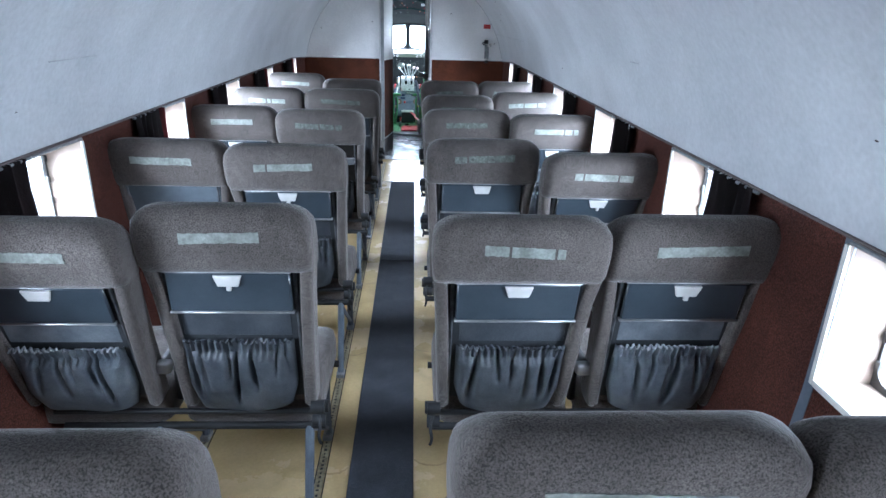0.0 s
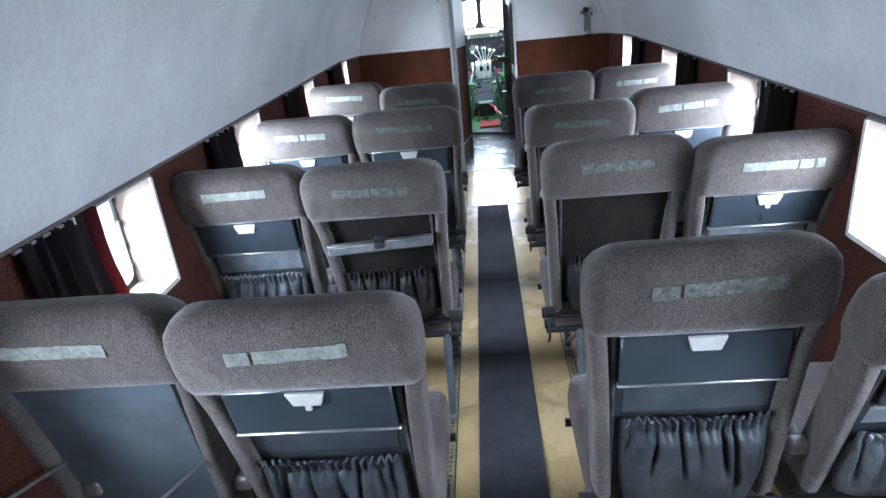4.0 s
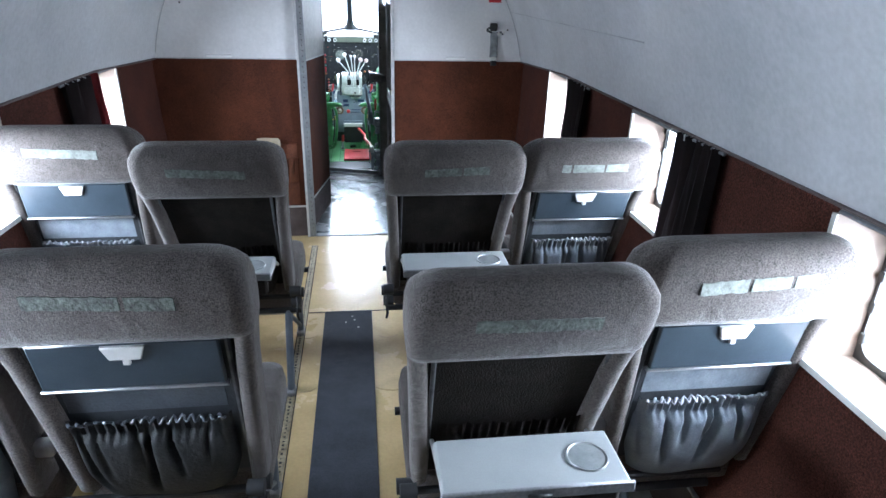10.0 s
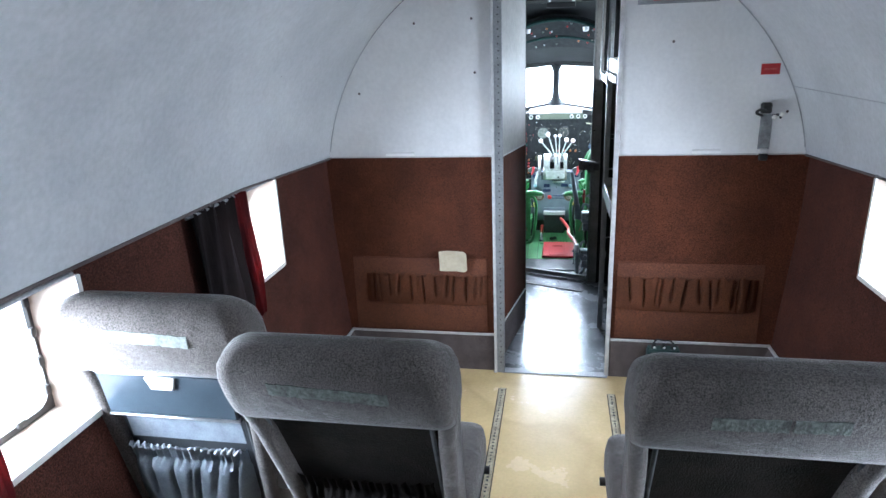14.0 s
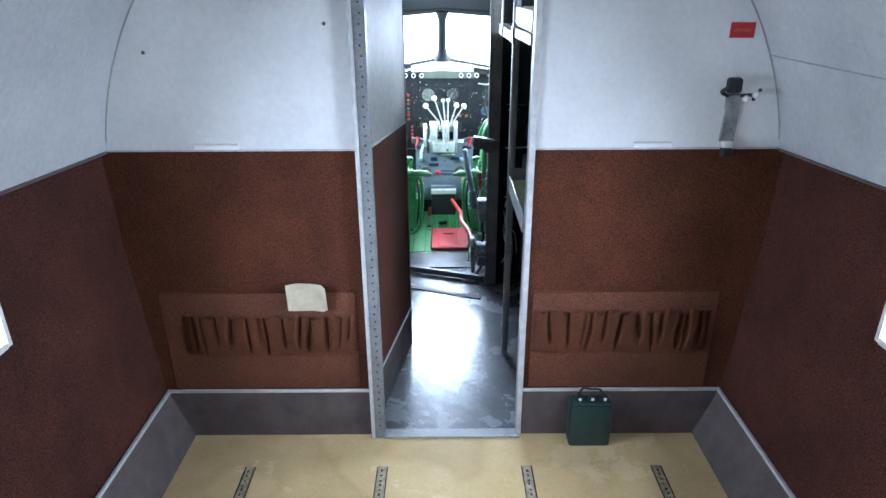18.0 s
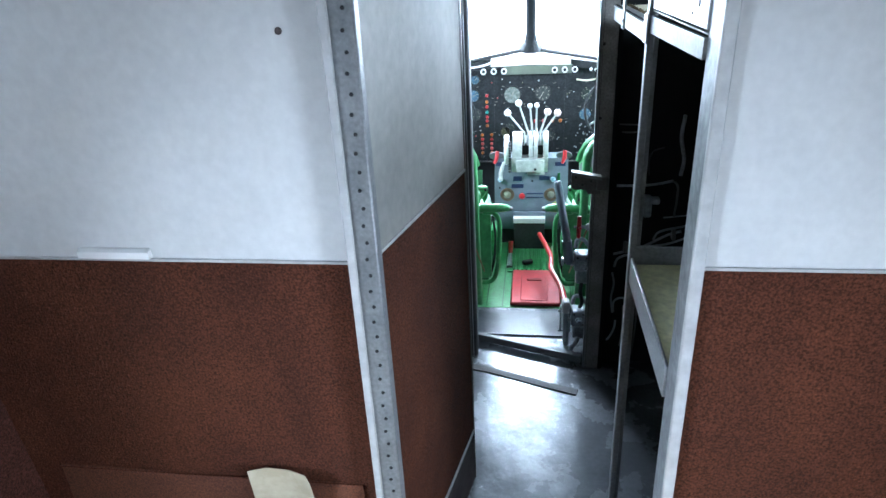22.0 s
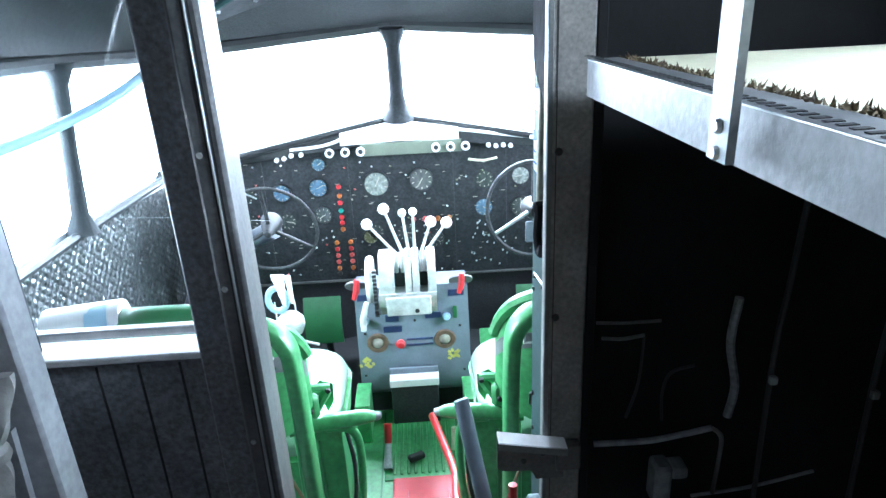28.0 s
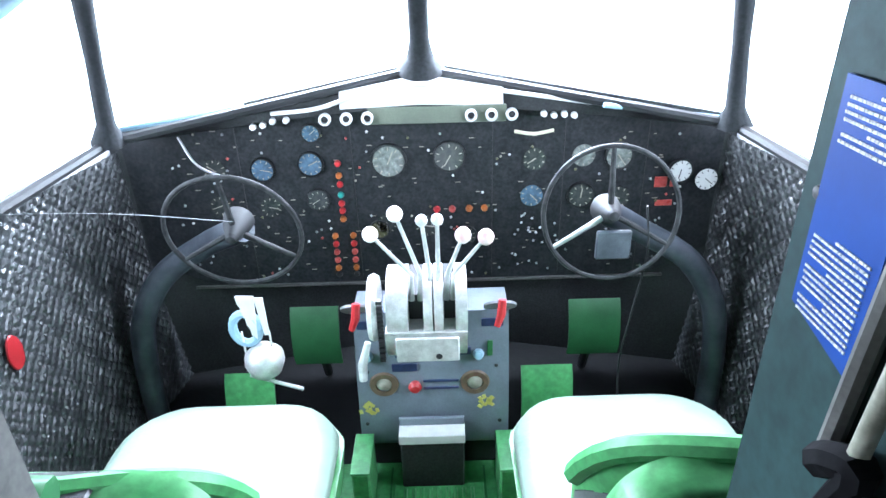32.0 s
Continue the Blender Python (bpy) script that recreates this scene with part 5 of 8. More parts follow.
for k in range(64):
    lathe(rivets, [(0.0, 0.0), (0.0035, 0.0), (0.003, 0.0018), (0.0, 0.0022)], 6, pose(-0.243 + 0.003 * (k % 2), FRONT - 0.029, 0.06 + k * 0.03, 90))
tagged(part("rivets", rivets, M["dark"], jamb), kind="stuff")

jamb2 = thing("door_jamb", "wide scuffed bare metal door post", "door frame", kind="structure")
part("jamb_edge", B(DR - 0.014, DR + 0.006, FRONT - 0.012, FRONT - 0.001, 0.0, 2.0, 0.002), M["trim"], jamb2, "white edge strip")
part("jamb_post", B(DR - 0.008, DR + 0.012, FRONT + 0.001, FRONT + 0.085, 0.0, 2.0, 0.003), M["scuffed"], jamb2, "scuffed bare metal post")
setting("threshold", B(DL, DR, FRONT - 0.03, FRONT + 0.02, 0.0005, 0.006, 0.002), M["alu_paint"], "worn metal door threshold strip", "threshold")

# ---- equipment rack ----
rack = thing("equipment_rack", "open grey metal equipment rack with cream shelves", "rack")
RX = 0.285
part("post", B(RX - 0.012, RX + 0.004, 7.68, 7.706, 0.0, 1.98, 0.002), M["alu_paint"], rack, "angle section post")
part("post_flange", B(RX + 0.004, RX + 0.017, 7.7, 7.706, 0.0, 1.98, 0.001), M["alu_paint"], rack)
part("bracket", B(RX - 0.017, RX - 0.011, 7.672, 7.71, 1.395, 1.46, 0.003), M["alu"], rack, "bright bracket plate")
part("strap", along((0.262, 7.972), (0.262, 7.998), 0, 1, 1.4, 1.95, 0.006), M["scuffed"], rack, "flat hanging strap")
for z in (1.405, 1.422):
    part("bolt", lathe(bmesh.new(), [(0.0, 0), (0.005, 0), (0.004, 0.003), (0.0, 0.004)], 8, pose(0.256, 7.985, z, 0, -90, 0)), M["alu"], rack)
fas = part("shelf_fascia", rings(bmesh.new(), [[(RX - 0.008, y, a), (RX, y, a), (RX, y, b), (RX - 0.008, y, b)] for y, a, b in ((7.2, 1.428, 1.460), (7.69, 1.419, 1.455), (7.705, 1.393, 1.4328), (8.37, 1.390, 1.4325))]), M["fascia_dk"], rack, "pale grey shelf fascia")
part("perforated_lip", B(RX - 0.012, RX + 0.026, 7.72, 8.36, 1.4328, 1.4345, 0.0005), M["alu"], fas, "perforated edge lip")
holes = bmesh.new()
for k in range(60):
    box(holes, RX - 0.006, RX + 0.004, 7.74 + k * 0.011, 7.745 + k * 0.011, 1.4347, 1.4354)
tagged(part("lip_perforation", holes, M["dark"], fas), kind="stuff")
part("upper_fascia", B(RX - 0.006, RX + 0.002, 7.2, 7.68, 1.47, 1.53, 0.002), M["fascia"], rack, "pale grey drawer front")
part("slide_rail", B(RX - 0.004, RX + 0.006, 7.2, 7.68, 1.4635, 1.467, 0.001), M["alu_paint"], rack, "drawer slide rail")
# black backing strip draws the shade in the slot
part("drawer_gap", B(RX + 0.008, RX + 0.014, 7.2, 7.68, 1.435, 1.472), M["shade_black"], rack, "black strip standing for the shaded gap under the drawer")
for yy, zz, rr in ((7.26, 1.505, 0.006), (7.30, 1.488, 0.003), (7.62, 1.50, 0.003)):
    part("screw_hole", lathe(bmesh.new(), [(0, 0), (rr, 0), (rr * 0.8, 0.0015), (0, 0.0015)], 10, pose(RX - 0.0062, yy, zz, 0, -90, 0)), M["dark"], rack)
part("shelf", B(RX, 0.98, 7.702, 8.37, 1.4120, 1.4325, 0.002), M["shelf"], rack, "cream shelf board")
part("shelf", B(RX + 0.015, 0.98, 7.2, 7.7, 1.44, 1.452, 0.002), M["shelf"], rack, "cream shelf board")
rnd = random.Random(4)
fr = bmesh.new()
for k in range(520):
    y, x = 7.72 + k * 0.00123 + rnd.uniform(-0.002, 0.002), RX + 0.027 + rnd.random() * 0.014 + 0.004 * math.sin(k * 0.11) * math.sin(k * 0.037)
    d = pose(x, y, 1.4327, rnd.uniform(-50, 50), rnd.uniform(-60, 60), rnd.uniform(0, 180))
    q, h = rnd.uniform(0.0008, 0.0022), rnd.uniform(0.003, 0.009)
    base = [fr.verts.new(d @ Vector(v)) for v in ((-q, -q, 0), (q, -q, 0), (0, q, 0))]
    tip = fr.verts.new(d @ Vector((rnd.uniform(-q, q), 0, h)))
    for i in range(3):
        fr.faces.new((base[i], base[(i + 1) % 3], tip))
tagged(part("frayed_edge", fr, M["frayed"], rack, "frayed brown edge strip"), kind="stuff")
# stained board; its paler cream carries light that falls short here
part("lower_shelf", B(RX, 0.92, 7.2, 7.68, 0.84, 0.852, 0.002), M["shelf_stained_lit"], rack, "stained cream lower shelf")
part("shelf_lip", B(RX - 0.008, RX, 7.2, 7.69, 0.80, 0.87, 0.002), M["alu_paint"], rack, "grey shelf lip")
part("shelf_back_lip", B(RX, 0.92, 7.68, 7.688, 0.80, 0.90, 0.002), M["alu_paint"], rack)
part("upper_shelf", B(RX, 0.98, 7.2, 8.42, 1.93, 1.95, 0.002), M["blackpaint"], rack)
part("rack_box", B(0.30, 0.95, 7.25, 7.66, 1.462, 1.53, 0.004), M["shelf"], rack, "cream drawer box")

# compartment shells on both sides, their shade put into a near-black colour
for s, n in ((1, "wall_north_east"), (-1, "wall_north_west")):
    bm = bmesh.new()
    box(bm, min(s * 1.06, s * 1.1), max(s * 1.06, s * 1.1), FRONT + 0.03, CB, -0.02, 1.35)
    setting(n, bm, M["shade_black"], "compartment wall, coloured near-black in place of shade", "wall")


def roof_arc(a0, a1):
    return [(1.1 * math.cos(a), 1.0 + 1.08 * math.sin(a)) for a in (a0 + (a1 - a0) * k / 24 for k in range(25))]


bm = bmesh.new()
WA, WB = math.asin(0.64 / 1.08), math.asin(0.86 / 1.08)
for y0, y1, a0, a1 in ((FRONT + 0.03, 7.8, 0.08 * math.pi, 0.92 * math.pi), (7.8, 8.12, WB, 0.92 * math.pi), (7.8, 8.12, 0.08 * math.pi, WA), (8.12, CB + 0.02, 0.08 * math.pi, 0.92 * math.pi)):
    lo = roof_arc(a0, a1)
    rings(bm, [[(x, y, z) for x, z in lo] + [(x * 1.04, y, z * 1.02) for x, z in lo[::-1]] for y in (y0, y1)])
setting("ceiling_companionway", bm, M["shade_black"], "unlined companionway roof, coloured near-black in place of shade", "ceiling")
# unseen window, added high so light clears the shelf onto the partition
bay = thing("added_bay_window", "unseen small square window added above the equipment shelf", "window", kind="structure")
pa, pb = (1.1 * math.cos(WA), 1.0 + 1.08 * math.sin(WA)), (1.1 * math.cos(WB), 1.0 + 1.08 * math.sin(WB))
for y in (7.815, 8.105):
    part("frame_side", T([(pa[0], y, pa[1]), (pb[0], y, pb[1])], 0.018, 8), M["alu_paint"], bay)
for x, z in (pa, pb):
    part("frame_rail", T([(x, 7.815, z), (x, 8.105, z)], 0.018, 8), M["alu_paint"], bay)
g = part("pane", rings(bmesh.new(), [[(x + d, y, z + d * 0.6) for x, z in (pa, pb) for d in ((0.004, 0.008) if (x, z) == pa else (0.008, 0.004))] for y in (7.81, 8.11)]), M["glass"], bay)
g.visible_shadow = False
# lamp for the added window, brightens partition and rack
window_light("daylight", (0.86, 7.96, 1.80), (-0.3, 7.75, 1.0), 0.28, 0.2, 9)
setting("back_panel", B(0.34, 1.06, FRONT + 0.031, FRONT + 0.04, 0.0, 1.9), M["shade_black"], "back of the bulkhead, coloured near-black in place of shade", "panel")

# pipes and wires against the back of the dark bay
pipes = thing("pipe_bundle", "dim tangle of pipes and wiring in the dark bay", "pipes")


def bay_pipe(pts, r, mat="alu_paint", y=8.452, label="dull thin metal pipe"):
    """Bent pipe lying against the cockpit bulkhead; pts are (x, z)."""
    p = [(x, y - 0.004 * (k % 2), z) for k, (x, z) in enumerate(pts)]
    return part("pipe", T(curve_pts(p, 6), r, 8), M[mat], pipes, label)


# upper runs
bay_pipe([(0.334, 0.801), (0.421, 0.803), (0.479, 0.807), (0.53, 0.820)], 0.0052, "scuffed", label="pale metal pipe")
bay_pipe([(0.53, 0.820), (0.55, 0.80), (0.553, 0.74), (0.548, 0.68)], 0.004, "post_dk")
bay_pipe([(0.328, 1.031), (0.37, 1.030), (0.43, 1.028)], 0.0028, "post_dk")
bay_pipe([(0.338, 1.003), (0.37, 1.002), (0.405, 1.004)], 0.003, "post_dk")
bay_pipe([(0.446, 0.84), (0.441, 0.896), (0.454, 0.931), (0.49, 0.945)], 0.0026, "dark")
bay_pipe([(0.405, 1.0), (0.40, 0.92), (0.385, 0.85)], 0.0026, "dark")
# middle tangle
bay_pipe([(0.512, 0.674), (0.613, 0.688), (0.727, 0.709)], 0.003)
bay_pipe([(0.339, 0.521), (0.434, 0.550), (0.527, 0.600), (0.58, 0.622)], 0.0052, "scuffed", label="pale metal pipe")
bay_pipe([(0.479, 0.590), (0.50, 0.625), (0.583, 0.645), (0.636, 0.657), (0.666, 0.614), (0.674, 0.525), (0.668, 0.44)], 0.0042, y=8.437)
bay_pipe([(0.43, 0.56), (0.483, 0.565), (0.545, 0.575), (0.60, 0.60)], 0.0042, y=8.44)
bay_pipe([(0.345, 0.466), (0.356, 0.503), (0.399, 0.519), (0.449, 0.517), (0.519, 0.514)], 0.0046)
bay_pipe([(0.587, 0.52), (0.651, 0.509), (0.725, 0.518), (0.763, 0.516)], 0.0034, y=8.43)
bay_pipe([(0.66, 0.50), (0.70, 0.482), (0.745, 0.47)], 0.003, y=8.43)
bay_pipe([(0.524, 0.412), (0.57, 0.413), (0.619, 0.420)], 0.0034)
bay_pipe([(0.44, 0.47), (0.45, 0.43), (0.47, 0.40)], 0.0032, "post_dk")
# low loops beside the door post
bay_pipe([(0.340, 0.440), (0.348, 0.392), (0.342, 0.325), (0.350, 0.262)], 0.0038)
bay_pipe([(0.353, 0.262), (0.353, 0.312), (0.382, 0.328), (0.404, 0.312), (0.413, 0.26), (0.42, 0.19)], 0.0042)
bay_pipe([(0.335, 0.128), (0.348, 0.150), (0.362, 0.187), (0.364, 0.225)], 0.0042)
bay_pipe([(0.39, 0.29), (0.395, 0.2), (0.388, 0.1)], 0.003, "post_dk")
bay_pipe([(0.44, 0.36), (0.445, 0.22), (0.44, 0.06)], 0.0034, "post_dk")
bay_pipe([(0.52, 0.34), (0.522, 0.2), (0.515, 0.06)], 0.003, "post_dk")
bay_pipe([(0.600, 0.157), (0.701, 0.169), (0.748, 0.215), (0.768, 0.336)], 0.0032, "post_dk", 8.43)
part("upright_pipe", T(curve_pts([(0.55, 8.45, 1.06), (0.545, 8.45, 0.98), (0.562, 8.45, 0.90), (0.556, 8.45, 0.84)], 5), 0.007, 8), M["slate"], pipes, "dull lagged pipe")
part("junction_box", B(0.432, 0.462, 8.42, 8.462, 0.685, 0.765, 0.006), M["scuffed"], pipes, "small pale junction box")
part("junction_box", B(0.462, 0.49, 8.425, 8.462, 0.735, 0.757, 0.004), M["alu_paint"], pipes)
part("bracket", B(0.375, 0.392, 8.44, 8.47, 0.53, 0.57, 0.003), M["post_dk"], pipes)
part("bracket", B(0.548, 0.562, 8.44, 8.47, 0.585, 0.63, 0.003), M["post_dk"], pipes)
part("canister", lathe(bmesh.new(), [(0, 0), (0.026, 0), (0.032, 0.02), (0.035, 0.12), (0.03, 0.19), (0, 0.2)], 16, pose(0.70, 8.41, 0.205)), M["post_dk"], pipes, "dull metal canister")
for x, y, z in ((0.593, 8.40, 0.94), (0.86, 8.30, 0.85), (0.728, 8.36, 0.93)):
    part("clip", B(x - 0.006, x + 0.006, y - 0.004, y + 0.006, z - 0.008, z + 0.006, 0.002), M["post_grey"], pipes, "small pale cable clip")
    part("cable", T(curve_pts([(x + 0.02, y + 0.012, 1.35), (x + 0.006, y + 0.009, 1.1), (x, y + 0.009, z), (x + 0.01, y + 0.01, 0.4), (x, y + 0.01, 0.0)], 5), 0.0045, 7), M["dark"], pipes, "dark cable")
for pts in ([(0.80, 8.2, 1.45), (0.79, 8.2, 1.2), (0.795, 8.2, 1.03), (0.83, 8.22, 0.8), (0.82, 8.24, 0.0)], [(0.60, 8.01, 1.70), (0.592, 8.008, 1.5), (0.594, 8.006, 1.24)]):
    part("cable", T(curve_pts(pts, 6), 0.004, 7), M["dark"], pipes, "dark cable")
part("white_tag", rings(bmesh.new(), [[(0.773, y, 1.03), (0.79, y, 1.012), (0.815, y + 0.006, 1.018), (0.806, y + 0.004, 1.036), (0.788, y, 1.028)] for y in (8.192, 8.1945)]), M["paper"], pipes, "small crumpled white tag")
part("paper_scrap", rings(bmesh.new(), [[(0.560, y + 0.02, 1.186), (0.578, y, 1.205), (0.574, y - 0.006, 1.228), (0.588, y, 1.238), (0.604, y + 0.004, 1.230), (0.614, y + 0.012, 1.196), (0.59, y + 0.004, 1.191)] for y in (7.995, 7.9965)]), M["paper"], pipes, "torn brown paper scrap")

# ---- cockpit bulkhead ----
cbh = thing("cockpit_bulkhead", "charcoal cockpit bulkhead with a doorway and a side window", "bulkhead", kind="structure")
part("post_dark", B(-0.311, -0.2505, CB + 0.028, CB + 0.062, 0.0, 2.0, 0.004), M["slate"], cbh, "dark door post")
part("post_light", B(-0.25, -0.205, CB - 0.006, CB + 0.05, 0.0, 2.0, 0.006), M["post_edge"], cbh, "grey door post edge")
part("post_inner", B(-0.236, -0.213, CB + 0.046, 8.593, 0.0, 2.0, 0.004), M["post_dk"], cbh, "deep grey inner door lining")
part("post_bead", B(-0.2235, -0.2205, CB - 0.011, CB - 0.0055, 0.0, 2.0, 0.001), M["alu"], cbh, "bead strip")
part("post_groove", B(-0.2275, -0.2255, CB - 0.0068, CB - 0.0055, 0.0, 2.0), M["dark"], cbh)
part("post_groove", B(-0.2185, -0.2165, CB - 0.0068, CB - 0.0055, 0.0, 2.0), M["dark"], cbh)
WB = CB + 0.062  # set-back window panel
part("lower_panel", B(-1.11, -0.3025, WB, WB + 0.02, 0.0, 0.968), M["slate"], cbh, "charcoal lower panel")
for x in (-0.36, -0.43, -0.50):
    part("groove", B(x - 0.0022, x + 0.0022, WB - 0.003, WB - 0.0005, 0.02, 0.955, 0.0008), M["blackpaint"], cbh)
part("window_sill", B(-0.693, -0.3035, WB - 0.02, WB + 0.05, 0.968, 0.981, 0.003), M["trim"], cbh, "white window sill")
part("window_lower_bead", B(-0.69, -0.285, WB + 0.02, WB + 0.04, 0.996, 1.012, 0.003), M["trim"], cbh)
part("window_post", B(-0.655, -0.593, WB - 0.006, WB + 0.024, 0.968, 2.0, 0.004), M["blackpaint"], cbh, "dark window post")
part("side_panel", B(-1.11, -0.69, WB, WB + 0.02, 0.968, 2.0), M["blackpaint"], cbh)
part("head_panel", B(-0.69, -0.285, WB, WB + 0.02, 1.62, 2.0), M["blackpaint"], cbh)
pane = part("pane", B(-0.69, -0.285, WB + 0.026, WB + 0.03, 0.985, 1.62), M["glass"], cbh)
pane.visible_shadow = False
part("post_right", B(0.24, 0.303, 8.425, 8.445, 0.0, 2.0, 0.003), M["post_brown"], cbh, "brown-grey door post")
part("post_return", B(0.3035, 0.318, 8.427, CB + 0.02, 0.0, 2.0, 0.002), M["shade_black"], cbh)
part("edge_bead", B(0.2395, 0.2475, 8.4205, 8.4255, 0.0, 2.0, 0.0015), M["post_grey"], cbh, "worn pale edge strip")
part("post_seam", B(0.2525, 0.2537, 8.4238, 8.4251, 0.0, 2.0), M["dark"], cbh)
for z in (1.31, 1.06, 0.8):
    part("screw", lathe(bmesh.new(), [(0.0, 0), (0.006, 0), (0.005, 0.003), (0, 0.004)], 8, pose(0.257, 8.4248, z, 90)), M["dark"], cbh)
part("right_panel", B(0.3185, 1.11, CB, CB + 0.02, 0.0, 2.0), M["shade_black"], cbh)
part("door_head", B(-0.19, 0.255, CB, CB + 0.03, 1.86, 2.05), M["blackpaint"], cbh)
part("head_trim", B(-0.19, 0.255, CB - 0.012, CB - 0.001, 1.852, 1.872, 0.003), M["post_grey"], cbh, "pale strip under the door head")
for z in (1.113, 0.83, 1.32, 0.5):
    part("screw", lathe(bmesh.new(), [(0.0, 0), (0.005, 0), (0.004, 0.002), (0, 0.0025)], 8, pose(-0.2385, CB - 0.0062, z, 90)), M["alu"], cbh)
sp = part("side_panel_door", B(0.262, 0.285, 8.4455, 8.636, 0.0, 1.9, 0.003), M["teal"], cbh, "grey-green side panel")
part("edge_strip", T([(0.261, 8.612, 1.052), (0.261, 8.45, 1.074)], 0.0022, 6), M["alu"], sp, "bright edge strip")
for y in (8.606, 8.541, 8.482):
    part("bolt", lathe(bmesh.new(), [(0.0, 0), (0.006, 0), (0.005, 0.004), (0, 0.005)], 8, pose(0.2618, y, 1.049 + (8.612 - y) * 0.13, 0, -90, 0)), M["dark"], sp)
for z in (0.72, 0.8, 1.02, 1.31, 1.42):
    part("screw", lathe(bmesh.new(), [(0.0, 0), (0.005, 0), (0.004, 0.003), (0, 0.004)], 8, pose(0.2618, 8.615, z, 0, -90, 0)), M["dark"], sp)

bar = tagged(part("threshold_bar", B(-0.262, 0.262, -0.012, 0.012, 0.0, 0.034, 0.003), M["post_grey"], at=pose(-0.012, 8.545, 0.006, 0, 0, -19.2)), "worn grey metal bar across the cockpit doorway", "bar")
strip_pts = ((-0.268, 8.412), (-0.15, 8.385), (-0.02, 8.338), (0.1, 8.292), (0.21, 8.255))
tagged(part("floor_strip", rings(bmesh.new(), [[(x - 0.006, y - 0.019, -0.0008), (x + 0.006, y + 0.019, -0.0008), (x + 0.005, y + 0.017, 0.004), (x - 0.005, y - 0.017, 0.004)] for x, y in strip_pts]), M["dark"]), "flat black strip across the grey walkway", "strip")

placard = thing("placard", "blue placard with rows of white lettering", "sign", pose(0.2605, 8.58, 1.29))
part("plate", rings(bmesh.new(), [[(x, -0.029, -0.06), (x, 0.032, -0.046), (x, 0.034, 0.085), (x, -0.027, 0.085)] for x in (0, -0.002)]), M["blue"], placard)
txt = bmesh.new()
rnd = random.Random(5)
for r in range(34):
    if 7 < r < 20:
        continue
    z, u = 0.078 - r * 0.0038, -0.022
    end = 0.026 if r % 5 else 0.004
    while u < end:
        w = rnd.uniform(0.0012, 0.0036)
        box(txt, -0.0029, -0.0022, u, min(u + w, 0.027), z, z + 0.0016)
        u += w + 0.0009
tagged(part("lettering", txt, M["plastic"], placard, "unreadable white lettering"), kind="stuff")
tube_h = thing("handrail", "pale vertical tube handle with dark end fittings", "handle", pose(0, 0, 0))
part("tube", T([(0.25, 8.519, 1.21), (0.25, 8.503, 1.40)], 0.0052, 10), M["old_cream"], tube_h)
part("dark_tube", T([(0.256, 8.546, 1.19), (0.256, 8.531, 1.41)], 0.006, 8), M["post_dk"], tube_h, "dark companion tube")
part("end_fitting", T(curve_pts([(0.252, 8.543, 1.185), (0.25, 8.53, 1.198), (0.25, 8.515, 1.205), (0.25, 8.525, 1.175), (0.25, 8.53, 1.15), (0.25, 8.515, 1.132), (0.25, 8.492, 1.138), (0.25, 8.483, 1.156)], 5), [0.010] * 12 + [0.0075] * 24, 8), M["blackrubber"], tube_h, "black curved end fitting")
flap = [(8.546, 1.60), (8.541, 1.425), (8.530, 1.41), (8.518, 1.398), (8.49, 1.383), (8.468, 1.366), (8.45, 1.357), (8.439, 1.362), (8.435, 1.376), (8.434, 1.60)]
part("upper_fitting", rings(bmesh.new(), [[(x, 8.49 + (y - 8.49) * k, 1.47 + (z - 1.47) * k) for y, z in flap] for x, k in ((0.2605, 0.97), (0.256, 1.0), (0.248, 1.0), (0.243, 0.96))]), M["blackrubber"], tube_h, "black upper fitting with a rounded flap", smooth=50)

latchbox = thing("door_latch", "dark sheet metal door bracket with a worn white top flange", "latch", pose(0.205, 8.36, 0.872))
part("plate", prism(bmesh.new(), [(-0.042, -0.06), (-0.042, 0.008), (0.064, -0.012), (0.064, -0.085), (0.02, -0.085), (0.012, -0.068), (-0.03, -0.066)], "y", 0.036, 0.04), M["post_dk"], latchbox, "dark sheet metal plate")
part("top_flange", rings(bmesh.new(), [[(-0.042, y, z + 0.008), (0.064, y, z - 0.012), (0.064, y, z - 0.016), (-0.042, y, z + 0.004)] for y, z in ((0.014, 0.0), (0.04, 0.001))]), M["trim"], latchbox, "worn white top flange")
part("front_lip", rings(bmesh.new(), [[(-0.042, y, z + 0.008), (0.064, y, z - 0.012), (0.064, y - 0.003, z - 0.012), (-0.042, y - 0.003, z + 0.008)] for y, z in ((0.014, 0.0), (0.014, -0.012))]), M["post_grey"], latchbox, "grey folded lip")
for x, z in ((-0.025, -0.02), (0.0, -0.048), (0.03, -0.035)):
    part("bolt_hole", lathe(bmesh.new(), [(0, 0), (0.005, 0), (0.004, 0.002), (0, 0.002)], 8, pose(x, 0.0358, z, 90)), M["dark"], latchbox)
part("arm", B(0.05, 0.09, 0.03, 0.05, -0.07, -0.02, 0.003), M["post_dk"], latchbox)

upright = thing("frame_upright", "grey painted upright frame post with a gusset plate", "post", kind="structure")
part("post", B(-0.264, -0.238, 8.02, 8.05, 0.0, 1.98, 0.003), M["fascia"], upright, "grey painted post")
part("gusset", prism(bmesh.new(), [(-0.42, 1.09), (-0.325, 1.162), (-0.252, 1.216), (-0.258, 1.106), (-0.29, 1.06), (-0.318, 1.03), (-0.42, 0.93)], "y", 8.008, 8.014), M["fascia"], upright, "sheet metal gusset plate")
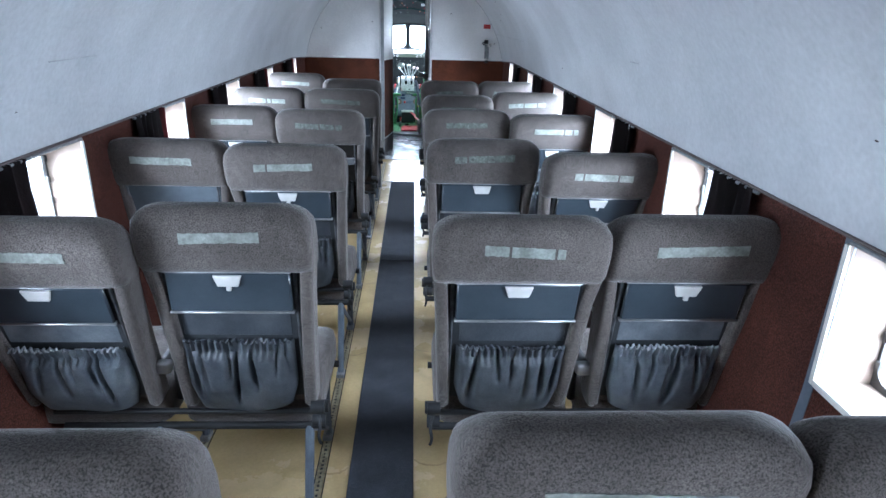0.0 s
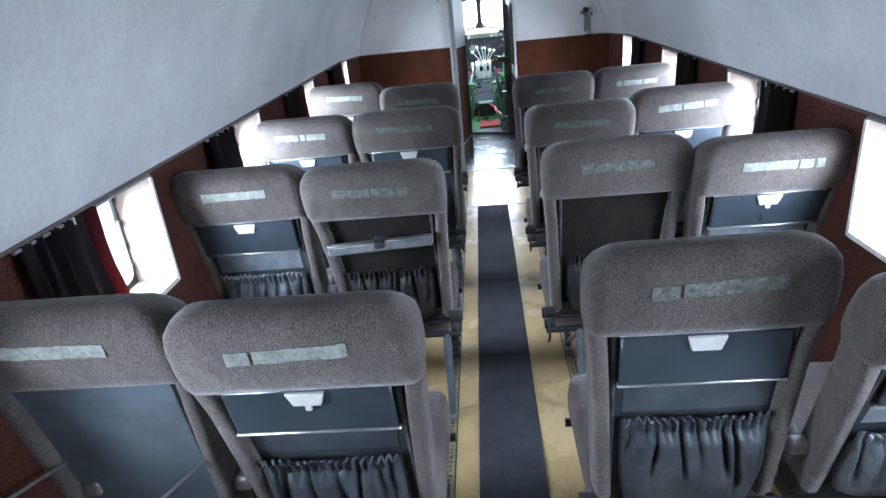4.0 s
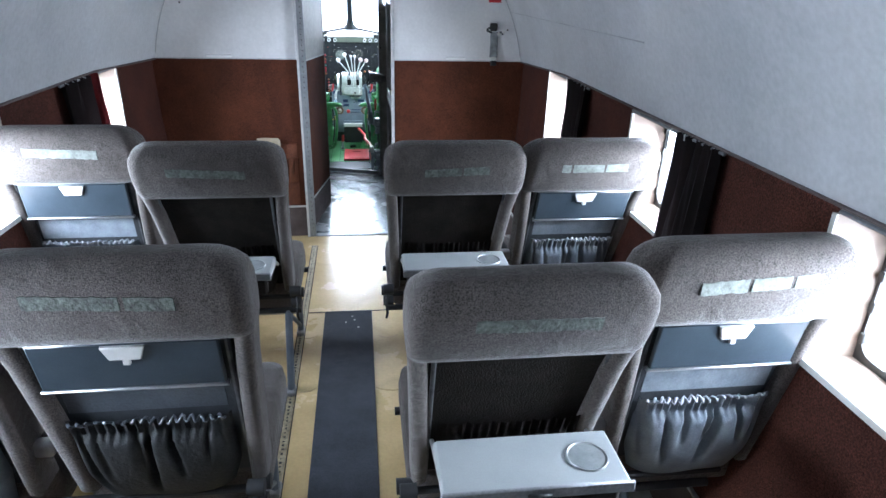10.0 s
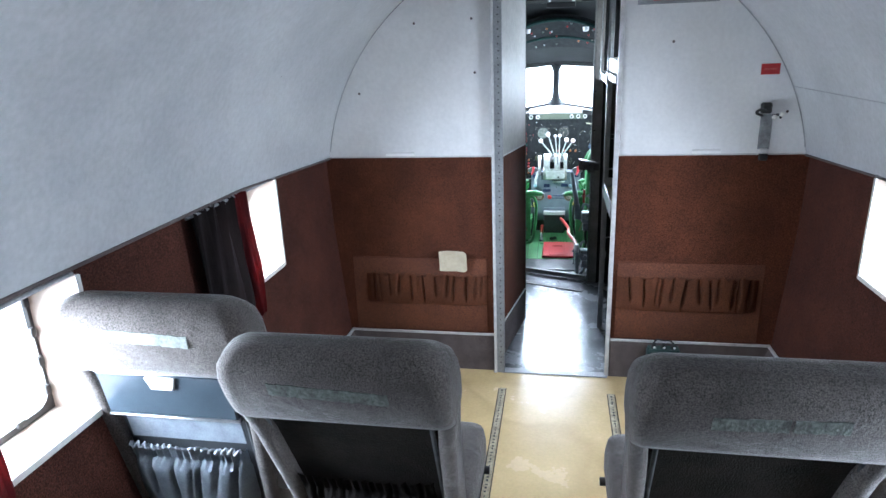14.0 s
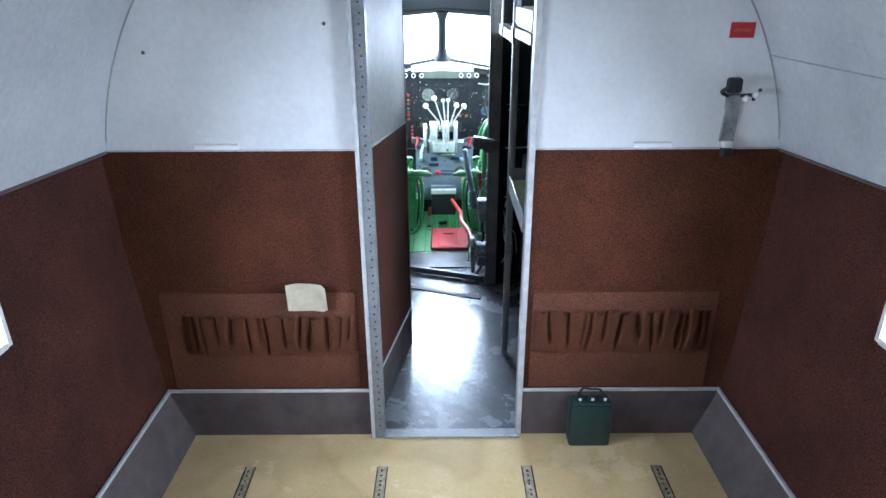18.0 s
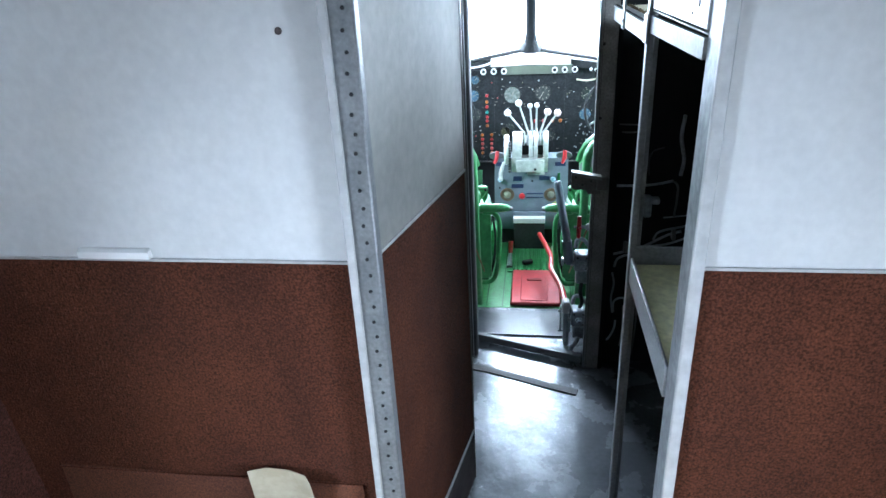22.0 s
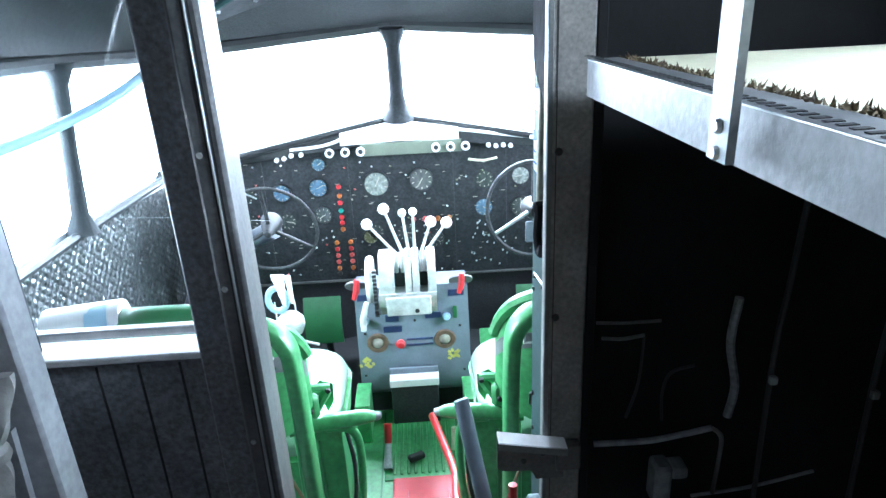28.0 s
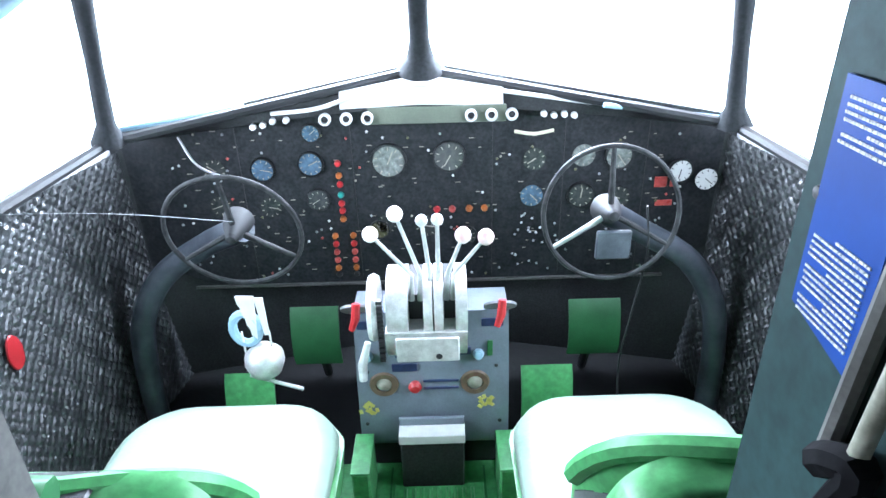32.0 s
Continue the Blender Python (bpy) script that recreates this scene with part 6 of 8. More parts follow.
part("fold", prism(bmesh.new(), [(-0.34, 1.075), (-0.268, 1.14), (-0.266, 1.132), (-0.338, 1.066)], "y", 8.003, 8.008), M["alu"], upright)
part("hole", lathe(bmesh.new(), [(0, 0), (0.008, 0), (0.008, 0.002), (0, 0.002)], 12, pose(-0.32, 8.0075, 1.05, 90)), M["dark"], upright)
rag = thing("cloth_tie", "soiled grey-white rag knotted round the grey post", "rag")
def rag_strip(ctrl, w):
    """A soft flat strip of cloth, twisting a little along its length."""
    loops = []
    for k, p in enumerate(curve_pts(ctrl, 6)):
        a = 0.5 * math.sin(k * 0.45)
        q = w * (0.8 + 0.25 * math.sin(k * 0.8))
        loops.append([(p.x + q * math.cos(a) * c - 0.003 * math.sin(a) * e, p.y + q * math.sin(a) * c + 0.003 * math.cos(a) * e, p.z) for c, e in ((-1, -1), (0, -1.6), (1, -1), (1, 1), (0, 1.2), (-1, 1))])
    return rings(bmesh.new(), loops)


part("tail", rag_strip([(-0.236, 8.0, 1.27), (-0.246, 7.998, 1.235), (-0.258, 7.997, 1.212)], 0.006), M["rag"], rag, smooth=60)
part("knot", lathe(bmesh.new(), [(0, -0.011), (0.008, -0.009), (0.011, 0.0), (0.008, 0.009), (0, 0.011)], 10, pose(-0.26, 7.997, 1.205, 20, 30, 0)), M["rag"], rag)
part("tail", rag_strip([(-0.26, 7.997, 1.2), (-0.264, 7.997, 1.15), (-0.261, 7.998, 1.07), (-0.262, 7.999, 1.0), (-0.258, 8.0, 0.9), (-0.262, 8.002, 0.8)], 0.0075), M["rag"], rag, smooth=60)

# ---- cockpit shell ----
setting("floor_cockpit", B(-1.03, 1.03, CB + 0.43, 9.72, -0.06, 0.0), M["green"], "green painted cockpit floor", "floor")
# shade below the panel is coloured into this floor
setting("floor_nose", B(-1.03, 1.03, 9.72, 10.45, -0.06, -0.002), M["shade_black"], "floor under the instrument panel, coloured near-black in place of shade", "floor")


def quilt_wall(s):
    """Padded side lining: diamond pillows pressed into a sheet that follows the nose."""
    path = [(1.03, CB + 0.03), (1.03, 9.3), (1.02, 9.6), (0.99, 9.9), (0.95, 10.2)]
    ln = [0.0]
    for (a, b), (c, d) in zip(path, path[1:]):
        ln.append(ln[-1] + math.hypot(c - a, d - b))
    nu, nv = 250, 116
    bm = bmesh.new()
    rows = []
    for j in range(nv + 1):
        z = 0.87 * j / nv
        row = []
        for i in range(nu + 1):
            u = ln[-1] * i / nu
            x, y = float(np.interp(u, ln, [p[0] for p in path])), float(np.interp(u, ln, [p[1] for p in path]))
            a, b = (u + z) * 3.1416 / 0.036, (u - z) * 3.1416 / 0.036
            d = 0.008 * math.sqrt(abs(math.sin(a) * math.sin(b)))
            row.append(bm.verts.new((s * (x - d - 0.05 * (1 - z / 0.87) ** 2), y, z)))
        rows.append(row)
    for a, b in zip(rows, rows[1:]):
        for i in range(nu):
            bm.faces.new((a[i], a[i + 1], b[i + 1], b[i]))
    return bm


for s, n in ((-1, "wall_cockpit_west"), (1, "wall_cockpit_east")):
    w = setting(n, quilt_wall(s), M["quilt"], "dark grey quilted padded cockpit side wall", "wall", smooth=None)
    part("outer_skin", rings(bmesh.new(), [[(s * x, y, 0.0), (s * (x + 0.02), y, 0.0), (s * (x + 0.02), y, 0.9), (s * x, y, 0.9)] for x, y in ((1.04, CB + 0.02), (1.04, 9.3), (1.03, 9.6), (1.0, 9.9), (0.965, 10.2))]), M["skin"], w)
    part("red_badge", lathe(bmesh.new(), [(0, 0), (0.035, 0), (0.033, 0.004), (0, 0.005)], 16, pose(s * 1.0, 9.56, 0.56, 0, -90 * s, 0) @ Matrix.Diagonal((1.4, 0.8, 1, 1))), M["red_dk"], w, "small dark red oval badge")


def sill_pt(k):
    """Window sill line of the nose: corners from the side window's rear to the centre post."""
    return ((1.0, 8.8, 0.885), (1.0, 9.52, 0.885), (0.87, 10.0, 0.95), (0.0, 10.22, 1.085))[k]


def top_pt(k):
    return ((0.97, 8.8, 1.41), (0.95, 9.52, 1.40), (0.80, 9.93, 1.385), (0.0, 10.1, 1.445))[k]


nose = thing("windscreen_frame", "dark framed cockpit windscreen and side windows", "window frame", kind="structure")


def mirror(p, s):
    return (p[0] * s, p[1], p[2])


for s in (-1, 1):
    for k in range(3):
        a, b, c, d = (Vector(mirror(p, s)) for p in (sill_pt(k), sill_pt(k + 1), top_pt(k + 1), top_pt(k)))
        g = part("pane", rings(bmesh.new(), [[a, b, c, d], [v + Vector((0.004 * s, 0.004, 0)) for v in (a, b, c, d)]]), M["glass"], nose)
        g.visible_shadow = False
        part("sill_bar", T([a, b], 0.015, 8), M["dark"], nose)
        part("top_bar", T([d, c], 0.022, 8), M["dark"], nose)
    for k, r in ((0, 0.03), (1, 0.026), (2, 0.026)):
        a, b = Vector(mirror(sill_pt(k), s)), Vector(mirror(top_pt(k), s))
        part("post", T([a, a.lerp(b, 0.12), a.lerp(b, 0.5), a.lerp(b, 0.88), b], [r * 1.9, r, r * 0.85, r, r * 1.9], 10), M["nose_dark"], nose, "dark window post")
    part("rear_quarter", rings(bmesh.new(), [[(s * 1.04, y, 0.86), (s * 1.06, y, 0.86), (s * 1.04, y, 1.45), (s * 0.98, y, 1.45)] for y in (CB + 0.02, 8.8)]), M["dark"], nose)
a, b = Vector(sill_pt(3)), Vector(top_pt(3))
part("centre_post", T([a, a.lerp(b, 0.1), a.lerp(b, 0.25), a.lerp(b, 0.8), b], [0.075, 0.042, 0.03, 0.03, 0.06], 12), M["nose_dark"], nose, "dark flared centre post")

# roof of the cockpit, falling towards the windscreen
bm = bmesh.new()
loops = []
for y, xe, ze, zt in ((CB + 0.02, 1.03, 1.41, 2.03), (9.0, 1.02, 1.41, 1.97), (9.4, 0.98, 1.40, 1.84), (9.7, 0.9, 1.39, 1.66), (9.95, 0.82, 1.385, 1.5)):
    ins = [(xe * math.cos(math.pi * k / 20), y, ze + (zt - ze) * math.sin(math.pi * k / 20)) for k in range(21)]
    loops.append(ins + [(x * 1.04, yy, z + 0.03) for x, yy, z in ins[::-1]])
ins = []
for k in range(21):
    x = 0.81 * math.cos(math.pi * k / 20)
    ins.append((x, 10.1 - 0.2 * abs(x), 1.45 - 0.075 * abs(x)))
loops.append(ins + [(x * 1.04, y + 0.03, z + 0.03) for x, y, z in ins[::-1]])
rings(bm, loops)
setting("ceiling_cockpit", bm, M["blackpaint"], "dark lined cockpit roof", "ceiling")
setting("wall_nose", rings(bmesh.new(), [[(x, y, 0.0), (x, y, z), (x, y + 0.02, z), (x, y + 0.02, 0.0)] for x, y, z in ((-1.0, 10.16, 0.92), (-0.87, 10.2, 0.94), (0.0, 10.42, 1.07), (0.87, 10.2, 0.94), (1.0, 10.16, 0.92))]), M["blackpaint"], "dark nose bulkhead ahead of the pedals", "wall")


# ---- instrument panel ----
PY = 10.18
panel = thing("instrument_panel", "black instrument panel crowded with gauges and warning lamps", "instrument panel")


def panel_top(x):
    return 1.0 - 0.10 * abs(x) ** 1.3


n = 24
xs = [-1.02 + 2.04 * k / n for k in range(n + 1)]
low = [0.375 if abs(x) < 0.72 else 0.375 + (abs(x) - 0.72) * 0.5 for x in xs]
part("panel_plate", rings(bmesh.new(), [[(x, PY, l), (x, PY + 0.02, l), (x, PY + 0.02, panel_top(x)), (x, PY, panel_top(x))] for x, l in zip(xs, low)]), M["instr"], panel)
part("glare_ledge", rings(bmesh.new(), [[(x, PY - 0.05, panel_top(x) - 0.004), (x, PY + 0.02, panel_top(x)), (x, sy, sz + 0.004), (x, sy, sz - 0.01)] for x, sy, sz in [(x, 10.2 - 0.22 * abs(x) + 0.02, 1.075 - 0.14 * abs(x)) for x in [-0.86 + 1.72 * k / 16 for k in range(17)]]]), M["blackpaint"], panel, "dark ledge under the windscreen")
part("white_ledge", rings(bmesh.new(), [[(x, PY - 0.056, 1.006 - 0.03 * abs(x)), (x, PY - 0.054, 1.0 - 0.03 * abs(x)), (x, 10.19 - 0.2 * abs(x), 1.07 - 0.14 * abs(x)), (x, 10.185 - 0.2 * abs(x), 1.076 - 0.14 * abs(x))] for x in [-0.24 + 0.48 * k / 10 for k in range(11)]]), M["plastic"], panel, "sunlit white ledge")
part("label_bar", B(-0.16, 0.25, PY - 0.06, PY - 0.05, 0.945, 0.996, 0.002), M["olive"], panel, "olive strip above the gauges")
for k, (a, b) in enumerate((((-0.86, 0.97), (-0.52, 1.01)), ((0.52, 1.0), (0.92, 0.93)))):
    part("demister_tube", T([(a[0], PY - 0.12, a[1]), (b[0], PY - 0.05, b[1])], 0.008, 8), M["paleblue"], panel, "pale blue demister tube")
part("cable_run", T(curve_pts([(-0.44, PY - 0.07, 0.99), (-0.3, PY - 0.06, 1.0), (-0.15, PY - 0.06, 1.045), (0, PY - 0.05, 1.06), (0.2, PY - 0.06, 1.04), (0.5, PY - 0.07, 0.995)], 6), 0.007, 6), M["plastic"], panel, "white cable run")


def gauge(x, z, r, face, ring="rimgrey", marks=True, y=PY):
    g = part("gauge", lathe(bmesh.new(), [(0, 0), (r, 0), (r, 0.012), (r * 0.88, 0.013), (r * 0.86, 0.006), (0, 0.006)], 24, pose(x, y, z, 90)), M[ring], panel, key=f"gauge{r}{ring}")
    g.matrix_basis = Matrix.Identity(4)
    part("dial", lathe(bmesh.new(), [(0, 0), (r * 0.86, 0), (r * 0.86, 0.002), (0, 0.002)], 20, pose(x, y - 0.0065, z, 90)), M[face], g)
    if marks:
        bm = bmesh.new()
        rnd = random.Random(int(1000 * x + 77 * z))
        for k in range(10):
            m = pose(x, y - 0.0095, z) @ Matrix.Rotation(2 * math.pi * k / 10, 4, "Y")
            box(bm, -r * 0.03, r * 0.03, -0.001, 0.0, r * 0.62, r * 0.8, m=m)
        box(bm, -r * 0.035, r * 0.035, -0.0015, 0.0, -r * 0.15, r * 0.62, m=pose(x, y - 0.0095, z) @ Matrix.Rotation(rnd.uniform(0, 6.28), 4, "Y"))
        part("markings", bm, M["lens_grey"] if face != "plastic" else M["dark"], g)
    return g


for x, z, r, face in (
    (-0.112, 0.813, 0.058, "dial_grey"), (0.079, 0.822, 0.052, "dial_black"), (-0.357, 0.811, 0.042, "dial_blue"), (-0.51, 0.797, 0.04, "dial_blue"),
    (-0.345, 0.69, 0.038, "dial_black"), (-0.50, 0.67, 0.04, "dial_black"), (-0.66, 0.8, 0.042, "dial_black"), (-0.66, 0.68, 0.04, "dial_black"), (-0.345, 0.91, 0.03, "dial_blue"),
    (0.345, 0.808, 0.042, "dial_black"), (0.341, 0.685, 0.042, "dial_blue"), (0.5, 0.815, 0.042, "dial_grey"), (0.612, 0.81, 0.046, "dial_grey"), (0.5, 0.68, 0.045, "dial_black"),
    (0.62, 0.67, 0.045, "dial_black"), (-0.13, 0.6, 0.04, "dial_black"), (0.0, 0.59, 0.045, "dial_black"), (-0.155, 0.58, 0.034, "dial_olive"), (0.13, 0.55, 0.035, "dial_black"), (-0.72, 0.56, 0.04, "dial_black")):
    gauge(x, z, r, face)
for x, z in ((0.80, 0.765), (0.885, 0.735)):
    gauge(x, z, 0.04, "plastic", "dark", y=PY - 0.03)
for x in (-0.285, -0.222, -0.16, 0.145, 0.205, 0.265):
    l = part("ring_lamp", lathe(bmesh.new(), [(0, 0), (0.018, 0), (0.018, 0.016), (0.012, 0.018), (0.010, 0.008), (0, 0.008)], 16, pose(x, PY - 0.06, 0.968, 90)), M["plastic"], panel, "white ringed lamp")
    part("lens", lathe(bmesh.new(), [(0, 0), (0.012, 0), (0, 0.006)], 12, pose(x, PY - 0.068, 0.968, 90)), M["dark"], l)
for x, z in ((-0.44, 0.965), (-0.47, 0.955), (-0.4, 0.967), (-0.5, 0.95), (0.36, 0.965), (0.39, 0.96), (0.42, 0.962), (0.45, 0.958)):
    part("knob", lathe(bmesh.new(), [(0, 0), (0.010, 0), (0.009, 0.015), (0, 0.017)], 10, pose(x, PY - 0.055, z, 90)), M["plastic"], panel, key=None)
for x in (-0.305, -0.245):
    for z, c in ((0.56, "amber"), (0.53, "red"), (0.50, "pinkred"), (0.47, "pinkred"), (0.44, "amber"), (0.415, "dark")):
        part("warning_lamp", lathe(bmesh.new(), [(0, 0), (0.011, 0), (0.009, 0.01), (0, 0.012)], 10, pose(x, PY - 0.001, z, 90)), M[c], panel)
for z, c in ((0.81, "red"), (0.77, "amber"), (0.74, "red"), (0.705, "teal_lamp"), (0.675, "red"), (0.65, "red"), (0.62, "amber")):
    part("warning_lamp", lathe(bmesh.new(), [(0, 0), (0.011, 0), (0.009, 0.01), (0, 0.012)], 10, pose(-0.272, PY - 0.001, z, 90)), M[c], panel)
for x, c in ((0.035, "red"), (0.085, "pinkred"), (0.14, "amber"), (0.19, "amber")):
    part("warning_lamp", lathe(bmesh.new(), [(0, 0), (0.012, 0), (0.01, 0.01), (0, 0.012)], 10, pose(x, PY - 0.001, 0.645, 90)), M[c], panel)
for x0, x1, z0, z1 in ((0.735, 0.775, 0.70, 0.735), (0.785, 0.81, 0.70, 0.735), (0.745, 0.80, 0.635, 0.655)):
    part("red_placard", B(x0, x1, PY - 0.004, PY - 0.0005, z0, z1, 0.001), M["pinkred"], panel, "small red placard")
part("handle_strip", T(curve_pts([(0.28, PY - 0.012, 0.9), (0.34, PY - 0.02, 0.893), (0.40, PY - 0.012, 0.9)], 5), 0.006, 6), M["shelf"], panel, "cream curved handle")
rnd = random.Random(5)
for k in range(120):
    x, z = rnd.uniform(-0.8, 0.85), rnd.uniform(0.40, 0.93)
    c = rnd.choice(("lens_grey", "plastic", "alu", "alu_paint", "pinkred", "dial_olive", "alu_paint"))
    part("screw" if c == "alu" else "switch", lathe(bmesh.new(), [(0, 0), (0.0045, 0), (0.004, 0.004), (0, 0.005)], 6, pose(0, 0, 0, 90)), M[c], panel, at=pose(x, PY - 0.0005, z), key="tiny" + c)
rnd = random.Random(8)
for k in range(22):
    part("toggle", T([(0, 0, 0), (0, -0.014, 0.008)], [0.003, 0.004], 6), M["alu"], panel, at=pose(rnd.uniform(0.28, 0.44), PY, rnd.uniform(0.42, 0.62)), key="toggle")

rnd = random.Random(12)
bars = bmesh.new()
for k in range(110):
    x, z = rnd.uniform(-0.8, 0.8), rnd.uniform(0.41, 0.93)
    w = rnd.uniform(0.006, 0.018)
    box(bars, x, x + w, PY - 0.0012, PY - 0.0004, z, z + 0.0028)
tagged(part("writing", bars, M["lens_grey"], panel, "tiny unreadable panel lettering"), kind="stuff")
for x in (-0.225, 0.215, -0.58, 0.44, 0.70):
    part("panel_joint", B(x - 0.0015, x + 0.0015, PY - 0.0016, PY - 0.0003, 0.40, 0.93), M["dark"], panel)
part("lower_rail", B(-0.8, 0.8, PY - 0.012, PY - 0.001, 0.376, 0.386, 0.002), M["post_dk"], panel, "lower panel rail")

overhead = thing("overhead_panel", "dark overhead switch panel", "switch panel")
part("plate", rings(bmesh.new(), [[(x, 9.32, 1.50 + 0.28 * (1 - (x / 0.6) ** 2)), (x, 9.72, 1.46 + 0.12 * (1 - (x / 0.6) ** 2)), (x, 9.73, 1.50 + 0.12 * (1 - (x / 0.6) ** 2)), (x, 9.32, 1.54 + 0.28 * (1 - (x / 0.6) ** 2))] for x in [-0.55 + 0.11 * k for k in range(11)]]), M["instr"], overhead)
rnd = random.Random(9)
part("edge_lip", T([(x, 9.315, 1.50 + 0.28 * (1 - (x / 0.6) ** 2)) for x in [-0.55 + 0.055 * k for k in range(21)]], 0.014, 8), M["teal"], overhead, "grey-green edge lip")
part("cross_bar", T([(x, 9.55, 1.455 + 0.2 * (1 - (x / 0.6) ** 2)) for x in [-0.5 + 0.05 * k for k in range(21)]], 0.01, 8), M["teal"], overhead, "grey-green cross bar")
for k in range(42):
    x, v = rnd.uniform(-0.5, 0.5), rnd.random()
    c = rnd.choice(("dial_grey", "alu_paint", "post_grey", "amber", "red_dk", "dial_grey"))
    y = 9.34 + 0.36 * v
    z = (1.50 + 0.28 * (1 - (x / 0.6) ** 2)) * (1 - (y - 9.32) / 0.4) + (1.46 + 0.12 * (1 - (x / 0.6) ** 2)) * (y - 9.32) / 0.4
    part("switch", lathe(bmesh.new(), [(0, 0), (0.009, 0), (0.007, -0.012), (0, -0.014)], 8), M[c], overhead, at=pose(x, y, z), key="ohsw" + c)
for x in (-0.22, 0.22):
    part("lamp_cap", lathe(bmesh.new(), [(0, 0), (0.025, 0), (0.02, -0.03), (0, -0.035)], 12), M["alu"], overhead, at=pose(x, 9.36, 1.72))
head_lamp = thing("ceiling_fitting", "metal ring fitting on a bracket above the cockpit door", "fitting", pose(0.03, 8.2, 1.93))
part("ring", tube(bmesh.new(), [(0.075 * math.cos(a), 0.075 * math.sin(a), 0) for a in (2 * math.pi * k / 18 for k in range(19))], 0.01, 8), M["alu"], head_lamp)
for s in (-1, 1):
    part("bracket_arm", T([(s * 0.07, 0, 0.0), (s * 0.07, 0.02, -0.09)], 0.008, 6), M["alu"], head_lamp)
part("bracket_base", B(-0.085, 0.085, 0.0, 0.03, -0.12, -0.09, 0.004), M["dark"], head_lamp)
part("hanger", B(-0.02, 0.02, -0.02, 0.02, 0.0, 0.14, 0.004), M["dark"], head_lamp)

# ---- centre pedestal ----
ped = thing("centre_pedestal", "grey centre pedestal with a white throttle quadrant", "control pedestal")
part("body", rings(bmesh.new(), [[(-0.2, y0, z), (0.225, y0, z), (0.225, 9.86, z), (-0.2, 9.86, z)] for y0, z in ((9.70, 0.10), (9.68, 0.13), (9.70, 0.34), (9.74, 0.53))]), M["pedestal"], ped, "blue-grey pedestal casing")
part("plinth", B(-0.19, 0.215, 9.72, 10.05, 0.0, 0.12, 0.004), M["dark"], ped)


def ped_y(z):
    return float(np.interp(z, (0.13, 0.34, 0.53), (9.68, 9.70, 9.74)))


for x in (-0.125, 0.13):
    g = part("round_window", lathe(bmesh.new(), [(0, 0), (0.042, 0), (0.038, 0.006), (0.024, 0.006), (0.022, 0.001), (0, 0.001)], 20, pose(x, ped_y(0.32), 0.32, 90)), M["worn"], ped, "worn round indicator window")
    part("lens", lathe(bmesh.new(), [(0, 0.001), (0.022, 0.001), (0.016, 0.007), (0, 0.009)], 14, pose(x, ped_y(0.32), 0.32, 90)), M["lens_grey"], g)
part("red_knob", lathe(bmesh.new(), [(0, 0), (0.016, 0), (0.019, 0.012), (0.012, 0.022), (0, 0.024)], 14, pose(-0.038, ped_y(0.315), 0.315, 90)), M["red"], ped, "red push knob")
for x0, x1, z0, z1 in ((-0.015, 0.085, 0.325, 0.332), (-0.015, 0.085, 0.302, 0.309), (-0.09, -0.04, 0.40, 0.43), (0.06, 0.12, 0.405, 0.43)):
    part("label_plate", B(x0, x1, ped_y(z0) - 0.004, ped_y(z0) + 0.001, z0, z1, 0.001), M["blue_dk"], ped, "dark blue label plate")
for x in (-0.165, 0.14):
    part("blue_knob", lathe(bmesh.new(), [(0, 0), (0.01, 0), (0.016, 0.014), (0.012, 0.03), (0, 0.033)], 12, pose(x, ped_y(0.41), 0.41, 75)), M["paleblue"], ped, "pale blue knob")
for x0, x1, z0, z1 in ((-0.19, -0.15, 0.485, 0.51), (0.15, 0.21, 0.485, 0.51), (-0.1, -0.03, 0.36, 0.385), (0.165, 0.18, 0.40, 0.45)):
    part("label_plate", B(x0, x1, ped_y(z0) - 0.004, ped_y(z0) + 0.001, z0, z1, 0.001), M["blue_dk"] if x1 - x0 > 0.02 else M["dkgreen"], ped, "dark label plate")
bm = bmesh.new()
for x0, x1, z0, z1 in ((-0.085, -0.045, 0.405, 0.425), (-0.095, -0.035, 0.3675, 0.377), (0.066, 0.114, 0.41, 0.425), (0.156, 0.204, 0.494, 0.501), (-0.186, -0.154, 0.494, 0.501)):
    for k in range(2):
        h = (z1 - z0) / 3
        box(bm, x0 + 0.002 * k, x1 - 0.004 * k, ped_y(z0) - 0.0048, ped_y(z0) - 0.0041, z0 + k * 2 * h, z0 + k * 2 * h + h * 0.5)
tagged(part("writing", bm, M["paleblue"], ped, "unreadable pale lettering"), kind="stuff")
for x, z in ((-0.17, 0.36), (0.19, 0.37), (-0.18, 0.19), (0.2, 0.19), (-0.02, 0.19), (0.02, 0.4)):
    part("bolt", lathe(bmesh.new(), [(0, 0), (0.006, 0), (0.005, 0.003), (0, 0.004)], 8, pose(x, ped_y(z) - 0.0005, z, 90)), M["dark"], ped)
part("t_handle", T([(-0.01, 9.70, 0.45), (0.09, 9.70, 0.45)], 0.008, 8), M["silver"], ped, "bright T handle")
part("t_stem", T([(0.035, 9.72, 0.45), (0.035, 9.70, 0.45)], 0.006, 8), M["silver"], ped)
for cx, cz in ((-0.17, 0.24), (0.165, 0.25)):
    bm = bmesh.new()
    rnd = random.Random(int(cz * 1000))
    for k in range(10):
        a, d = rnd.uniform(0, 6.28), rnd.uniform(0, 0.028)
        box(bm, -0.007, 0.007, -0.001, 0.0, -0.005, 0.005, m=pose(cx + d * math.cos(a), ped_y(cz) - 0.001, cz + d * math.sin(a), 0, rnd.uniform(0, 90), 0))
    part("yellow_marks", bm, M["yellow"], ped, "flaked yellow markings")
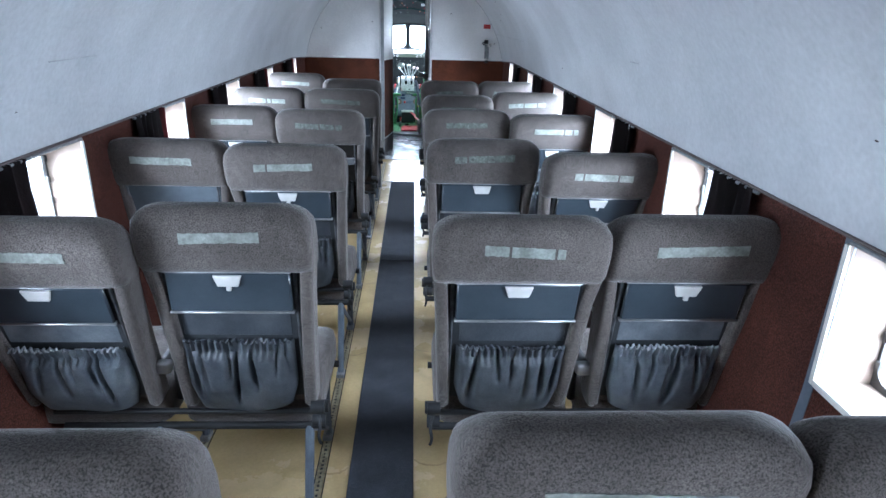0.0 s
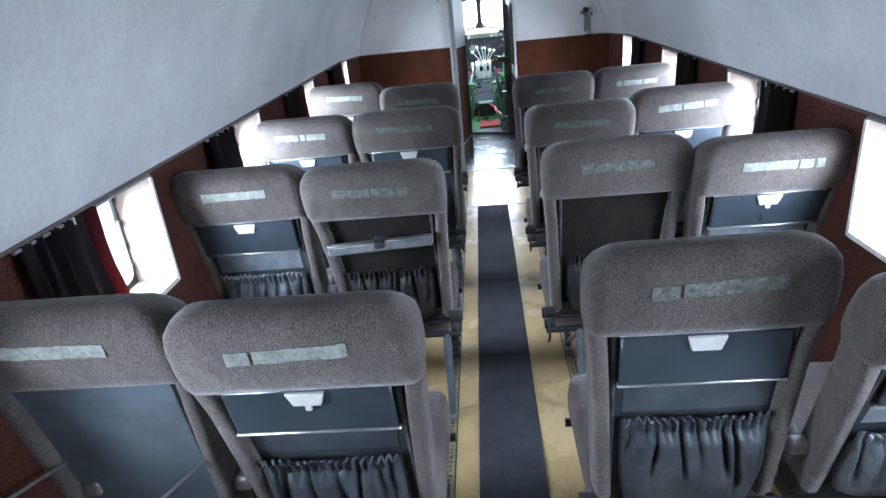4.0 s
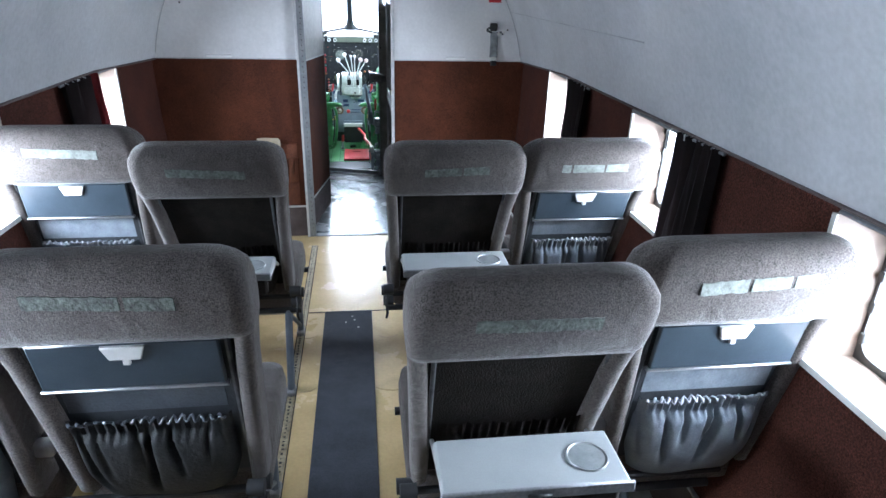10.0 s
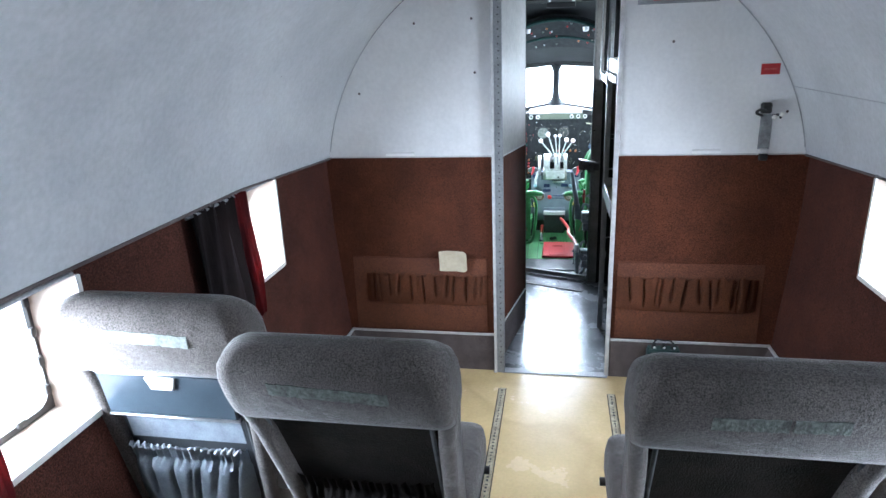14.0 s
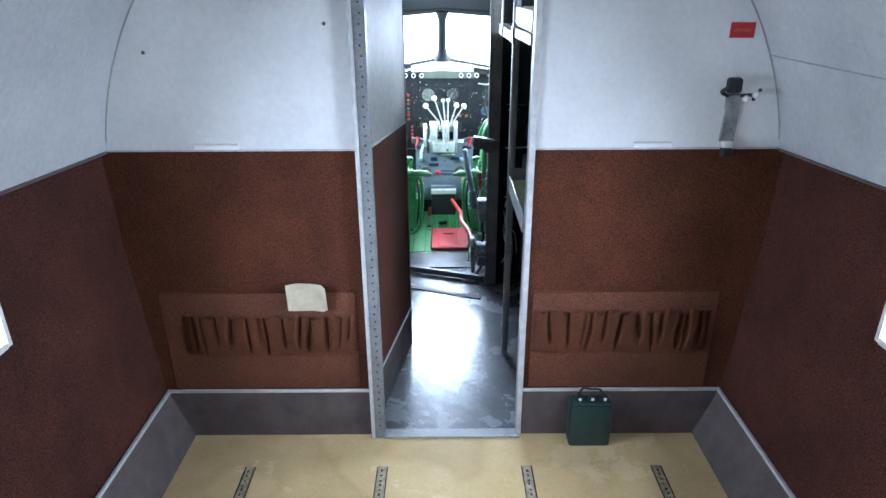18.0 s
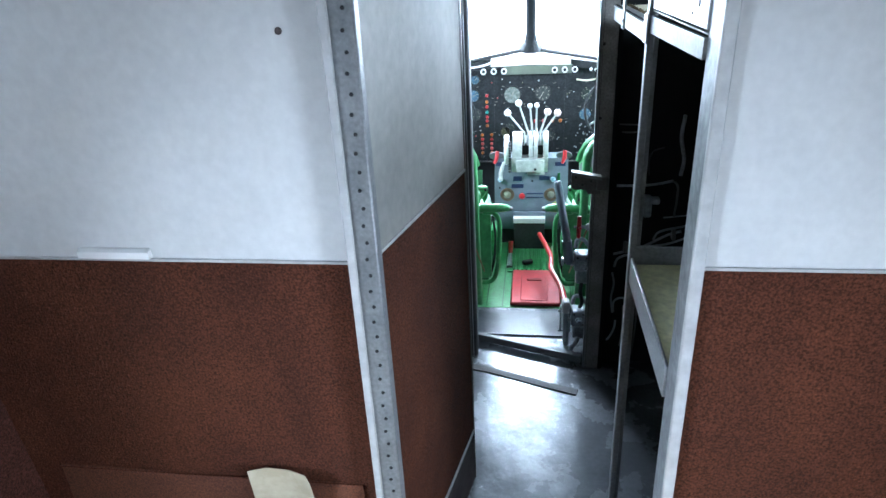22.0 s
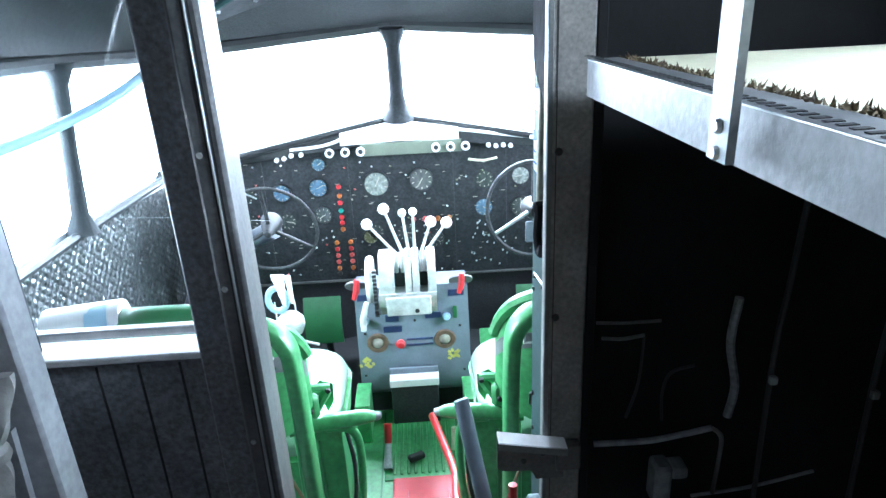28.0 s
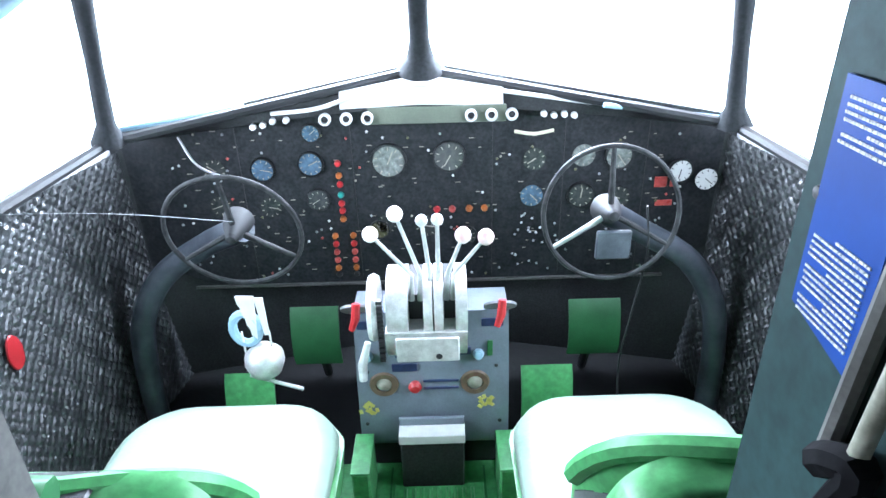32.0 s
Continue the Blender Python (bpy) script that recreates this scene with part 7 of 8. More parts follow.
for x in (-0.185, 0.2):
    g = part("trim_wheel", T([(x, 9.73, 0.545), (x, 9.735, 0.55)], 0.045, 18), M["alu_paint"], ped)
    part("red_lever", T([(x - 0.012, 9.68, 0.515), (x, 9.69, 0.545), (x + 0.004, 9.70, 0.585)], [0.008, 0.012, 0.011], 8), M["red"], ped, "red lever")

quad = part("quadrant", rings(bmesh.new(), [[(-0.095, y0, z), (0.105, y0, z), (0.105, 9.8, z), (-0.095, 9.8, z)] for y0, z in ((9.60, 0.49), (9.565, 0.53), (9.555, 0.585))]), M["silver"], ped, "worn silver throttle quadrant")


def fin(x0, x1):
    """One curved cheek of the quadrant."""
    prof = [(9.57, 0.565)] + [(9.66 + 0.105 * math.cos(a), 0.615 + 0.09 * math.sin(a)) for a in (radians(185 - 19 * k) for k in range(10))] + [(9.78, 0.565)]
    return prism(bmesh.new(), prof, "x", x0, x1)


for x0, x1 in ((-0.09, -0.038), (0.0, 0.022), (0.026, 0.048), (0.078, 0.106)):
    part("quadrant_cheek", fin(x0, x1), M["silver"], quad, "white painted cheek")
part("slot_shadow", B(-0.038, 0.0, 9.62, 9.78, 0.56, 0.655), M["dark"], quad)
part("slot_shadow", B(0.05, 0.078, 9.62, 9.78, 0.56, 0.655), M["dark"], quad)
part("lower_plate", B(-0.07, 0.085, 9.548, 9.556, 0.505, 0.575, 0.003), M["silver"], quad, "scratched lower plate")
part("keyhole", lathe(bmesh.new(), [(0, 0), (0.008, 0), (0.008, 0.002), (0, 0.002)], 12, pose(0.035, 9.5475, 0.522, 90)), M["dark"], quad)
wheel = part("side_wheel", lathe(bmesh.new(), [(0, -0.012), (0.08, -0.012), (0.086, 0), (0.08, 0.012), (0, 0.012)], 28, pose(-0.125, 9.64, 0.61, 0, 90, 0)), M["silver"], ped, "white elevator trim wheel")
part("crank", T([(-0.138, 9.56, 0.56), (-0.155, 9.55, 0.5), (-0.155, 9.54, 0.46)], [0.008, 0.012, 0.01], 8), M["silver"], wheel)
bm = bmesh.new()
for k in range(12):
    box(bm, -0.112, -0.098, 9.56 + 0.0, 9.575, 0.50 + k * 0.015, 0.509 + k * 0.015)
part("chain", bm, M["dark"], ped, "dark chain")
for (bx, kx, ky, kz, c) in ((-0.03, -0.118, 9.62, 0.822, "knob_white"), (-0.008, -0.057, 9.61, 0.876, "knob_white"), (0.014, 0.004, 9.6, 0.862, "silver"), (0.034, 0.04, 9.6, 0.864, "silver"), (0.056, 0.098, 9.58, 0.832, "knob_pink"), (0.072, 0.15, 9.58, 0.826, "knob_pink")):
    lv = part("lever", T([(bx, 9.62, 0.64), (bx + 0.004, 9.62, 0.71), (kx, ky, kz)], [0.008, 0.006, 0.0045], 8), M["silver"], ped, "thin bright lever")
    r = 0.0195 if c != "silver" else 0.0145
    part("lever_knob", lathe(bmesh.new(), [(0, -r), (r * 0.5, -r * 0.87), (r * 0.87, -r * 0.5), (r, 0), (r * 0.87, r * 0.5), (r * 0.5, r * 0.87), (0, r)], 16, pose(kx, ky, kz)), M[c], lv, "round knob")

ash = thing("document_box", "small open dark box with a white band at the pedestal foot", "box", pose(0.005, 9.62, 0.0))
part("body", B(-0.09, 0.09, 0.0, 0.05, 0.0, 0.175, 0.004), M["blackpaint"], ash)
part("white_band", B(-0.093, 0.093, -0.004, 0.052, 0.17, 0.2, 0.002), M["plastic"], ash, "white band")
part("rim", B(-0.092, 0.092, 0.04, 0.052, 0.2, 0.225, 0.002), M["pedestal"], ash)

# ---- control yokes ----
for s in (-1, 1):
    y = thing("control_yoke", "dark control wheel on a grey bent tube column", "control yoke", group="control yokes")
    cx = s * 0.475
    cz, cy = (0.785, 9.73) if s < 0 else (0.808, 9.73)
    m = pose(cx, cy, cz, 104 if s < 0 else 80)
    tor = [m @ Vector((0.17 * math.cos(a), 0.17 * math.sin(a), 0)) for a in (2 * math.pi * k / 40 for k in range(41))]
    part("rim", tube(bmesh.new(), tor, 0.0065, 8), M["rimgrey"], y, "thin dark rim")
    for a in (90, 210, 330):
        e = m @ Vector((0.165 * math.cos(radians(a)), 0.165 * math.sin(radians(a)), 0))
        part("spoke", T([m @ Vector((0, 0, -0.01)), e], [0.009, 0.006], 8), M["alu"] if a == 210 and s > 0 else M["rimgrey"], y)
    part("hub", lathe(bmesh.new(), [(0, 0.02), (0.016, 0.02), (0.032, -0.02), (0.04, -0.06), (0, -0.065)], 18, m), M["dark"], y, "dark hub")
    part("hub_cap", lathe(bmesh.new(), [(0, 0.034), (0.012, 0.03), (0.016, 0.02), (0, 0.02)], 12, m), M["rimgrey"], y)
    pts = curve_pts([(cx, cy + 0.07, cz - 0.02), (s * 0.62, 9.92, 0.67), (s * 0.78, 9.94, 0.56), (s * 0.87, 9.93, 0.42), (s * 0.9, 9.92, 0.25), (s * 0.91, 9.92, 0.0)], 6)
    part("column", T(pts, 0.036, 12), M["tubegrey"], y, "worn grey tube column")
    if s > 0:
        part("map_clip", B(cx - 0.03, cx + 0.06, cy - 0.0, cy + 0.015, cz - 0.13, cz - 0.05, 0.004), M["tubegrey"], y, "grey clip plate")

# ---- rudder pedals ----
for x0, x1, z0, z1, yy in ((0.46, 0.63, 0.16, 0.36, 10.03), (-0.46, -0.30, 0.15, 0.36, 10.03), (0.27, 0.42, 0.1, 0.31, 9.75), (-0.6, -0.455, 0.1, 0.31, 9.75)):
    p = thing("rudder_pedal", "green painted metal rudder pedal", "pedal", pose((x0 + x1) / 2, yy, z0), "rudder pedals")
    w, h = (x1 - x0) / 2, z1 - z0
    prof = [(0.0, 0.0), (-0.012, h * 0.2), (-0.01, h * 0.5), (0.012, h * 0.85), (0.03, h), (0.036, h - 0.005), (0.02, h * 0.8), (-0.002, h * 0.5), (-0.003, h * 0.2), (0.008, 0.0)]
    part("plate", prism(bmesh.new(), prof, "x", -w, w), M["green"] if yy < 10 else M["dkgreen2"], p, smooth=60)
    part("arm", T([(0, 0.02, h * 0.5), (0, 0.12, -z0 + 0.02)], 0.016, 8), M["dark"], p)

# ---- pilot seats ----
def pilot_seat(s):
    p = thing("pilot_seat", "green metal pilot seat with a pale green cushion", "pilot seat", pose(s * 0.45, 0, 0), "pilot seats")
    bm = bmesh.new()
    loops = []
    for z, w, y0, r in ((0.36, 0.23, 0.23, 0.10), (0.40, 0.25, 0.25, 0.12), (0.43, 0.245, 0.245, 0.14), (0.452, 0.21, 0.21, 0.14), (0.463, 0.13, 0.13, 0.10), (0.466, 0.05, 0.05, 0.04)):
        loops.append([(px, 9.25 + py, z) for px, py in rrect(2 * w, 2 * y0, min(r, w - 0.005), 6)])
    part("cushion", rings(bm, loops), M["cushion"], p, "plump pale green cushion", smooth=60)
    part("seat_pan", rings(bmesh.new(), [[(px, 9.24 + py, z) for px, py in rrect(2 * w, 0.5, 0.08, 4)] for z, w in ((0.1, 0.2), (0.25, 0.24), (0.37, 0.255))]), M["green"], p, "green pressed seat pan")
    # curved back shell, wrapped round the sitter, its rim falling towards both ends
    def shell(th):
        rows = []
        for j in range(9):
            row = []
            for i in range(21):
                u = -1 + i / 10
                top = (0.90 if s > 0 else 0.885) - 0.15 * abs(u) ** 3
                low = 0.53 + 0.06 * abs(u) ** 2
                z = low + (top - low) * j / 8
                row.append((0.22 * math.sin(u * 1.35) / math.sin(1.35), 8.82 + (-0.02 if s < 0 else 0.0) + th + 0.15 * (1 - math.cos(u * 1.3)) + 0.05 * (0.9 - z), z))
            rows.append(row)
        return rows
    a, b = shell(0.0), shell(0.016)
    bm = bmesh.new()
    rings(bm, [ra + rb[::-1] for ra, rb in zip(a, b)])
    part("back_shell", bm, M["green"], p, "curved green back shell", smooth=50)
    rim = [Vector(v) + Vector((0, 0.008, 0.004)) for v in a[-1]]
    part("back_rim", T(rim, 0.017, 8), M["green"], p, "rolled green rim")
    part("back_pad", rings(bmesh.new(), [[(x * 0.85, y + 0.018, z) for x, y, z in r] + [(x * 0.82, y + 0.05, z) for x, y, z in r[::-1]] for r in a[2:8]]), M["dkgreen2"], p, "dark green back pad")
    part("belt", rings(bmesh.new(), [[(x, y - 0.004, z + 0.0) for x, y, z in r] + [(x, y - 0.001, z + 0.0) for x, y, z in r[::-1]] for r in (a[5], [(x, y, z + 0.04) for x, y, z in a[5]])]), M["post_grey"], p, "grey webbing belt")
    ha, hb = Vector(a[6][10 - s * 4]), Vector(a[6][10 - s * 6])
    out = Vector((0, -0.012, 0.0))
    part("wire_handle", T([ha, ha + out, ha + out + Vector((0, 0, -0.02)), hb + out + Vector((0, 0, -0.02)), hb + out, hb], 0.0035, 6), M["trim"], p, "white wire handle")
    for k in range(2, 19, 2):
        v = Vector(a[5][k])
        part("perforation", lathe(bmesh.new(), [(0, 0), (0.006, 0), (0.005, 0.002), (0, 0.002)], 8, pose(v.x, v.y + 0.0005, v.z + 0.01, 90, 0, (k - 10) * -7)), M["dkgreen2"], p)
    t = -s * 0.23
    def channel(path, w, d):
        """A bent sheet channel along a path in the x-z plane: w across, d deep."""
        P = [Vector(q) for q in path]
        loops = []
        for k, q in enumerate(P):
            g = (P[min(k + 1, len(P) - 1)] - P[max(k - 1, 0)]).normalized()
            n = Vector((g.z, 0, -g.x)) * (w / 2)
            loops.append([q + n * e + Vector((0, f * d, 0)) for e, f in ((-1, 0.12), (-0.6, 0), (0.6, 0), (1, 0.12), (1, 1), (0.8, 1), (0.8, 0.25), (-0.8, 0.25), (-0.8, 1), (-1, 1))])
        return rings(bmesh.new(), loops)
    i = -s
    hx = 0.2 if s > 0 else 0.215
    part("hoop", channel(curve_pts([(i * (hx + 0.01), 8.80, 0.08), (i * (hx + 0.004), 8.79, 0.4), (i * hx, 8.785, 0.74), (i * (hx - 0.012), 8.785, 0.83), (i * (hx - 0.06), 8.785, 0.872), (i * 0.06, 8.785, 0.876), (i * -0.06, 8.785, 0.876), (i * -0.14, 8.785, 0.86), (i * -0.19, 8.785, 0.80), (i * -0.2, 8.79, 0.4), (i * -0.2, 8.80, 0.08)], 6), 0.032, 0.055), M["green"], p, "bent green channel frame", smooth=50)
    part("armrest", T(curve_pts([(i * 0.15, 8.94, 0.515), (i * 0.25, 8.955, 0.518), (i * 0.335, 8.975, 0.512), (i * 0.365, 8.985, 0.505)], 5), [0.021] * 10 + [0.019, 0.018, 0.017, 0.016, 0.014, 0.012], 10), M["green"], p, "green armrest bar")
    part("side_loop", T(curve_pts([(i * 0.24, 8.955, 0.50), (i * 0.296, 8.965, 0.485), (i * 0.318, 8.97, 0.43), (i * 0.314, 8.97, 0.28), (i * 0.292, 8.97, 0.145), (i * 0.235, 8.97, 0.113), (i * 0.17, 8.97, 0.14)], 6), 0.0115, 10), M["green"], p, "rounded green tube loop")
    side = rrect(0.125, 0.36, 0.03, 4, i * 0.215, 0.32)
    part("side_sheet", rings(bmesh.new(), [[(x, y + 0.05 * abs(x), z) for x, z in [(0.215 * i + (x - 0.215 * i) * k, 0.32 + (z - 0.32) * k) for x, z in side]] for y, k in ((8.962, 0.97), (8.958, 1.0), (8.952, 1.0), (8.948, 0.96))]), M["green"], p, "green side sheet", smooth=40)
    part("side_rib", B(i * 0.215 - 0.004, i * 0.215 + 0.004, 8.952, 8.9605, 0.2, 0.46, 0.002), M["green"], p, "pressed rib")
    part("side_box", rings(bmesh.new(), [[(i * 0.17, y, z0), (i * 0.26, y, z0), (i * 0.25, y, z1), (i * 0.17, y, z1)] for y, z0, z1 in ((8.985, 0.12, 0.48), (9.2, 0.12, 0.40))]), M["dkgreen2"], p, "dark green seat side")
    part("side_hose", T(curve_pts([(i * 0.285, 8.985, 0.47), (i * 0.298, 8.98, 0.36), (i * 0.29, 8.98, 0.24), (i * 0.27, 8.975, 0.15)], 5), 0.006, 8), M["dark"], p, "black hose")
    part("recline_bracket", B(t * 0.92 - 0.02, t * 0.92 + 0.02, 8.93, 8.96, 0.54, 0.61, 0.01), M["green"], p)
    part("pivot_bolt", lathe(bmesh.new(), [(0, 0), (0.009, 0), (0.007, 0.005), (0, 0.006)], 10, pose(t * 0.92, 8.93, 0.57, 90)), M["dark"], p)
    part("strap", T(curve_pts([(t * 0.62, 8.77, 0.62), (t * 0.8, 8.768, 0.5), (t * 1.12, 8.78, 0.27)], 5), 0.004, 6), M["strap"], p, "frayed tan strap")
    part("link_arm", T([(i * 0.195, 8.945, 0.53), (i * 0.225, 8.955, 0.565), (i * 0.25, 8.97, 0.602)], [0.013, 0.012, 0.014], 8), M["green"], p, "green link arm")
    part("link_arm", T([(i * 0.185, 8.95, 0.60), (i * 0.215, 8.965, 0.615), (i * 0.255, 8.98, 0.605)], [0.016, 0.012, 0.013], 8), M["green"], p, "green link arm")
    part("link_plate", prism(bmesh.new(), [(i * 0.205, 0.595), (i * 0.235, 0.625), (i * 0.265, 0.612), (i * 0.262, 0.56), (i * 0.245, 0.53), (i * 0.23, 0.575)], "y", 8.985, 8.991), M["green"], p, "green link plate")
    part("link_bolt", lathe(bmesh.new(), [(0, 0), (0.008, 0), (0.006, 0.006), (0, 0.007)], 10, pose(i * 0.255, 8.963, 0.607, 90)), M["dark"], p)
    part("arm_tip", T([(i * 0.363, 8.984, 0.505), (i * 0.378, 8.99, 0.502)], [0.0135, 0.009], 10), M["post_grey"], p, "bare metal armrest tip")
    part("back_belt_buckle", B(t * 0.6 - 0.02, t * 0.6 + 0.02, 8.82, 8.832, 0.62, 0.655, 0.004), M["alu_paint"], p, "metal buckle")
    for x in (-0.16, 0.16):
        part("leg", B(x - 0.02, x + 0.02, 9.05, 9.4, 0.0, 0.12, 0.004), M["dkgreen2"], p)
    return p


pilot_seat(-1), pilot_seat(1)

# ---- cockpit floor fittings ----
mat = tagged(part("rubber_mat", B(-0.235, 0.19, 8.66, 8.885, 0.0005, 0.007, 0.002), M["doormat"]), "worn dark grey rubber mat inside the cockpit door", "mat")
hatch = thing("floor_hatch", "red floor hatch with a recessed handle", "hatch", pose(0.045, 9.115, 0))
part("lid", B(-0.125, 0.125, -0.18, 0.19, 0.001, 0.022, 0.006), M["red"], hatch)
part("inner_lid", B(-0.075, 0.06, -0.16, 0.12, 0.022, 0.026, 0.002), M["red"], hatch)
part("handle", B(-0.045, 0.03, 0.05, 0.075, 0.026, 0.031, 0.002), M["red_dk"], hatch, "recessed handle")
ribs = thing("ribbed_plate", "ribbed green floor plate", "floor plate", pose(0.02, 9.47, 0))
part("plate", B(-0.13, 0.13, -0.16, 0.16, 0.0005, 0.006, 0.002), M["green"], ribs)
for k in range(9):
    part("rib", B(-0.006, 0.006, -0.14, 0.14, 0.006, 0.013, 0.003), M["green"], ribs, at=pose(-0.096 + 0.024 * k, 0, 0), key="rib")
for k, x in enumerate((-0.20, -0.12, 0.155, 0.225)):
    setting("floor_groove", B(x - 0.003, x + 0.003, 8.93, 9.7, 0.0004, 0.0016), M["dkgreen"], "dark groove between green floor boards", "floor joint")
knob = tagged(part("floor_clip", B(-0.03, 0.03, -0.015, 0.015, 0.013, 0.035, 0.006), M["dark"], at=pose(0.0, 9.4, 0, 0, 0, 25)), "small black clip lying on the ribbed floor plate", "clip")
tagged(part("chalk_stick", T([(0.135, 9.43, 0.02), (0.14, 9.45, 0.10)], 0.011, 8), M["shelf"]), "short cream coloured handle beside the red lever", "handle")


def side_pump(owner, y, z, h):
    """Cast valve block with ears, unions and bolts on the side panel; z is its top, h its height."""
    blk = part("valve_block", B(0.197, 0.2605, y - 0.034, y + 0.036, z - h * 0.55, z, 0.007), M["hydraulic"], owner, "pale blue-grey cast block")
    part("lower_block", B(0.206, 0.2605, y - 0.028, y + 0.03, z - h, z - h * 0.55, 0.006), M["hydraulic"], owner, "pale blue-grey cast block")
    part("ear", T(curve_pts([(0.262, y + 0.02, z + 0.012), (0.235, y + 0.022, z + 0.045), (0.21, y + 0.022, z + 0.045), (0.203, y + 0.02, z + 0.01)], 5), 0.009, 8), M["hydraulic"], owner, "bent pipe union")
    part("union", lathe(bmesh.new(), [(0, 0), (0.017, 0), (0.017, 0.012), (0.012, 0.016), (0.012, 0.03), (0, 0.03)], 6, pose(0.23, y - 0.028, z - h * 0.3, 90)), M["hydraulic"], blk, "hexagon union")
    part("union", lathe(bmesh.new(), [(0, 0), (0.014, 0), (0.014, 0.014), (0.009, 0.018), (0, 0.018)], 6, pose(0.199, y - 0.004, z - h * 0.36, 0, -90, 0)), M["scuffed"], blk, "hexagon nut")
    for dx, dz in ((0.012, 0.012), (0.05, 0.012), (0.05, h * 0.45)):
        part("bolt", lathe(bmesh.new(), [(0, 0), (0.005, 0), (0.004, 0.004), (0, 0.005)], 6, pose(0.197 + dx, y - 0.0345, z - dz, 90)), M["dark"], blk)


lev = thing("gear_lever", "long red lever with a modelled white highlight beside the floor hatch", "lever")
part("shaft", T(curve_pts([(0.174, 8.606, 0.205), (0.166, 8.70, 0.203), (0.157, 8.79, 0.2), (0.121, 8.95, 0.198), (0.12, 9.03, 0.198), (0.121, 9.11, 0.198), (0.095, 9.24, 0.2), (0.063, 9.39, 0.2)], 6), 0.0125, 12), M["red"], lev)
# white strip models the gloss highlight on the red shaft
part("stripe", T(curve_pts([(0.168, 8.64, 0.2125), (0.157, 8.79, 0.2075), (0.124, 8.94, 0.2055), (0.1195, 9.0, 0.2055), (0.121, 9.09, 0.2055)], 6), [0.006] * 18 + [0.005] * 6 + [0.003] * 10, 8), M["plastic"], lev, "white stripe standing for a gloss highlight")
part("clevis", T([(0.175, 8.585, 0.17), (0.174, 8.606, 0.205), (0.173, 8.63, 0.209)], [0.014, 0.019, 0.017], 10), M["plastic"], lev, "white clevis")
for x in (0.153, 0.193):
    part("fork_plate", B(x - 0.003, x + 0.003, 8.585, 8.625, 0.075, 0.195, 0.002), M["hydraulic"], lev, "grey fork plate")
part("fork_pin", T([(0.14, 8.60, 0.175), (0.205, 8.60, 0.175)], 0.006, 8), M["scuffed"], lev)
part("cross_bolt", T([(0.142, 8.60, 0.075), (0.198, 8.60, 0.08)], 0.005, 8), M["scuffed"], lev, "long bare bolt")
part("ram", T([(0.176, 8.602, 0.165), (0.178, 8.60, 0.05), (0.18, 8.60, 0.002)], [0.012, 0.014, 0.012], 10), M["hydraulic"], lev, "short grey ram")
side_pump(lev, 8.60, 0.19, 0.14)
part("elbow", T(curve_pts([(0.228, 8.575, 0.06), (0.222, 8.565, 0.04), (0.206, 8.56, 0.02), (0.20, 8.56, 0.002)], 5), 0.010, 8), M["hydraulic"], lev, "bent pipe elbow")
gt = thing("hydraulic_handle", "grey tube pump lever hinged on the door side panel", "lever")
part("tube", T([(0.126, 8.711, 0.73), (0.127, 8.709, 0.727), (0.168, 8.562, 0.52)], [0.013, 0.0165, 0.0165], 14), M["tubeblue"], gt)
part("collar", T([(0.166, 8.567, 0.525), (0.176, 8.555, 0.44), (0.177, 8.553, 0.425)], [0.0205, 0.0215, 0.012], 12), M["tubeblue"], gt, "wider tube socket")
part("pivot_pin", T([(0.148, 8.555, 0.437), (0.205, 8.555, 0.437)], 0.008, 8), M["dark"], gt)
part("side_lug", B(0.146, 0.156, 8.545, 8.567, 0.42, 0.452, 0.003), M["hydraulic"], gt, "small grey lug")
side_pump(gt, 8.56, 0.478, 0.135)
part("hose", T(curve_pts([(0.23, 8.535, 0.35), (0.226, 8.525, 0.31), (0.235, 8.53, 0.26), (0.23, 8.56, 0.22)], 5), 0.008, 8), M["dark"], gt, "black hose")
tap = thing("valve_tap", "small red cross valve tap on the door side panel", "valve", pose(0.211, 8.55, 0.593))
part("stem", T([(0.051, 0, 0.0), (0.0, 0, 0.0)], 0.007, 8), M["hydraulic"], tap)
part("tap_boss", lathe(bmesh.new(), [(0, 0), (0.015, 0), (0.015, 0.02), (0.009, 0.024), (0, 0.024)], 10, pose(0.051, 0, 0, 0, -90, 0)), M["hydraulic"], tap, "pale round boss")
part("tap_bar", T([(0, 0, 0.046), (0, -0.002, 0.03), (0, -0.004, 0.0), (0, -0.002, -0.03), (0, 0, -0.046)], [0.009, 0.008, 0.010, 0.008, 0.009], 8), M["red"], tap, "red tap bar")
part("tap_bar", T([(0.003, -0.022, 0.0), (0, 0.022, 0.0)], 0.007, 8), M["red"], tap, "red tap bar")
part("tap_tip", T([(-0.008, 0, 0.0), (-0.02, 0, 0.0)], 0.005, 8), M["scuffed"], tap, "bare metal tip")
sm = thing("floor_lever", "short red and grey floor lever", "lever")
part("grip", T([(-0.098, 9.44, 0.06), (-0.096, 9.47, 0.12)], [0.013, 0.014], 10), M["red"], sm, "red grip")
part("shaft", T([(-0.1, 9.36, 0.01), (-0.098, 9.44, 0.06)], [0.016, 0.011], 10), M["alu_paint"], sm)
for s in (-1, 1):
    fp = thing("floor_box", "green sheet metal box beside the pedestal", "box", pose(s * 0.2 + 0.012, 9.62, 0))
    part("body", B(-0.025, 0.025, -0.1, 0.05, 0.0, 0.16, 0.006), M["green"], fp)
    part("lid", B(-0.027, 0.027, -0.102, 0.052, 0.16, 0.166, 0.002), M["green"], fp)

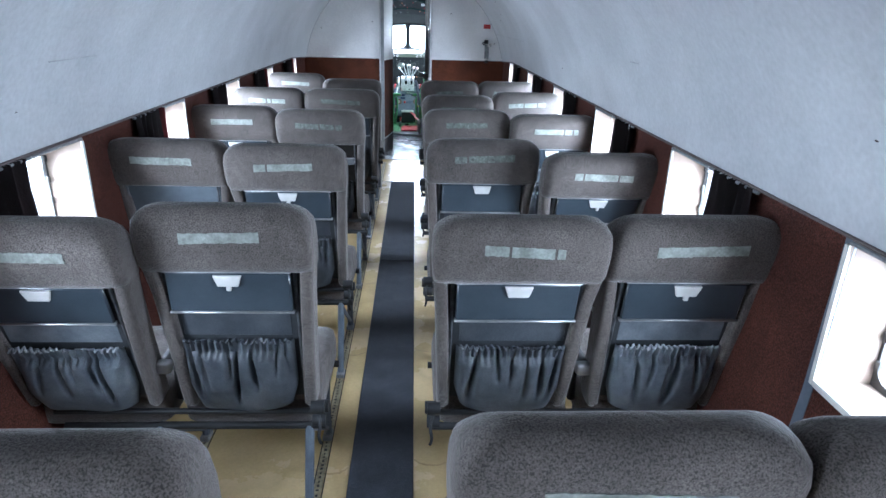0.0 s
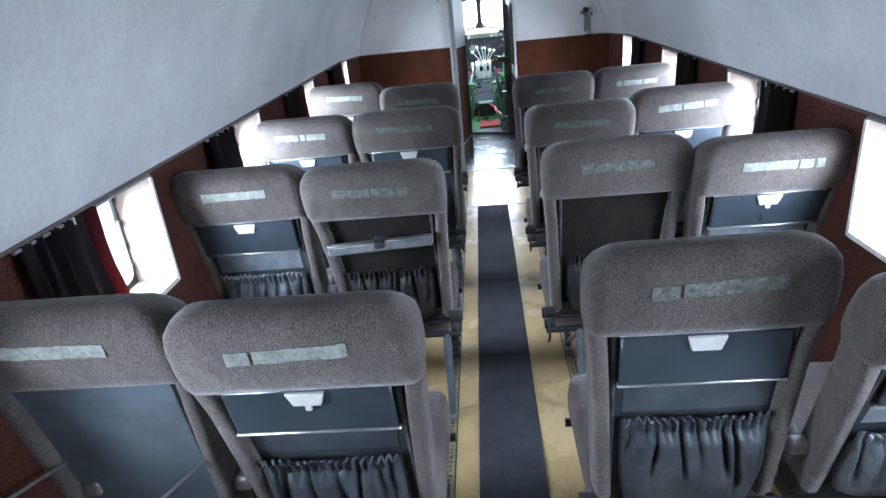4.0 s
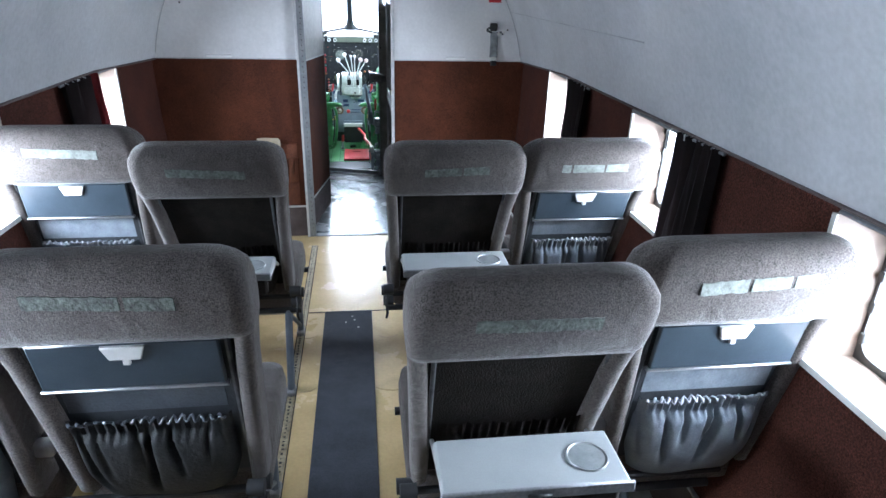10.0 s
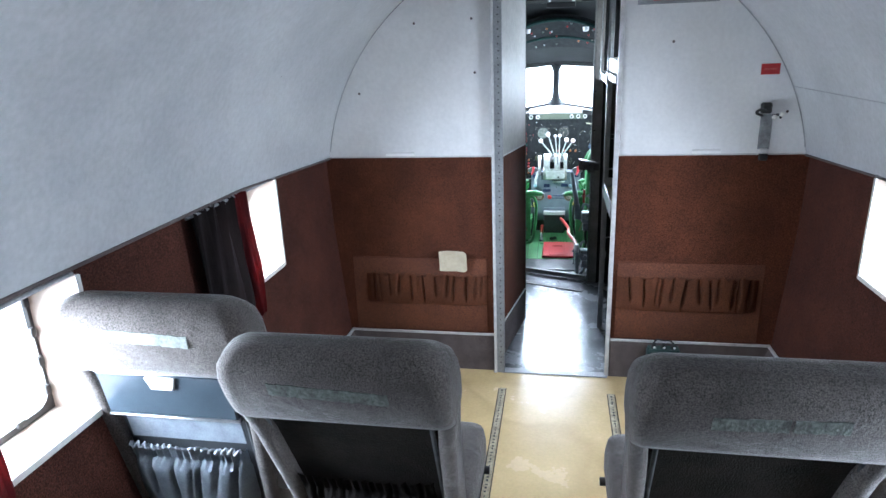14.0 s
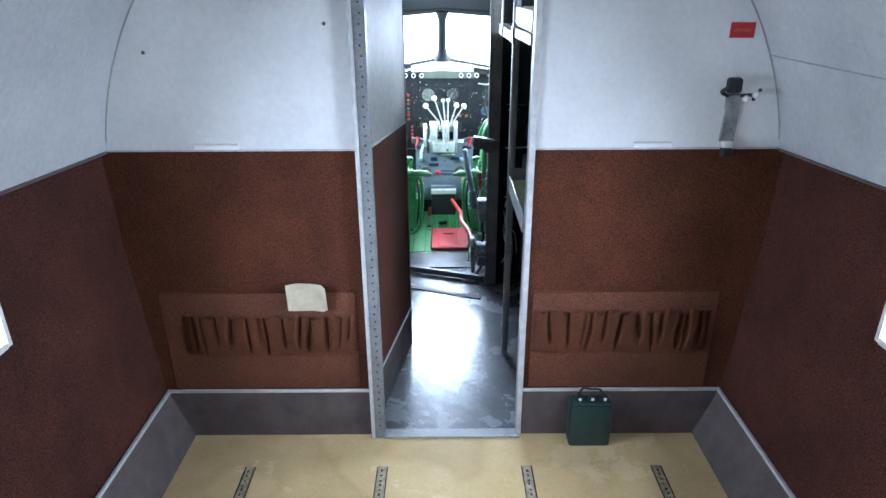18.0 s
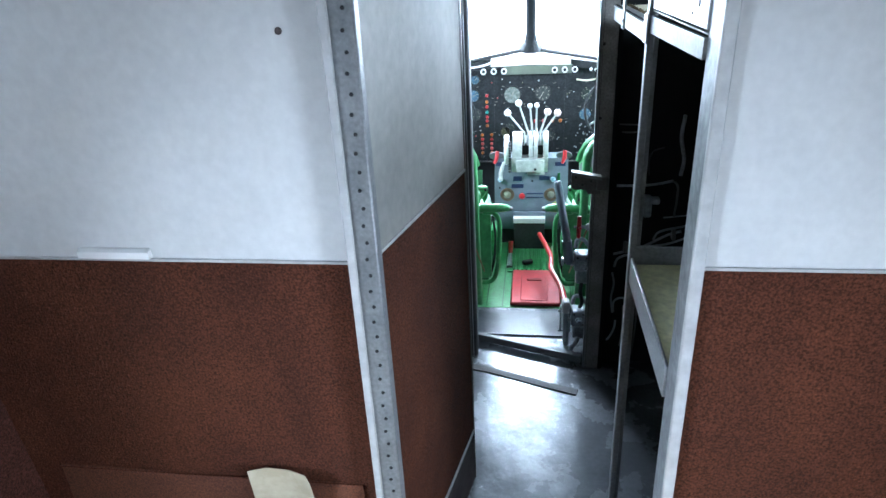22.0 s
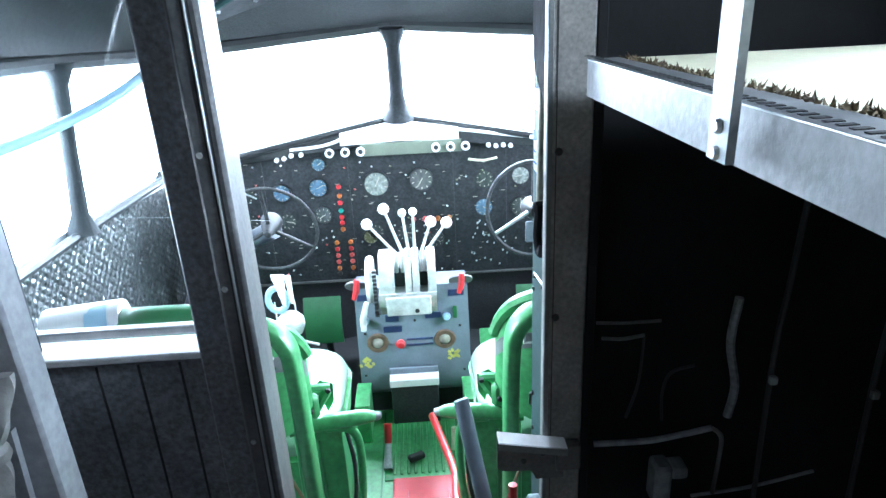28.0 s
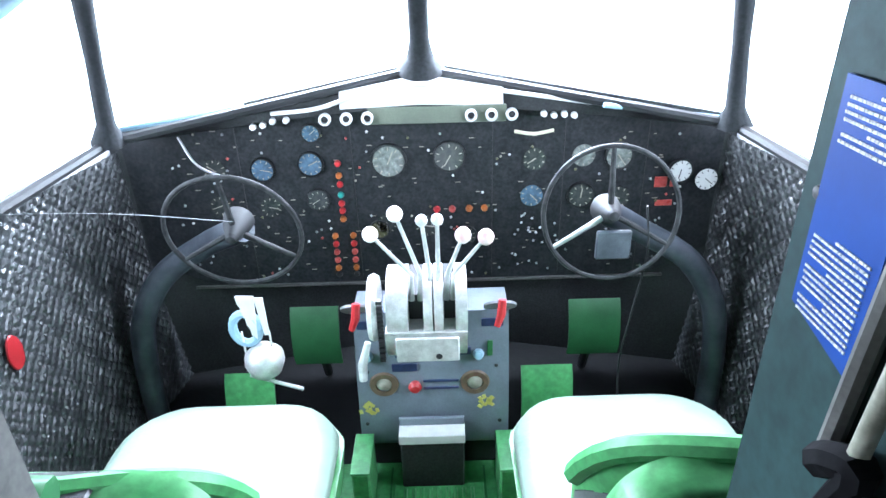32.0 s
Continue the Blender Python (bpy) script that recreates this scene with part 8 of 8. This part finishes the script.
# ---- headset hung on the wheel ----
hs = thing("headset", "white headset strap and silver cup hanging from the control wheel", "headset", pose(-0.44, 9.66, 0.0))
part("strap", rings(bmesh.new(), [[(-0.035 + 0.004 * k, -0.01 - 0.006 * (k % 2), 0.645 - 0.016 * k), (0.012 - 0.001 * k, -0.012, 0.645 - 0.018 * k), (0.012 - 0.001 * k, -0.006, 0.645 - 0.018 * k), (-0.035 + 0.004 * k, -0.002, 0.645 - 0.016 * k)] for k in range(8)]), M["plastic"], hs, "white leather strap")
part("strap_end", rings(bmesh.new(), [[(0.012, -0.012, 0.64), (0.034, -0.01, 0.64), (0.034, -0.006, 0.64), (0.012, -0.006, 0.64)], [(0.024, -0.012, 0.53), (0.036, -0.01, 0.53), (0.036, -0.006, 0.53), (0.024, -0.006, 0.53)]]), M["plastic"], hs)
part("ear_ring", tube(bmesh.new(), [(-0.025 + 0.034 * math.cos(a), 0.0, 0.545 + 0.045 * math.sin(a)) for a in (2 * math.pi * k / 20 for k in range(21))], 0.012, 8), M["paleblue"], hs, "pale ear ring")
part("cup", lathe(bmesh.new(), [(0, 0.05), (0.03, 0.046), (0.05, 0.025), (0.052, 0.0), (0.04, -0.03), (0.02, -0.045), (0, -0.05)], 18, pose(0.012, -0.01, 0.445)), M["silver"], hs, "dull silver cup")
for x in (-0.035, 0.036):
    part("wire", T([(x, -0.008, 0.54), (x, -0.008, 0.45)], 0.003, 6), M["plastic"], hs)
part("rod", T([(-0.03, -0.02, 0.41), (0.11, -0.04, 0.375)], 0.005, 6), M["silver"], hs, "thin metal rod")

# side ledge item behind the bulkhead window
roll = thing("bundle", "white and blue rolled bundle with a green cloth", "bundle", pose(-0.55, 8.72, 0.912))
part("roll", T([(-0.12, 0.0, 0.03), (0.02, 0.02, 0.035)], 0.045, 14), M["plastic"], roll)
part("blue_patch", T([(-0.04, 0.008, 0.03), (0.0, 0.016, 0.033)], 0.0465, 14), M["paleblue"], roll, "pale blue patch")
part("green_cloth", T(curve_pts([(0.0, 0.02, 0.02), (0.07, 0.0, 0.03), (0.14, 0.02, 0.02), (0.19, 0.03, 0.01)], 5), 0.04, 10), M["dkgreen2"], roll, "green cloth")
part("ledge", B(-0.4, 0.2, -0.12, 0.12, -0.035, -0.016, 0.004), M["blackpaint"], roll)
part("ledge_bracket", B(-0.4, -0.38, -0.12, 0.12, -0.9, -0.035, 0.004), M["blackpaint"], roll)

# curved tube across the side window
air = tagged(part("air_duct", T(curve_pts([(-1.0, 8.95, 1.21), (-0.86, 9.2, 1.25), (-0.72, 9.42, 1.33), (-0.6, 9.6, 1.46)], 6), 0.014, 10), M["paleblue"]), "pale flexible air duct crossing the side window", "duct")

wires = thing("loose_wires", "thin loose wires strung across the cockpit", "wires")
part("wire", T(curve_pts([(-0.98, 9.62, 0.9), (-0.75, 9.7, 0.86), (-0.46, 9.7, 0.83)], 6), 0.0009, 5), M["alu_paint"], wires)
part("wire", T(curve_pts([(0.56, 9.72, 0.83), (0.575, 9.72, 0.7), (0.56, 9.74, 0.5), (0.55, 9.76, 0.3), (0.56, 9.7, 0.0)], 6), 0.003, 5), M["dark"], wires)
part("wire", T(curve_pts([(-0.72, 10.1, 0.93), (-0.66, 10.05, 0.86), (-0.60, 10.1, 0.80)], 6), 0.004, 6), M["alu"], wires)

# daylight through the cockpit glass
window_light("daylight", (0, 10.42, 1.4), (0, 9.4, 0.45), 1.5, 0.4, 125)
for s in (-1, 1):
    window_light("daylight", (s * 1.1, 9.2, 1.2), (0, 9.1, 0.6), 0.9, 0.45, 24)
